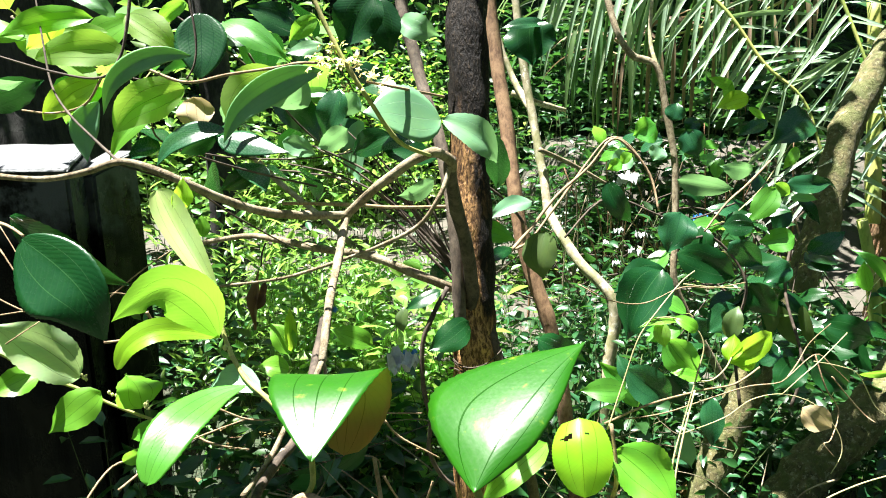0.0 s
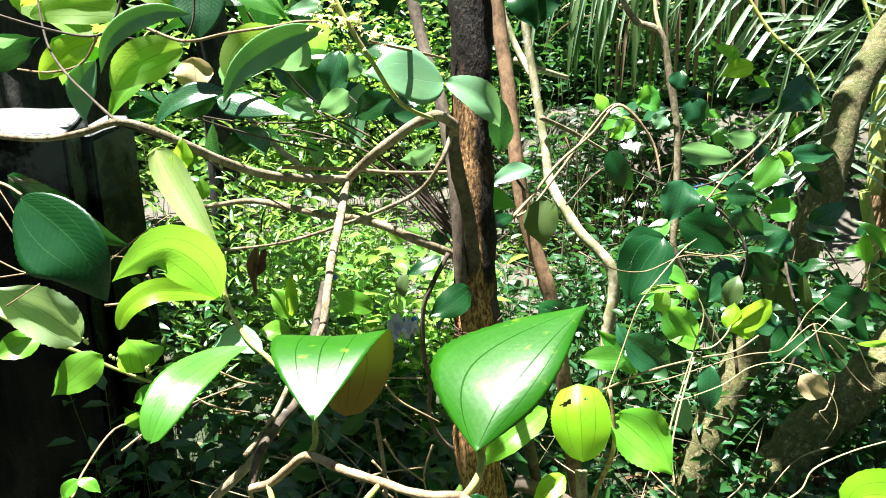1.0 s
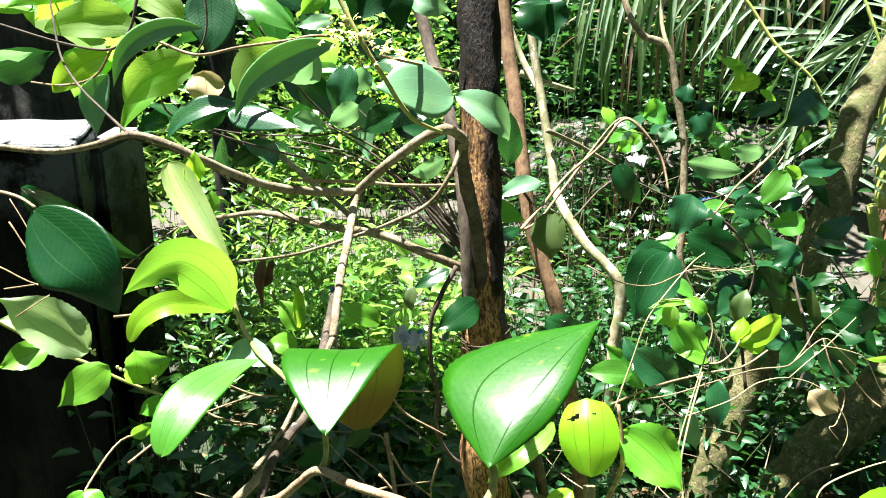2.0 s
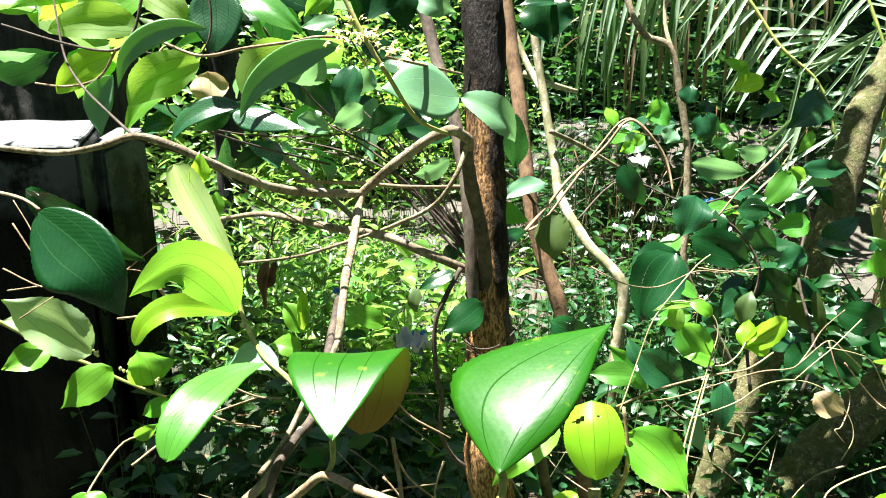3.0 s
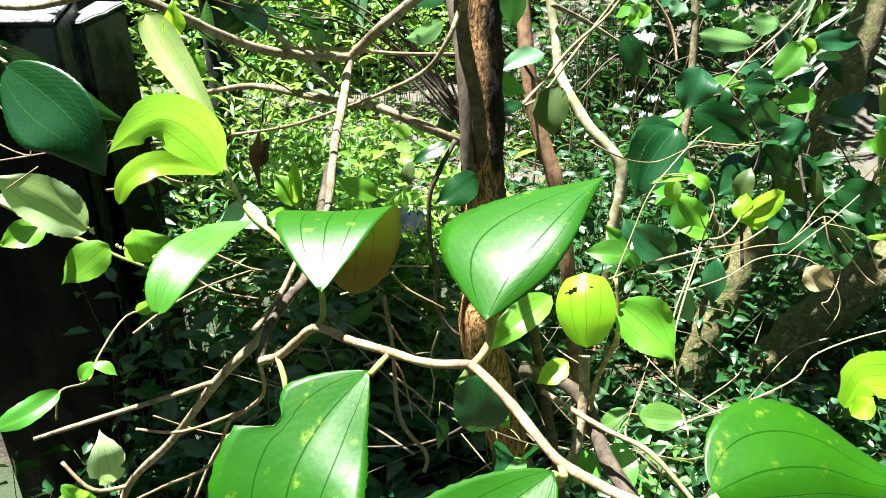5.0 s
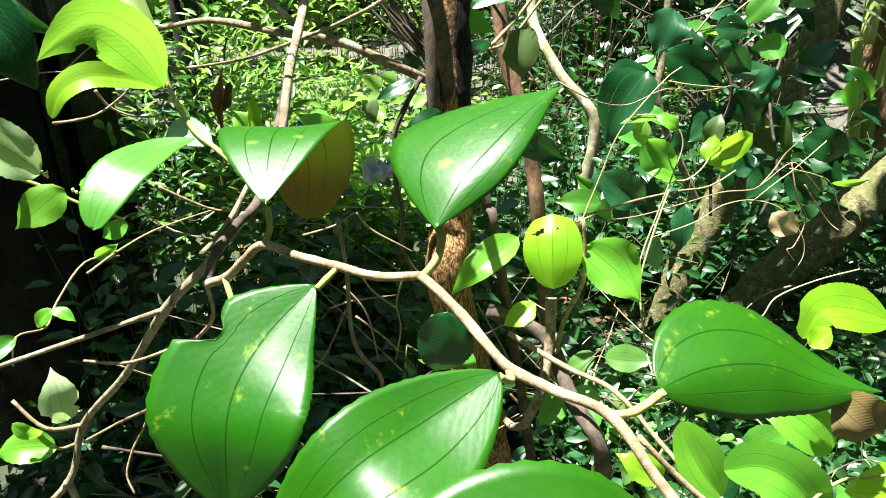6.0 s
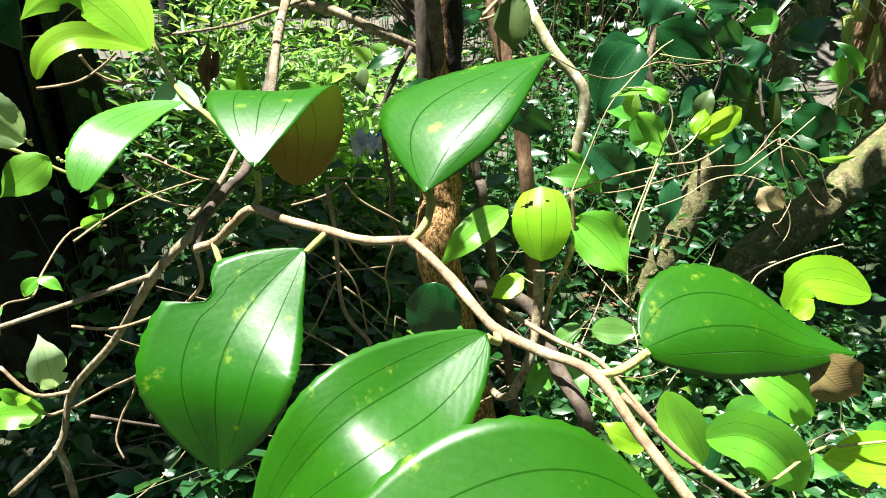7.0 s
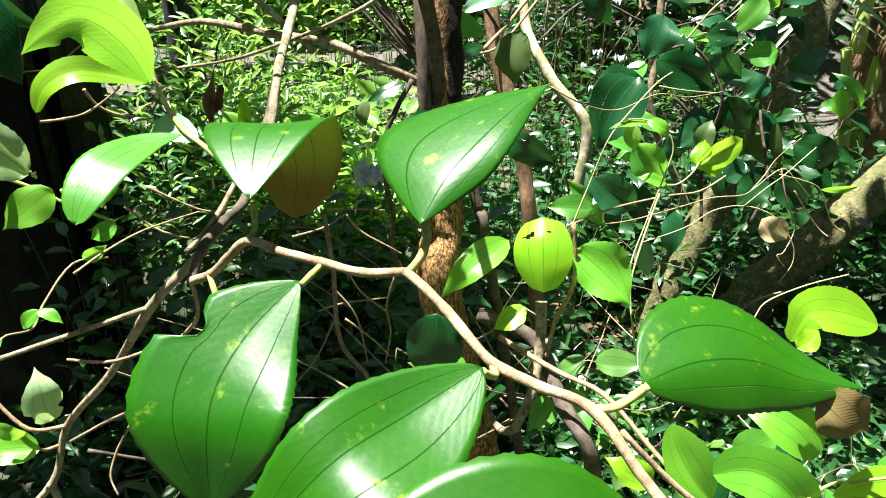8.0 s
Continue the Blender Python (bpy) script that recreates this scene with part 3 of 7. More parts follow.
# ---------- concrete post ----------
def block(name, corners, mat, parent, bevel=0.012, cuts=3, jitter=0.003, seed=1):
    """A worn block from its eight corners (four below, four above), edges rounded."""
    bm = bmesh.new()
    vs = [bm.verts.new(c) for c in corners]
    for f in ((3, 2, 1, 0), (4, 5, 6, 7), (0, 1, 5, 4), (1, 2, 6, 5), (2, 3, 7, 6), (3, 0, 4, 7)):
        bm.faces.new([vs[i] for i in f])
    bmesh.ops.bevel(bm, geom=list(bm.edges), offset=bevel, segments=2, affect="EDGES")
    bmesh.ops.subdivide_edges(bm, edges=list(bm.edges), cuts=cuts, use_grid_fill=True)
    for v in bm.verts:
        v.co += Vector([noise.noise(v.co * 9 + Vector((seed, k * 7, 0))) for k in range(3)]) * jitter * 2
    me = bpy.data.meshes.new(name)
    bm.to_mesh(me)
    bm.free()
    me.materials.append(mat)
    ob = new(name, me)
    ob.parent = parent
    return ob


post = thing("concrete_post", "weathered square concrete post, damp sides coloured black for shade, pale sloping top", "post")
X0, X1, X2, Y0, Y1 = -1.86, -1.269, -1.375, 1.92, 2.22
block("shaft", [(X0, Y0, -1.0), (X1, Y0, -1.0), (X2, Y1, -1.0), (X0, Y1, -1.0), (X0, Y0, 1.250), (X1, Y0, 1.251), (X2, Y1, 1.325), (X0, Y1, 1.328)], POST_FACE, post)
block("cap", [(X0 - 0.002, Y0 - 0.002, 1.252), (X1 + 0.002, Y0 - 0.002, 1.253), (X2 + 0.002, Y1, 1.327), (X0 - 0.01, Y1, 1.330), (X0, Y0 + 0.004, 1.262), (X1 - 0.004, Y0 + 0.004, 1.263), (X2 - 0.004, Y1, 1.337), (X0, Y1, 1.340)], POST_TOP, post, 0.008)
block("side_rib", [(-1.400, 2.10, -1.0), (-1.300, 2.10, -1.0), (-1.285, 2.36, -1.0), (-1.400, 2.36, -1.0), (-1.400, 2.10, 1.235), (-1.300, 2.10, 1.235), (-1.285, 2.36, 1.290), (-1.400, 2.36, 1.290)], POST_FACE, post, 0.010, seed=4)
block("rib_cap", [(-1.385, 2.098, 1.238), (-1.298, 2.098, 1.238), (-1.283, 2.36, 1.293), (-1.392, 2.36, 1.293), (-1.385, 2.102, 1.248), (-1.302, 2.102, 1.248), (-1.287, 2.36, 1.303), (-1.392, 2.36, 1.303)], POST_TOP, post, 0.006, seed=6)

# ---------- dark old tree behind the post ----------
# Stands in for a dark wall-like mass; the shade is painted into the bark.
old = thing("old_tree", "thick old tree trunk, its bark coloured black for shade", "tree")
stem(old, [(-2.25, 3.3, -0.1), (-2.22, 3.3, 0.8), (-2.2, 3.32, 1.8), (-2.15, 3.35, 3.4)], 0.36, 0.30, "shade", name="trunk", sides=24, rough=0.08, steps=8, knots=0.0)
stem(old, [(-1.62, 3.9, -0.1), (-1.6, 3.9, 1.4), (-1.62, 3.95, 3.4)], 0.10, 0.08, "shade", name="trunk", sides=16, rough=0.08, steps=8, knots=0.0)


# ---------- palm ----------
palm = thing("coconut_palm", "young coconut palm with arching feathery fronds and fibrous base", "palm")


def blade(base, way, long, width, droop, side):
    """A long folded leaflet that leaves along way and bends down under its weight."""
    p, d, side = np.array(base, float), np.array(way, float), np.array(side, float)
    verts, uvs, faces = [], [], []
    n = 9
    for i in range(n + 1):
        u = i / n
        w = width * (0.5 + 1.1 * u - 1.58 * u * u) if u < 1 else 0.001
        s = np.cross(d, np.cross(side, d))
        s /= np.linalg.norm(s) + 1e-9
        up = np.cross(s, d)
        for v, h in ((-1, 0.22), (0, 0), (1, 0.22)):
            verts.append(p + s * v * w / 2 + up * h * w)
            uvs.append((u, (v + 1) / 2))
        d = d + np.array((0, 0, -droop * 0.16))
        d /= np.linalg.norm(d)
        p = p + d * long / n
    for i in range(n):
        for j in range(2):
            a = i * 3 + j
            faces.append((a, a + 1, a + 4, a + 3))
    return verts, faces, uvs


def frond(points, count, long, width, seed, droop=0.5, fwd=0.5, skip=0.1, style="blade", r=0.011):
    """A palm frond: its rachis with a leaflet row on either side, each leaflet a part."""
    rng = np.random.RandomState(seed)
    stem(palm, points, r, r * 0.4, "stalk", name="rachis", sides=8)
    line = smooth_line(points, 20)
    for q in range(count):
        f = skip + (1 - skip) * (q + rng.uniform(-0.3, 0.3)) / count
        i = min(max(int(f * (len(line) - 1)), 1), len(line) - 2)
        way = line[i + 1] - line[i - 1]
        way /= np.linalg.norm(way)
        side = np.cross(way, (0.1, -1.0, 0.25))
        side /= np.linalg.norm(side) + 1e-9
        for s in (-1, 1):
            if rng.uniform() < 0.12:
                continue
            ln = long * (0.6 + 0.8 * f - 0.7 * f * f) * rng.uniform(0.8, 1.2)
            out = side * s + way * fwd + rng.normal(0, 0.14, 3)
            out /= np.linalg.norm(out)
            flat = np.cross(out, (0.15, -0.8, 0.6)) + rng.normal(0, 0.25, 3)
            v, fc, uv = blade(line[i], out, ln, width * rng.uniform(0.9, 1.6), droop * rng.uniform(0.6, 1.3), flat)
            mesh_object("leaflet", v, fc, [LEAF[style]], uv, parent=palm)


stem(palm, [(1.98, 3.15, -0.1), (1.96, 3.12, 0.3), (1.92, 3.1, 0.7), (1.9, 3.1, 1.05)], 0.20, 0.13, "husk", name="trunk", sides=22, rough=0.10, steps=8, knots=0.12)
for k, (a, b) in enumerate((((1.80, 3.02, 0.45), (1.83, 3.02, 2.5)), ((1.93, 2.98, 0.75), (1.95, 2.9, 2.6)), ((1.75, 3.0, 0.3), (1.62, 2.95, 0.9)))):
    a, b = np.array(a), np.array(b)
    stem(palm, [a, (a + b) / 2 + np.array((0.02, 0, 0)), b], 0.030, 0.022, "stalk", name="stalk", sides=10)
# ---------- litter ----------
def scrap(name, label, at, size, mat, seed):
    """A crumpled sheet of plastic on the ground."""
    rng = np.random.RandomState(seed)
    n = 9
    verts = []
    for j in range(n):
        for i in range(n):
            a, b = i / (n - 1) - 0.5, j / (n - 1) - 0.5
            p = Vector((a * 3, b * 3, seed))
            h = 0.6 * noise.noise(p * 1.7) + 0.35 * noise.noise(p * 4.1)
            verts.append((at[0] + size * (a + 0.25 * noise.noise(p)), at[1] + size * (b + 0.25 * noise.noise(p + Vector((5, 0, 0)))), at[2] + size * (0.30 + h)))
    faces = [(j * n + i, j * n + i + 1, (j + 1) * n + i + 1, (j + 1) * n + i) for j in range(n - 1) for i in range(n - 1)]
    ob = mesh_object(name, verts, faces, [mat], smooth=False)
    return tagged(ob, label, "litter", "plastic litter")


# ---------- the young tree in the middle, with its arching limbs ----------
tree = thing("young_tree", "slender dark-barked young tree with arching grey limbs and broad three-nerved leaves", "tree")
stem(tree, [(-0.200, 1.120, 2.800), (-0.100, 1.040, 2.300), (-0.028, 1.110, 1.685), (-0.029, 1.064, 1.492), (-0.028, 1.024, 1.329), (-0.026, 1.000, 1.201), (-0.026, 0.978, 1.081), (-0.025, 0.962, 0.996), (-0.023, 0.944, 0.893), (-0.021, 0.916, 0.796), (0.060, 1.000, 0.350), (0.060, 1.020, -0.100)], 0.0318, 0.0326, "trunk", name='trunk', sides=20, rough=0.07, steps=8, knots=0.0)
stem(tree, [(-0.026, 0.958, 1.082), (-0.031, 0.923, 1.171), (-0.043, 0.874, 1.243), (-0.046, 0.803, 1.300), (-0.044, 0.775, 1.312)], 0.0111, 0.0073, "darktwig")
stem(tree, [(-0.043, 0.783, 1.301), (-0.044, 0.775, 1.312), (-0.060, 0.755, 1.323), (-0.081, 0.742, 1.316), (-0.112, 0.747, 1.296), (-0.141, 0.761, 1.276), (-0.171, 0.775, 1.250)], 0.0063, 0.0052, "limb")
stem(tree, [(-0.171, 0.775, 1.250), (-0.206, 0.723, 1.258), (-0.237, 0.681, 1.268), (-0.263, 0.642, 1.285), (-0.288, 0.613, 1.305), (-0.315, 0.604, 1.320), (-0.346, 0.603, 1.328), (-0.379, 0.599, 1.319), (-0.416, 0.596, 1.314), (-0.459, 0.593, 1.318), (-0.522, 0.591, 1.328)], 0.0052, 0.0023, "limb")
stem(tree, [(-0.171, 0.775, 1.250), (-0.171, 0.751, 1.233), (-0.163, 0.687, 1.213), (-0.158, 0.621, 1.187), (-0.154, 0.576, 1.161), (-0.154, 0.563, 1.144)], 0.0052, 0.0035, "limb")
stem(tree, [(-0.169, 0.640, 1.162), (-0.170, 0.604, 1.137), (-0.160, 0.499, 1.107), (-0.167, 0.462, 1.100), (-0.170, 0.426, 1.095), (-0.169, 0.397, 1.083)], 0.0048, 0.0030, "darktwig")
stem(tree, [(-0.154, 0.563, 1.144), (-0.158, 0.540, 1.132), (-0.166, 0.506, 1.121), (-0.173, 0.462, 1.102), (-0.183, 0.428, 1.090)], 0.0027, 0.0019, "limb")
stem(tree, [(-0.153, 0.563, 1.144), (-0.152, 0.560, 1.131), (-0.166, 0.557, 1.119), (-0.181, 0.552, 1.097)], 0.0019, 0.0015, "limb")
stem(tree, [(-0.164, 0.474, 1.102), (-0.184, 0.439, 1.078), (-0.224, 0.440, 1.038), (-0.306, 0.497, 0.934), (-0.389, 0.537, 0.842), (-0.414, 0.525, 0.777), (-0.477, 0.515, 0.715)], 0.0036, 0.0037, "limb")
stem(tree, [(-0.416, 0.525, 0.777), (-0.411, 0.522, 0.748), (-0.406, 0.512, 0.707)], 0.0041, 0.0037, "limb")
stem(tree, [(-0.224, 0.440, 1.038), (-0.288, 0.447, 1.011), (-0.375, 0.459, 0.974), (-0.411, 0.462, 0.959)], 0.0023, 0.0018, "limb")
stem(tree, [(-0.169, 0.397, 1.083), (-0.172, 0.404, 1.053), (-0.200, 0.430, 1.018), (-0.221, 0.441, 0.997), (-0.260, 0.473, 0.928), (-0.327, 0.500, 0.876), (-0.382, 0.522, 0.833)], 0.0015, 0.0014, "twig")
stem(tree, [(-0.199, 0.430, 1.019), (-0.259, 0.437, 0.991), (-0.303, 0.445, 0.986)], 0.0014, 0.0011, "twig")
stem(tree, [(-0.297, 0.499, 0.894), (-0.296, 0.493, 0.882), (-0.312, 0.489, 0.854), (-0.317, 0.478, 0.833), (-0.309, 0.470, 0.817)], 0.0013, 0.0009, "twig")
stem(tree, [(-0.389, 0.537, 0.842), (-0.416, 0.519, 0.851), (-0.444, 0.523, 0.882)], 0.0023, 0.0018, "twig")
stem(tree, [(-0.404, 0.535, 0.817), (-0.410, 0.525, 0.820), (-0.411, 0.518, 0.828)], 0.0019, 0.0014, "twig", name='petiole')
stem(tree, [(-0.039, 0.971, 1.103), (-0.106, 0.942, 1.138), (-0.172, 0.943, 1.166), (-0.262, 0.968, 1.176), (-0.347, 1.015, 1.185), (-0.411, 1.061, 1.182), (-0.508, 1.101, 1.164)], 0.0073, 0.0042, "limb")
stem(tree, [(-0.046, 0.783, 1.301), (-0.058, 0.766, 1.270), (-0.083, 0.768, 1.237), (-0.128, 0.781, 1.213), (-0.190, 0.803, 1.189), (-0.274, 0.832, 1.161), (-0.376, 0.873, 1.142)], 0.0030, 0.0018, "limb")
stem(tree, [(-0.145, 1.139, 1.613), (-0.130, 1.102, 1.519), (-0.115, 1.085, 1.472), (-0.098, 1.054, 1.409), (-0.070, 0.999, 1.322), (-0.052, 0.959, 1.207), (-0.046, 0.941, 1.109), (-0.043, 0.939, 1.040)], 0.0102, 0.0093, "greybark")
stem(tree, [(-0.035, 0.966, 1.130), (-0.106, 0.970, 1.207), (-0.180, 0.973, 1.278), (-0.254, 0.976, 1.326)], 0.0026, 0.0010, "darktwig", sides=5, name='twig')
stem(tree, [(-0.035, 0.966, 1.127), (-0.139, 0.977, 1.258), (-0.232, 0.986, 1.316), (-0.328, 0.997, 1.353)], 0.0026, 0.0010, "darktwig", sides=5, name='twig')
stem(tree, [(-0.035, 0.965, 1.124), (-0.081, 0.967, 1.181), (-0.154, 0.987, 1.234), (-0.231, 1.008, 1.266)], 0.0026, 0.0011, "darktwig", sides=5, name='twig')
stem(tree, [(-0.035, 0.964, 1.120), (-0.090, 0.965, 1.173), (-0.130, 0.953, 1.233), (-0.170, 0.941, 1.270)], 0.0026, 0.0010, "darktwig", sides=5, name='twig')
stem(tree, [(-0.035, 0.964, 1.117), (-0.147, 0.973, 1.241), (-0.229, 1.006, 1.282), (-0.318, 1.039, 1.301)], 0.0026, 0.0011, "darktwig", sides=5, name='twig')
stem(tree, [(-0.035, 0.963, 1.114), (-0.081, 0.970, 1.198), (-0.110, 0.980, 1.234), (-0.141, 0.990, 1.248)], 0.0026, 0.0010, "darktwig", sides=5, name='twig')
stem(tree, [(-0.035, 0.962, 1.110), (-0.106, 0.973, 1.223), (-0.145, 0.972, 1.290), (-0.185, 0.973, 1.334)], 0.0026, 0.0010, "darktwig", sides=5, name='twig')
stem(tree, [(-0.035, 0.962, 1.107), (-0.064, 0.968, 1.181), (-0.092, 0.973, 1.247), (-0.121, 0.979, 1.291)], 0.0026, 0.0010, "darktwig", sides=5, name='twig')
stem(tree, [(-0.035, 0.961, 1.103), (-0.189, 0.974, 1.259), (-0.284, 1.028, 1.286), (-0.390, 1.083, 1.291)], 0.0026, 0.0011, "darktwig", sides=5, name='twig')
stem(tree, [(-0.035, 0.961, 1.100), (-0.122, 0.975, 1.241), (-0.177, 0.990, 1.315), (-0.233, 1.006, 1.369)], 0.0026, 0.0010, "darktwig", sides=5, name='twig')
stem(tree, [(-0.297, 0.929, 1.250), (-0.197, 0.925, 1.246), (-0.134, 0.938, 1.239), (-0.055, 0.984, 1.233)], 0.0026, 0.0027, "twig", name='twig')
stem(tree, [(-0.063, 0.941, 1.118), (-0.084, 0.913, 1.083), (-0.099, 0.905, 1.043), (-0.099, 0.902, 0.975), (-0.091, 0.905, 0.930), (-0.095, 0.905, 0.876), (-0.071, 0.908, 0.829), (-0.021, 0.907, 0.802)], 0.0037, 0.0032, "darktwig", name='twig')
stem(tree, [(-0.354, 0.676, 1.502), (-0.359, 0.667, 1.458), (-0.367, 0.661, 1.428), (-0.385, 0.656, 1.410), (-0.436, 0.664, 1.417), (-0.512, 0.673, 1.440)], 0.0017, 0.0011, "darktwig", name='twig')
stem(tree, [(-0.347, 0.603, 1.328), (-0.382, 0.625, 1.350), (-0.419, 0.648, 1.376), (-0.448, 0.671, 1.406), (-0.470, 0.699, 1.456), (-0.492, 0.729, 1.514)], 0.0014, 0.0009, "darktwig", name='twig')
stem(tree, [(-0.385, 0.656, 1.410), (-0.414, 0.670, 1.385), (-0.460, 0.686, 1.378), (-0.507, 0.704, 1.383)], 0.0014, 0.0010, "twig", name='twig')
stem(tree, [(-0.316, 0.719, 1.504), (-0.308, 0.711, 1.456), (-0.309, 0.706, 1.427), (-0.318, 0.702, 1.409)], 0.0014, 0.0009, "darktwig", name='twig')
stem(tree, [(-0.355, 0.681, 1.422), (-0.316, 0.671, 1.406), (-0.289, 0.662, 1.403), (-0.256, 0.655, 1.408), (-0.205, 0.639, 1.411), (-0.175, 0.631, 1.414), (-0.149, 0.623, 1.412)], 0.0016, 0.0013, "twig", name='twig')
stem(tree, [(-0.270, 0.762, 1.440), (-0.246, 0.756, 1.401), (-0.229, 0.782, 1.366), (-0.207, 0.799, 1.339)], 0.0014, 0.0010, "darktwig", name='twig')
stem(tree, [(-0.366, 0.714, 1.382), (-0.372, 0.728, 1.351), (-0.356, 0.766, 1.331), (-0.316, 0.836, 1.305), (-0.242, 0.917, 1.274)], 0.0009, 0.0015, "darktwig", name='twig')
stem(tree, [(-0.350, 0.603, 1.326), (-0.288, 0.613, 1.302), (-0.267, 0.678, 1.263), (-0.237, 0.773, 1.211)], 0.0008, 0.0010, "darktwig", name='twig')
stem(tree, [(-0.161, 0.625, 1.484), (-0.149, 0.620, 1.453), (-0.138, 0.617, 1.430), (-0.124, 0.613, 1.404), (-0.110, 0.619, 1.379), (-0.089, 0.664, 1.338), (-0.065, 0.744, 1.320)], 0.0022, 0.0022, "green", name='flower_stem')
stem(tree, [(-0.110, 0.622, 1.394), (-0.082, 0.695, 1.390), (-0.052, 0.819, 1.387)], 0.0013, 0.0016, "twig", name='twig')
blossom(tree, (-0.1454, 0.6084, 1.4093), (0.18, -0.33, 0.86), 0.0060)
blossom(tree, (-0.1430, 0.6163, 1.4213), (0.61, -0.74, 0.94), 0.0039)
blossom(tree, (-0.1448, 0.6176, 1.4003), (-0.80, -0.62, 0.45), 0.0044)
blossom(tree, (-0.1572, 0.6236, 1.4201), (-0.82, -0.23, 0.98), 0.0053)
blossom(tree, (-0.1502, 0.6089, 1.4122), (0.04, 0.03, 0.38), 0.0050)
blossom(tree, (-0.1479, 0.5950, 1.3995), (-0.45, -0.42, 0.31), 0.0047)
blossom(tree, (-0.1536, 0.6166, 1.4163), (0.36, -0.65, 0.59), 0.0037)
blossom(tree, (-0.1484, 0.6040, 1.4146), (-0.12, -1.46, 1.85), 0.0041)
blossom(tree, (-0.1497, 0.6076, 1.4100), (-0.30, -1.11, 1.22), 0.0044)
blossom(tree, (-0.1616, 0.6148, 1.4173), (0.11, -0.61, 1.37), 0.0052)
blossom(tree, (-0.1471, 0.6157, 1.4076), (0.50, -0.10, 0.86), 0.0059)
blossom(tree, (-0.1356, 0.6154, 1.4146), (-0.02, -0.95, 1.71), 0.0056)
blossom(tree, (-0.1584, 0.5994, 1.4046), (-0.63, -0.77, 0.95), 0.0048)
blossom(tree, (-0.1437, 0.6193, 1.4086), (-0.11, -0.58, 0.71), 0.0040)
blossom(tree, (-0.1259, 0.6133, 1.4126), (0.22, -0.28, 0.65), 0.0041)
blossom(tree, (-0.1266, 0.6192, 1.4074), (0.66, -0.63, 0.79), 0.0049)
blossom(tree, (-0.1293, 0.6167, 1.3887), (0.43, -0.64, 0.29), 0.0062)
blossom(tree, (-0.1325, 0.6108, 1.4070), (0.07, -0.97, 0.84), 0.0059)
blossom(tree, (-0.1246, 0.6206, 1.4138), (0.08, -0.69, 0.97), 0.0042)
blossom(tree, (-0.1285, 0.6315, 1.4115), (0.36, -1.82, 0.21), 0.0046)
blossom(tree, (-0.1197, 0.6180, 1.4124), (-0.80, -0.88, 0.71), 0.0041)
blossom(tree, (-0.1179, 0.6221, 1.4165), (-0.21, -1.10, 0.10), 0.0053)
blossom(tree, (-0.1226, 0.6075, 1.4130), (-0.63, -0.80, 1.60), 0.0061)
blossom(tree, (-0.1128, 0.6248, 1.4014), (-0.18, 0.12, 0.94), 0.0039)
blossom(tree, (-0.1180, 0.6187, 1.4093), (0.11, -1.04, 0.31), 0.0055)
blossom(tree, (-0.1042, 0.6316, 1.3988), (0.02, 0.12, 0.77), 0.0039)
blossom(tree, (-0.1022, 0.6220, 1.4054), (-0.44, -0.51, 0.51), 0.0053)
blossom(tree, (-0.1135, 0.6115, 1.3858), (-0.56, -0.79, 0.68), 0.0037)
blossom(tree, (-0.1139, 0.6201, 1.4002), (-0.51, -0.46, 0.99), 0.0056)
blossom(tree, (-0.1082, 0.6205, 1.3965), (-0.80, -0.27, 0.96), 0.0046)
blossom(tree, (-0.1044, 0.6145, 1.4005), (0.57, -0.53, 0.66), 0.0039)
blossom(tree, (-0.1148, 0.6046, 1.4033), (-0.04, -0.27, 0.16), 0.0038)
blossom(tree, (-0.1014, 0.6082, 1.3978), (0.90, -1.33, 1.04), 0.0040)
blossom(tree, (-0.1035, 0.6188, 1.3986), (0.47, -0.96, 1.12), 0.0060)
blossom(tree, (-0.1052, 0.6087, 1.3961), (0.58, -1.33, 0.75), 0.0049)
blossom(tree, (-0.1323, 0.6191, 1.4179), (-0.38, -0.58, -0.46), 0.0052)
blossom(tree, (-0.1388, 0.6087, 1.4256), (1.02, -1.56, 0.88), 0.0044)
blossom(tree, (-0.1261, 0.6099, 1.4257), (-0.35, -0.26, 1.23), 0.0045)
blossom(tree, (-0.1390, 0.6190, 1.4226), (0.14, -0.61, 0.47), 0.0059)
blossom(tree, (-0.1412, 0.6066, 1.4138), (0.56, -0.36, 0.92), 0.0060)
blossom(tree, (-0.1311, 0.6105, 1.4117), (0.37, -0.62, 0.71), 0.0061)
blossom(tree, (-0.1313, 0.6239, 1.4290), (-1.16, -0.41, 1.14), 0.0049)
blossom(tree, (-0.1515, 0.6162, 1.4260), (-1.31, -0.27, 1.09), 0.0054)
blossom(tree, (-0.0999, 0.6168, 1.3985), (-0.37, -0.33, 0.52), 0.0052)
blossom(tree, (-0.0898, 0.6114, 1.3953), (0.34, -0.96, 1.20), 0.0062)
blossom(tree, (-0.0914, 0.6008, 1.3928), (0.54, -0.79, 1.10), 0.0036)
blossom(tree, (-0.0950, 0.6072, 1.3838), (-0.65, -1.35, 1.44), 0.0052)
blossom(tree, (-0.1015, 0.6357, 1.3902), (-0.24, -0.22, 0.44), 0.0044)
blossom(tree, (-0.0950, 0.6152, 1.3882), (1.13, -0.16, 0.27), 0.0040)
leaf(tree, (-0.4278, 0.7273, 1.4799), (-0.5200, 0.6962, 1.4583), 0.0280, (0.26, -0.94, 0.23), "lime", bend=0.06, fold=8, wave=0.071)
leaf(tree, (-0.4668, 0.7359, 1.4865), (-0.5018, 0.7161, 1.4482), 0.0274, (0.69, -0.66, -0.29), "yellow", fold=10, bend=0.12, wave=0.082)
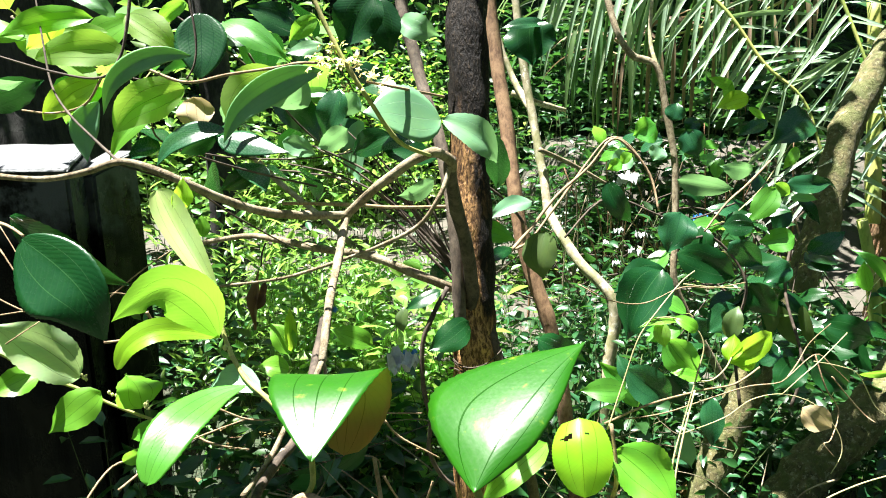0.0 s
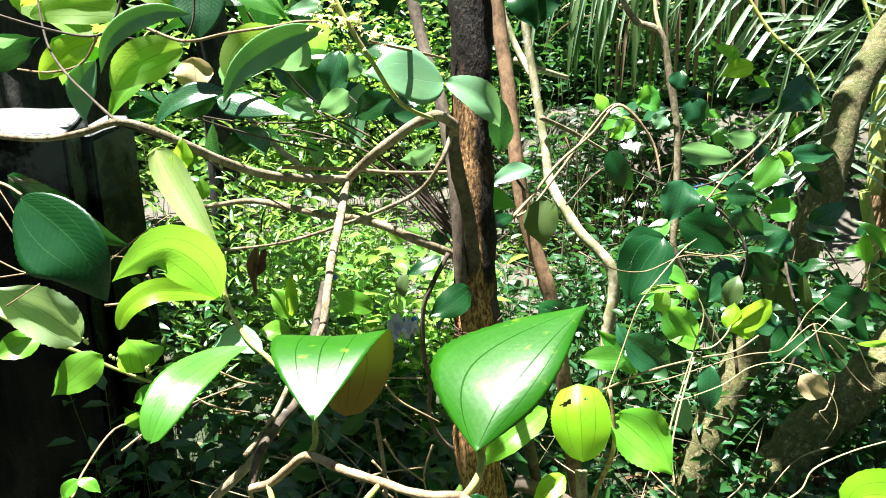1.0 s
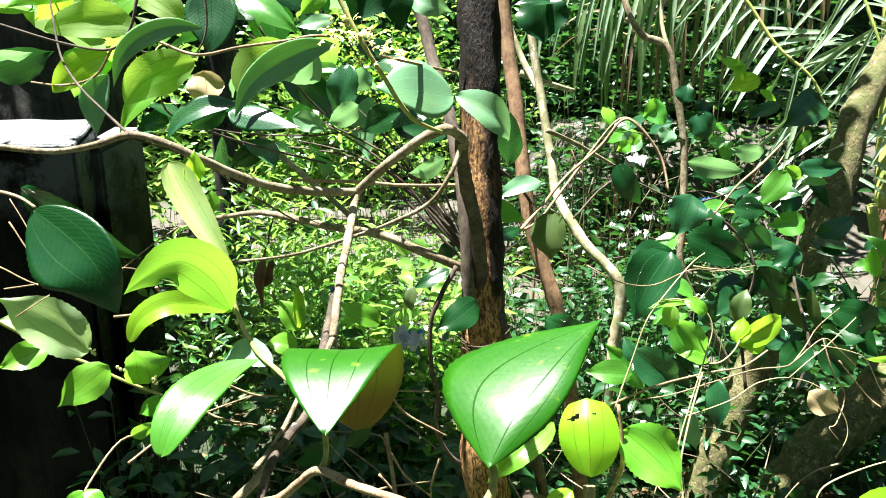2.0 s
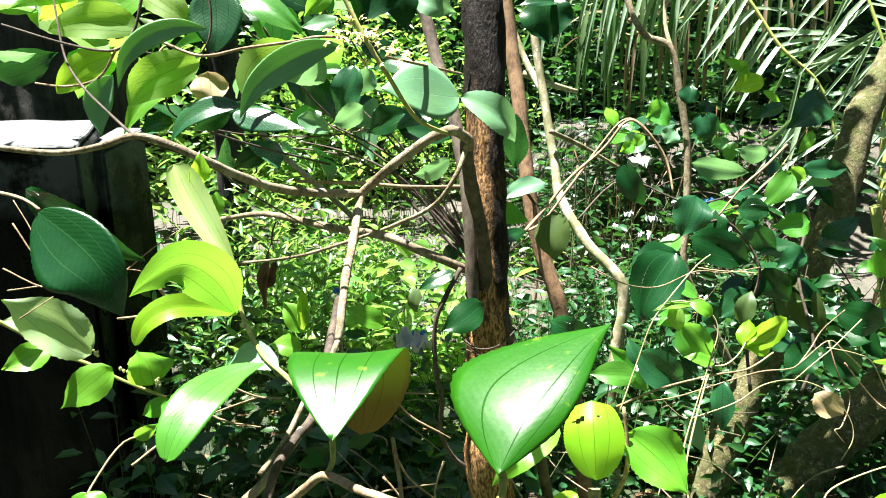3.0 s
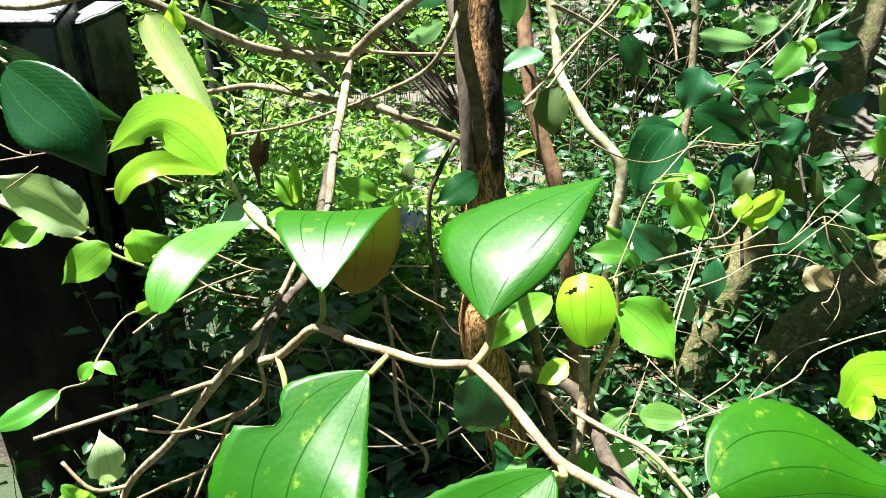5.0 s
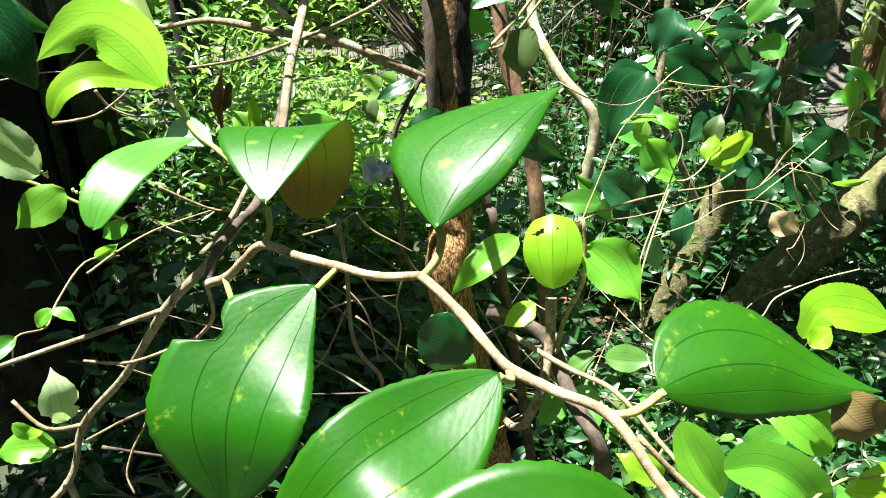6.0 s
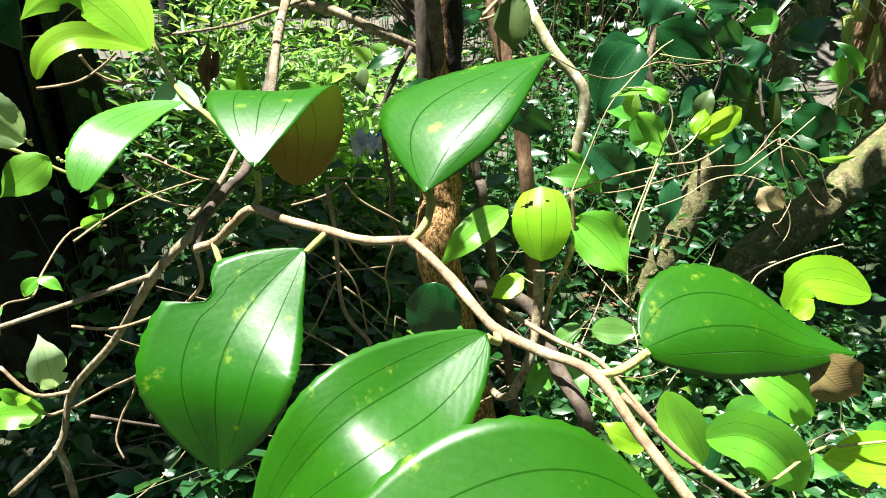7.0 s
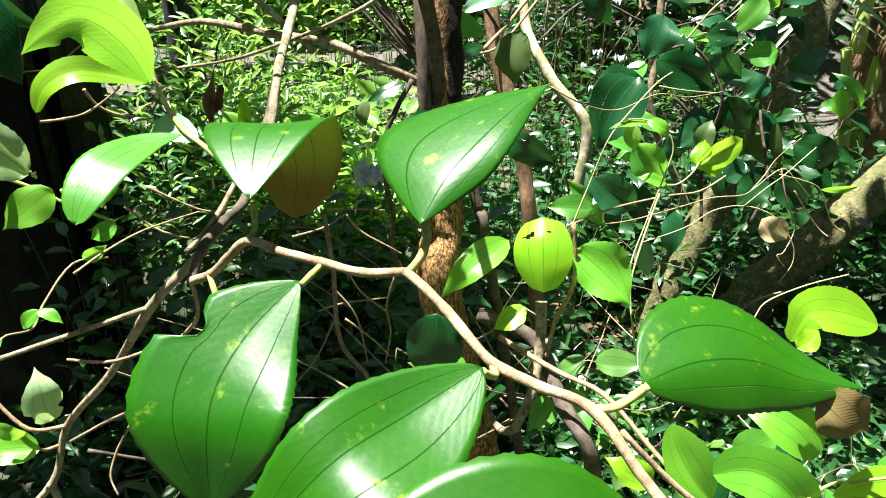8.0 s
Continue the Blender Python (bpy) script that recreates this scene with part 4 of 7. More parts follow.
leaf(tree, (-0.4143, 0.7494, 1.4840), (-0.4741, 0.7498, 1.5096), 0.0216, (0.15, -0.92, 0.36), "sage", bend=0.134, wave=0.077)
drape(tree, [(-0.389, 0.720, 1.436), (-0.422, 0.715, 1.445), (-0.454, 0.705, 1.443), (-0.482, 0.700, 1.436)], 0.042, (0.1, -0.95, 0.3), "under", "under", tip=0.7, heel=0.7, fold=8, nv=10, wave=0.05, thick=0.0)
leaf(tree, (-0.4286, 0.7556, 1.4683), (-0.4990, 0.7401, 1.4666), 0.0192, (0.19, -0.91, 0.37), "under", bend=0.111, wave=0.045, curl=0.52)
leaf(tree, (-0.3981, 0.7402, 1.4831), (-0.3342, 0.7267, 1.4405), 0.0386, (0.10, -0.90, 0.43), "under", bend=0.045, wave=0.057, curl=0.22)
drape(tree, [(-0.317, 0.750, 1.484), (-0.314, 0.740, 1.456), (-0.312, 0.730, 1.432), (-0.314, 0.725, 1.411)], 0.058, (0.2, -0.9, 0.35), "teal", "under", heel=0.6, tip=0.8, fold=8, nv=10)
leaf(tree, (-0.2980, 0.7666, 1.4770), (-0.2158, 0.7429, 1.4269), 0.0318, (0.07, -0.85, 0.52), "fresh", bend=0.121, wave=0.074)
leaf(tree, (-0.3529, 0.7985, 1.5051), (-0.3895, 0.7908, 1.4779), 0.0188, (0.26, -0.96, -0.07), "lime", bend=0.057, wave=0.084)
drape(tree, [(-0.296, 0.670, 1.429), (-0.321, 0.660, 1.430), (-0.349, 0.650, 1.420), (-0.370, 0.645, 1.401), (-0.381, 0.645, 1.373)], 0.022, (0.25, -0.96, 0.1), "sage", "under", heel=0.8, tip=1.1, fold=8, nv=10)
drape(tree, [(-0.316, 0.690, 1.399), (-0.341, 0.680, 1.391), (-0.362, 0.665, 1.377), (-0.377, 0.655, 1.356)], 0.045, (0.3, -0.9, 0.1), "under", "under", heel=0.6, tip=0.8, fold=6, nv=10, wave=0.05, thick=0.0)
drape(tree, [(-0.326, 0.700, 1.385), (-0.357, 0.690, 1.377), (-0.378, 0.675, 1.355), (-0.393, 0.665, 1.326)], 0.026, (0.2, -0.9, 0.4), "lime", "under", heel=0.8, tip=1.2, fold=10, nv=10, wave=0.06, thick=0.0)
drape(tree, [(-0.405, 0.680, 1.388), (-0.416, 0.670, 1.368), (-0.417, 0.665, 1.348), (-0.413, 0.660, 1.326)], 0.028, (0.6, -0.75, 0.2), "sage", "under", heel=0.8, tip=1.2, fold=12, nv=10)
drape(tree, [(-0.420, 0.710, 1.411), (-0.441, 0.700, 1.401), (-0.459, 0.695, 1.387), (-0.475, 0.690, 1.371)], 0.034, (0.35, -0.9, 0.2), "yellow", "under", heel=0.7, tip=0.7, fold=8, nv=10, wave=0.06, thick=0.0)
leaf(tree, (-0.3469, 0.7785, 1.3949), (-0.3411, 0.7709, 1.3513), 0.0415, (0.14, -0.97, 0.19), "dry", fold=14, wave=0.12, curl=0, bend=0.05)
drape(tree, [(-0.224, 0.730, 1.413), (-0.253, 0.720, 1.399), (-0.268, 0.710, 1.382), (-0.275, 0.700, 1.363)], 0.050, (0.35, -0.9, 0.2), "under", "under", heel=0.6, tip=0.7, fold=6, nv=10, wave=0.04, thick=0.0)
drape(tree, [(-0.153, 0.632, 1.406), (-0.176, 0.620, 1.401), (-0.206, 0.610, 1.386), (-0.228, 0.600, 1.367), (-0.241, 0.595, 1.342)], 0.029, (0.3, -0.95, 0.1), "sage", "under", heel=0.8, tip=1.0, fold=10)
drape(tree, [(-0.295, 0.715, 1.347), (-0.259, 0.705, 1.340), (-0.233, 0.700, 1.334), (-0.209, 0.695, 1.329)], 0.034, (0.0, -0.75, 0.65), "teal", "under", belly=0.3, heel=0.6, tip=1.3, fold=-8, nv=10)
drape(tree, [(-0.291, 0.730, 1.355), (-0.320, 0.720, 1.353), (-0.346, 0.710, 1.340), (-0.361, 0.700, 1.318)], 0.030, (0.1, -0.8, 0.6), "teal", "under", heel=0.7, tip=1.2, fold=10, nv=10)
leaf(tree, (-0.3141, 0.7521, 1.3494), (-0.3502, 0.7354, 1.3285), 0.0259, (0.51, -0.83, -0.21), "dark", bend=0.052, wave=0.043, curl=0.25)
leaf(tree, (-0.2020, 0.7509, 1.4099), (-0.2432, 0.7425, 1.3800), 0.0381, (0.50, -0.73, -0.47), "sage", bend=0.122, wave=0.084)
leaf(tree, (-0.1823, 0.7589, 1.4456), (-0.2262, 0.7544, 1.4382), 0.0191, (0.03, -0.93, 0.37), "sage", bend=0.037, wave=0.084)
leaf(tree, (-0.1343, 0.8359, 1.5122), (-0.1753, 0.8209, 1.4472), 0.0605, (0.16, -0.98, 0.12), "dark", bend=0.048, wave=0.075)
leaf(tree, (-0.1426, 0.8558, 1.5129), (-0.1180, 0.8440, 1.4394), 0.0465, (0.24, -0.94, 0.23), "dark", bend=0.052, wave=0.049, curl=0.25)
leaf(tree, (-0.1901, 0.8627, 1.4032), (-0.2116, 0.8501, 1.3435), 0.0394, (0.03, -0.98, 0.19), "teal", bend=0.116, wave=0.093)
leaf(tree, (-0.1683, 0.8632, 1.3975), (-0.1907, 0.8564, 1.3695), 0.0292, (0.44, -0.89, -0.14), "sage", bend=0.035, wave=0.076)
leaf(tree, (-0.2047, 0.8262, 1.4873), (-0.2395, 0.8183, 1.4580), 0.0234, (0.20, -0.98, 0.03), "lime", bend=0.041, wave=0.061, curl=0.2)
leaf(tree, (-0.1695, 0.8038, 1.3525), (-0.2062, 0.7972, 1.3306), 0.0302, (0.34, -0.89, -0.31), "sage", bend=0.077, wave=0.099)
leaf(tree, (-0.1212, 0.8259, 1.3426), (-0.1750, 0.8381, 1.3192), 0.0356, (-0.30, -0.94, 0.19), "dark", bend=0.041, wave=0.043, curl=0.2)
leaf(tree, (-0.2424, 0.7760, 1.3403), (-0.2078, 0.7954, 1.3219), 0.0271, (0.59, -0.74, 0.32), "sage", bend=0.085, wave=0.085)
leaf(tree, (-0.0492, 0.7117, 1.3585), (-0.1166, 0.6483, 1.3730), 0.0644, (0.66, -0.59, 0.46), "sage", bend=0.0, wave=0.02, fold=3, fine=2, thick=0.0004, curl=0.46)
leaf(tree, (-0.0481, 0.7222, 1.3598), (0.0155, 0.7476, 1.3069), 0.0386, (0.53, -0.81, 0.25), "sage", bend=0.2, curl=0.3, fine=2, wave=0.053)
leaf(tree, (0.0109, 0.7431, 1.3397), (0.0091, 0.7823, 1.2765), 0.0311, (-0.45, -0.76, -0.46), "teal", bend=0.04, wave=0.079)
leaf(tree, (-0.1292, 1.0405, 1.5144), (-0.0675, 1.0190, 1.4844), 0.0408, (-0.22, -0.95, 0.23), "sage", bend=0.127, wave=0.077)
leaf(tree, (0.0834, 1.2640, 1.5378), (0.0839, 1.2487, 1.4547), 0.0948, (-0.07, -0.98, 0.18), "dark", bend=0.07, wave=0.082)
leaf(tree, (0.1089, 1.2642, 1.5289), (0.0251, 1.2363, 1.5205), 0.0245, (0.21, -0.81, 0.55), "teal", bend=0.128, wave=0.076)
leaf(tree, (0.0827, 1.2538, 1.2069), (-0.0014, 1.2126, 1.1820), 0.0361, (0.23, -0.80, 0.56), "sage", bend=0.044, wave=0.08)
leaf(tree, (-0.0261, 1.0886, 1.1825), (0.0433, 1.0896, 1.1609), 0.0359, (0.11, -0.95, 0.30), "fresh", bend=0.04, wave=0.095)
leaf(tree, (0.0391, 1.1362, 1.1389), (-0.0297, 1.0958, 1.1124), 0.0234, (0.24, -0.78, 0.57), "dark", bend=0.138, wave=0.062, curl=0.64)
leaf(tree, (0.1063, 1.2454, 1.1523), (0.0992, 1.2278, 1.0596), 0.0708, (-0.45, -0.87, 0.20), "olive", fold=24, bend=0.08, wave=0.047, curl=0.21)
leaf(tree, (-0.0308, 0.8958, 1.0791), (-0.0876, 0.8558, 1.0501), 0.0424, (0.29, -0.80, 0.53), "dark", fold=8, bend=0.074, wave=0.083)
leaf(tree, (-0.0721, 0.9305, 1.1170), (-0.1263, 0.9121, 1.0939), 0.0230, (-0.05, -0.72, 0.69), "dark", bend=0.056, wave=0.056, curl=0.27)
leaf(tree, (-0.1222, 0.9128, 1.0961), (-0.1278, 0.9055, 1.0586), 0.0196, (-0.23, -0.95, 0.22), "olive", bend=0.128, wave=0.05, curl=0.59)
leaf(tree, (-0.0691, 0.8394, 1.2854), (-0.1156, 0.8319, 1.2627), 0.0245, (0.29, -0.91, -0.29), "sage", bend=0.12, wave=0.051, curl=0.56)
leaf(tree, (0.0709, 0.9655, 1.0301), (0.1443, 0.9442, 0.9970), 0.0459, (-0.27, -0.96, 0.02), "dark", bend=0.12, wave=0.097)
leaf(tree, (-0.0615, 0.9770, 1.1440), (-0.0920, 0.9703, 1.1196), 0.0258, (0.05, -0.98, 0.20), "teal", bend=0.035, wave=0.094)
leaf(tree, (-0.1614, 0.8526, 1.0615), (-0.2147, 0.8337, 1.0905), 0.0306, (0.50, -0.76, 0.42), "lime", bend=0.041, wave=0.047, curl=0.2)
drape(tree, [(-0.354, 0.470, 1.277), (-0.323, 0.462, 1.257), (-0.300, 0.455, 1.235), (-0.288, 0.455, 1.200)], 0.060, (0.30, -0.92, 0.22), "dark", "teal", belly=0.45, heel=0.6, tip=1.0, fold=6, sides=(0.75, 1.25))
leaf(tree, (-0.3846, 0.5018, 1.2911), (-0.3012, 0.5167, 1.2287), 0.0343, (0.09, -0.99, -0.12), "dark", fold=12, fine=2, bend=0.136, wave=0.069)
leaf(tree, (-0.5250, 0.6632, 1.3915), (-0.4492, 0.6618, 1.4097), 0.0371, (0.08, -0.91, -0.40), "dark", fold=10, bend=0.03, wave=0.096)
leaf(tree, (-0.5036, 0.6471, 1.4068), (-0.4640, 0.6498, 1.4056), 0.0170, (0.03, -0.72, -0.69), "sage", bend=0.096, wave=0.04, curl=0.45)
stem(tree, [(-0.426, 0.519, 1.288), (-0.381, 0.491, 1.285), (-0.353, 0.471, 1.279)], 0.0015, 0.0010, "twig", name='petiole')
stem(tree, [(-0.532, 0.646, 1.191), (-0.485, 0.646, 1.171), (-0.503, 0.663, 1.218), (-0.534, 0.679, 1.259)], 0.0009, 0.0006, "twig", sides=5, name='twig')
stem(tree, [(-0.523, 0.840, 1.133), (-0.476, 0.850, 1.170), (-0.437, 0.858, 1.195)], 0.0011, 0.0007, "twig", sides=5, name='twig')
stem(tree, [(-0.602, 0.734, 1.142), (-0.540, 0.740, 1.150), (-0.493, 0.795, 1.153), (-0.473, 0.824, 1.141)], 0.0010, 0.0007, "twig", sides=5, name='twig')
stem(tree, [(-0.552, 0.683, 1.123), (-0.513, 0.690, 1.147)], 0.0009, 0.0006, "twig", sides=5, name='twig')
stem(tree, [(-0.594, 0.749, 1.222), (-0.553, 0.742, 1.167), (-0.594, 0.804, 1.242)], 0.0010, 0.0007, "twig", sides=5, name='twig')

# thin bare twigs tangled below the limbs
for way in (
    [(-0.394, 0.800, 1.007), (-0.365, 0.810, 0.986), (-0.335, 0.820, 0.968), (-0.306, 0.830, 0.962)],
    [(-0.429, 0.800, 0.980), (-0.385, 0.800, 0.945), (-0.331, 0.810, 0.928)],
    [(-0.452, 0.700, 0.932), (-0.430, 0.740, 0.944), (-0.397, 0.780, 0.956), (-0.335, 0.820, 0.968)],
    [(-0.213, 0.800, 0.940), (-0.174, 0.820, 0.946), (-0.150, 0.840, 0.957)],
    [(-0.182, 0.880, 0.948), (-0.140, 0.880, 0.949), (-0.102, 0.890, 0.944)],
    [(-0.148, 0.840, 0.957), (-0.131, 0.850, 0.928), (-0.095, 0.860, 0.901), (-0.077, 0.870, 0.885)],
    [(-0.419, 0.750, 1.140), (-0.412, 0.760, 1.119), (-0.392, 0.770, 1.106), (-0.366, 0.780, 1.103)],
    [(-0.471, 0.740, 1.105), (-0.441, 0.740, 1.109), (-0.416, 0.750, 1.116), (-0.387, 0.770, 1.139)],
    [(-0.198, 0.840, 0.805), (-0.165, 0.850, 0.813), (-0.097, 0.860, 0.819)],
    [(-0.150, 0.820, 0.885), (-0.132, 0.830, 0.844), (-0.100, 0.850, 0.801)],
    [(-0.155, 0.820, 0.805), (-0.119, 0.830, 0.766), (-0.098, 0.840, 0.733)],
    [(-0.087, 0.860, 0.854), (-0.101, 0.860, 0.805), (-0.096, 0.860, 0.761), (-0.106, 0.860, 0.704)],
    [(-0.164, 0.800, 0.864), (-0.135, 0.800, 0.820), (-0.123, 0.800, 0.745)],
):
    stem(tree, way, 0.0017, 0.0010, "twig", sides=6, name="twig", knots=0.15)

# ---------- pale-leaved sprig by the post ----------
sprig = thing("shrub_sprig", "thin shrub sprig with pale downy leaves and bud clusters", "shrub")
stem(sprig, [(-0.894, 0.999, 1.038), (-0.834, 1.017, 0.996), (-0.791, 1.032, 0.953), (-0.730, 1.050, 0.919), (-0.679, 1.067, 0.880), (-0.613, 1.085, 0.841)], 0.0036, 0.0026, "green", name='stem')
leaf(sprig, (-0.7237, 1.0543, 0.9373), (-0.8221, 0.9875, 1.0552), 0.0885, (0.75, -0.61, 0.28), "pale", bend=0.05, fold=8, fine=2, wave=0.089)
leaf(sprig, (-0.7794, 1.0338, 0.9581), (-0.8395, 0.9842, 0.9337), 0.0519, (0.37, -0.73, 0.57), "lime", bend=0.043, wave=0.071)
leaf(sprig, (-0.7953, 1.0278, 0.9870), (-0.8379, 0.9997, 1.0172), 0.0345, (0.69, -0.52, 0.50), "pale", bend=0.089, wave=0.052, curl=0.42)
leaf(sprig, (-0.6884, 1.0523, 0.9127), (-0.7543, 0.9968, 0.8587), 0.0646, (0.36, -0.83, 0.42), "lime", fold=6, bend=0.059, wave=0.083)
leaf(sprig, (-0.6314, 1.0789, 0.8689), (-0.6664, 1.0972, 0.9266), 0.0944, (0.77, -0.30, 0.56), "lime", fold=25, bend=0.138, wave=0.098)
leaf(sprig, (-0.6104, 1.0848, 0.8377), (-0.6548, 1.0670, 0.8134), 0.0349, (0.14, -0.90, 0.41), "lime", bend=0.054, wave=0.06, curl=0.26)
bud(sprig, (-0.7206, 1.0592, 0.9351), 0.0034)
bud(sprig, (-0.7164, 1.0589, 0.9317), 0.0030)
bud(sprig, (-0.7328, 1.0599, 0.9433), 0.0024)
bud(sprig, (-0.7237, 1.0599, 0.9398), 0.0021)
bud(sprig, (-0.7165, 1.0601, 0.9383), 0.0022)
bud(sprig, (-0.6553, 1.0558, 0.8911), 0.0024)
bud(sprig, (-0.6636, 1.0572, 0.9020), 0.0031)
bud(sprig, (-0.6764, 1.0573, 0.9076), 0.0033)
bud(sprig, (-0.6708, 1.0570, 0.9036), 0.0030)
bud(sprig, (-0.6706, 1.0570, 0.9035), 0.0028)
bud(sprig, (-0.6067, 1.0568, 0.8777), 0.0027)
bud(sprig, (-0.6092, 1.0579, 0.8844), 0.0033)
bud(sprig, (-0.6123, 1.0570, 0.8808), 0.0030)
bud(sprig, (-0.6090, 1.0587, 0.8890), 0.0026)
bud(sprig, (-0.6130, 1.0577, 0.8852), 0.0033)
bud(sprig, (-0.7709, 1.0586, 0.9511), 0.0022)
bud(sprig, (-0.7782, 1.0569, 0.9449), 0.0032)
bud(sprig, (-0.7828, 1.0569, 0.9468), 0.0027)
bud(sprig, (-0.7840, 1.0586, 0.9561), 0.0032)
bud(sprig, (-0.7756, 1.0586, 0.9530), 0.0034)
stem(sprig, [(-0.613, 1.041, 0.790), (-0.645, 0.990, 0.802), (-0.666, 0.923, 0.761), (-0.654, 0.868, 0.749), (-0.665, 0.818, 0.763), (-0.674, 0.805, 0.720)], 0.0021, 0.0014, "twig", name='twig')
leaf(sprig, (-0.6638, 0.8185, 0.7626), (-0.7422, 0.7504, 0.7336), 0.0385, (0.29, -0.63, 0.72), "fresh", bend=0.05, wave=0.095)
leaf(sprig, (-0.6428, 0.8774, 0.7776), (-0.6697, 0.8657, 0.7471), 0.0234, (-0.01, -0.93, 0.36), "lime", bend=0.098, wave=0.054, curl=0.46)
leaf(sprig, (-0.6464, 0.8766, 0.7759), (-0.6068, 0.8740, 0.7561), 0.0198, (0.37, -0.46, 0.81), "lime", bend=0.087, wave=0.092)
leaf(sprig, (-0.6269, 0.9933, 0.8086), (-0.5876, 1.0037, 0.8314), 0.0257, (0.30, -0.95, -0.08), "lime", bend=0.091, wave=0.079)
leaf(sprig, (-0.3936, 0.5228, 0.8581), (-0.3977, 0.5304, 0.9169), 0.0368, (0.79, -0.60, 0.13), "pale", notch=0.4, bend=0.103, wave=0.048, curl=0.48)
leaf(sprig, (-0.4095, 0.5177, 0.8270), (-0.4666, 0.5047, 0.8265), 0.0354, (0.14, -0.66, 0.74), "lime", bend=0.118, wave=0.08)
leaf(sprig, (-0.4364, 0.5047, 0.8688), (-0.4160, 0.5155, 0.8449), 0.0167, (0.49, -0.87, 0.03), "lime", bend=0.129, wave=0.041, curl=0.6)

# ---------- sunlit shoot ----------
shoot = thing("young_shoot", "upright sunlit shoot with thin yellow-green leaves", "shrub")
stem(shoot, [(-0.209, 0.478, 1.230), (-0.206, 0.473, 1.214), (-0.200, 0.466, 1.193), (-0.182, 0.449, 1.174), (-0.161, 0.433, 1.165), (-0.146, 0.423, 1.156)], 0.0015, 0.0020, "green", name='stem')
drape(shoot, [(-0.207, 0.477, 1.226), (-0.227, 0.485, 1.255), (-0.246, 0.495, 1.282), (-0.261, 0.503, 1.309)], 0.033, (0.35, -0.9, 0.25), "downy", "pale", belly=0.75, heel=0.8, tip=0.45, fold=20, roll=(55, 20), nv=10, thick=0.0)
leaf(shoot, (-0.2481, 0.5014, 1.2913), (-0.2437, 0.5119, 1.3185), 0.0153, (0.79, -0.60, 0.10), "yellow", fold=20, wave=0.1, bend=0.128)
leaf(shoot, (-0.2516, 0.5015, 1.2927), (-0.2391, 0.5139, 1.3001), 0.0135, (0.55, -0.76, 0.36), "yellow", wave=0.1, bend=0.087, curl=0.41)
drape(shoot, [(-0.206, 0.467, 1.199), (-0.213, 0.455, 1.226), (-0.228, 0.440, 1.244), (-0.247, 0.430, 1.237), (-0.264, 0.425, 1.224)], 0.040, (0.1, -0.62, 0.75), "lime", "under", belly=0.42, heel=0.8, tip=1.2, fold=8, bites=((0.72, -1, 0.05, 0.4),), wave=0.05, thick=0.0)
drape(shoot, [(-0.205, 0.466, 1.199), (-0.225, 0.455, 1.208), (-0.243, 0.440, 1.212), (-0.259, 0.432, 1.203), (-0.267, 0.430, 1.187)], 0.019, (0.12, -0.7, 0.7), "yellow", "under", belly=0.6, heel=0.6, tip=0.5, fold=10, wave=0.06, nv=10, thick=0.0)
drape(shoot, [(-0.176, 0.438, 1.172), (-0.193, 0.420, 1.170), (-0.205, 0.390, 1.165), (-0.211, 0.370, 1.152), (-0.214, 0.360, 1.138)], 0.032, (0.05, -0.44, 0.88), "fresh", "under", belly=0.58, heel=0.9, tip=0.5, fold=5)
leaf(shoot, (-0.1681, 0.4432, 1.1654), (-0.2196, 0.4595, 1.1633), 0.0219, (-0.20, -0.54, 0.82), "sage", bend=0.116, wave=0.044, curl=0.54)
leaf(shoot, (-0.2711, 0.8433, 1.0535), (-0.3012, 0.8487, 1.0947), 0.0340, (0.41, -0.82, 0.41), "lime", bend=0.084, wave=0.074)
leaf(shoot, (-0.2761, 0.8387, 1.0308), (-0.3200, 0.8368, 1.0375), 0.0309, (0.13, -0.79, 0.60), "lime", bend=0.042, wave=0.054, curl=0.21)
leaf(shoot, (-0.2734, 0.8435, 1.0558), (-0.2746, 0.8543, 1.1144), 0.0201, (0.67, -0.72, 0.15), "yellow", bend=0.049, wave=0.081)
leaf(shoot, (-0.3033, 0.6721, 1.2434), (-0.3047, 0.6764, 1.2671), 0.0168, (0.56, -0.81, 0.18), "lime", bend=0.041, wave=0.052, curl=0.2)
bud(shoot, (-0.1959, 0.4609, 1.1893), 0.0023)
bud(shoot, (-0.1962, 0.4612, 1.1913), 0.0016)
bud(shoot, (-0.2001, 0.4611, 1.1923), 0.0018)
bud(shoot, (-0.1995, 0.4612, 1.1927), 0.0021)
bud(shoot, (-0.1951, 0.4606, 1.1875), 0.0018)
bud(shoot, (-0.1958, 0.4612, 1.1912), 0.0018)

# ---------- foreground twig and its large leaves ----------
near = thing("foreground_twig", "zigzag brown twig with large glossy three-nerved leaves", "shrub")
stem(near, [(-0.169, 0.397, 1.083), (-0.152, 0.391, 1.092), (-0.136, 0.383, 1.108), (-0.119, 0.374, 1.123), (-0.095, 0.358, 1.124), (-0.069, 0.347, 1.123), (-0.044, 0.336, 1.122), (-0.019, 0.328, 1.127)], 0.0030, 0.0024, "twig", steps=6, sides=12)
stem(near, [(-0.019, 0.328, 1.127), (0.003, 0.302, 1.119), (0.024, 0.270, 1.111), (0.045, 0.249, 1.112), (0.064, 0.229, 1.116), (0.079, 0.209, 1.103), (0.096, 0.188, 1.089), (0.116, 0.175, 1.073)], 0.0027, 0.0020, "twig", steps=6, sides=12)
stem(near, [(0.074, 0.221, 1.112), (0.099, 0.215, 1.088), (0.122, 0.209, 1.074), (0.145, 0.203, 1.061)], 0.0013, 0.0011, "twig", sides=10)
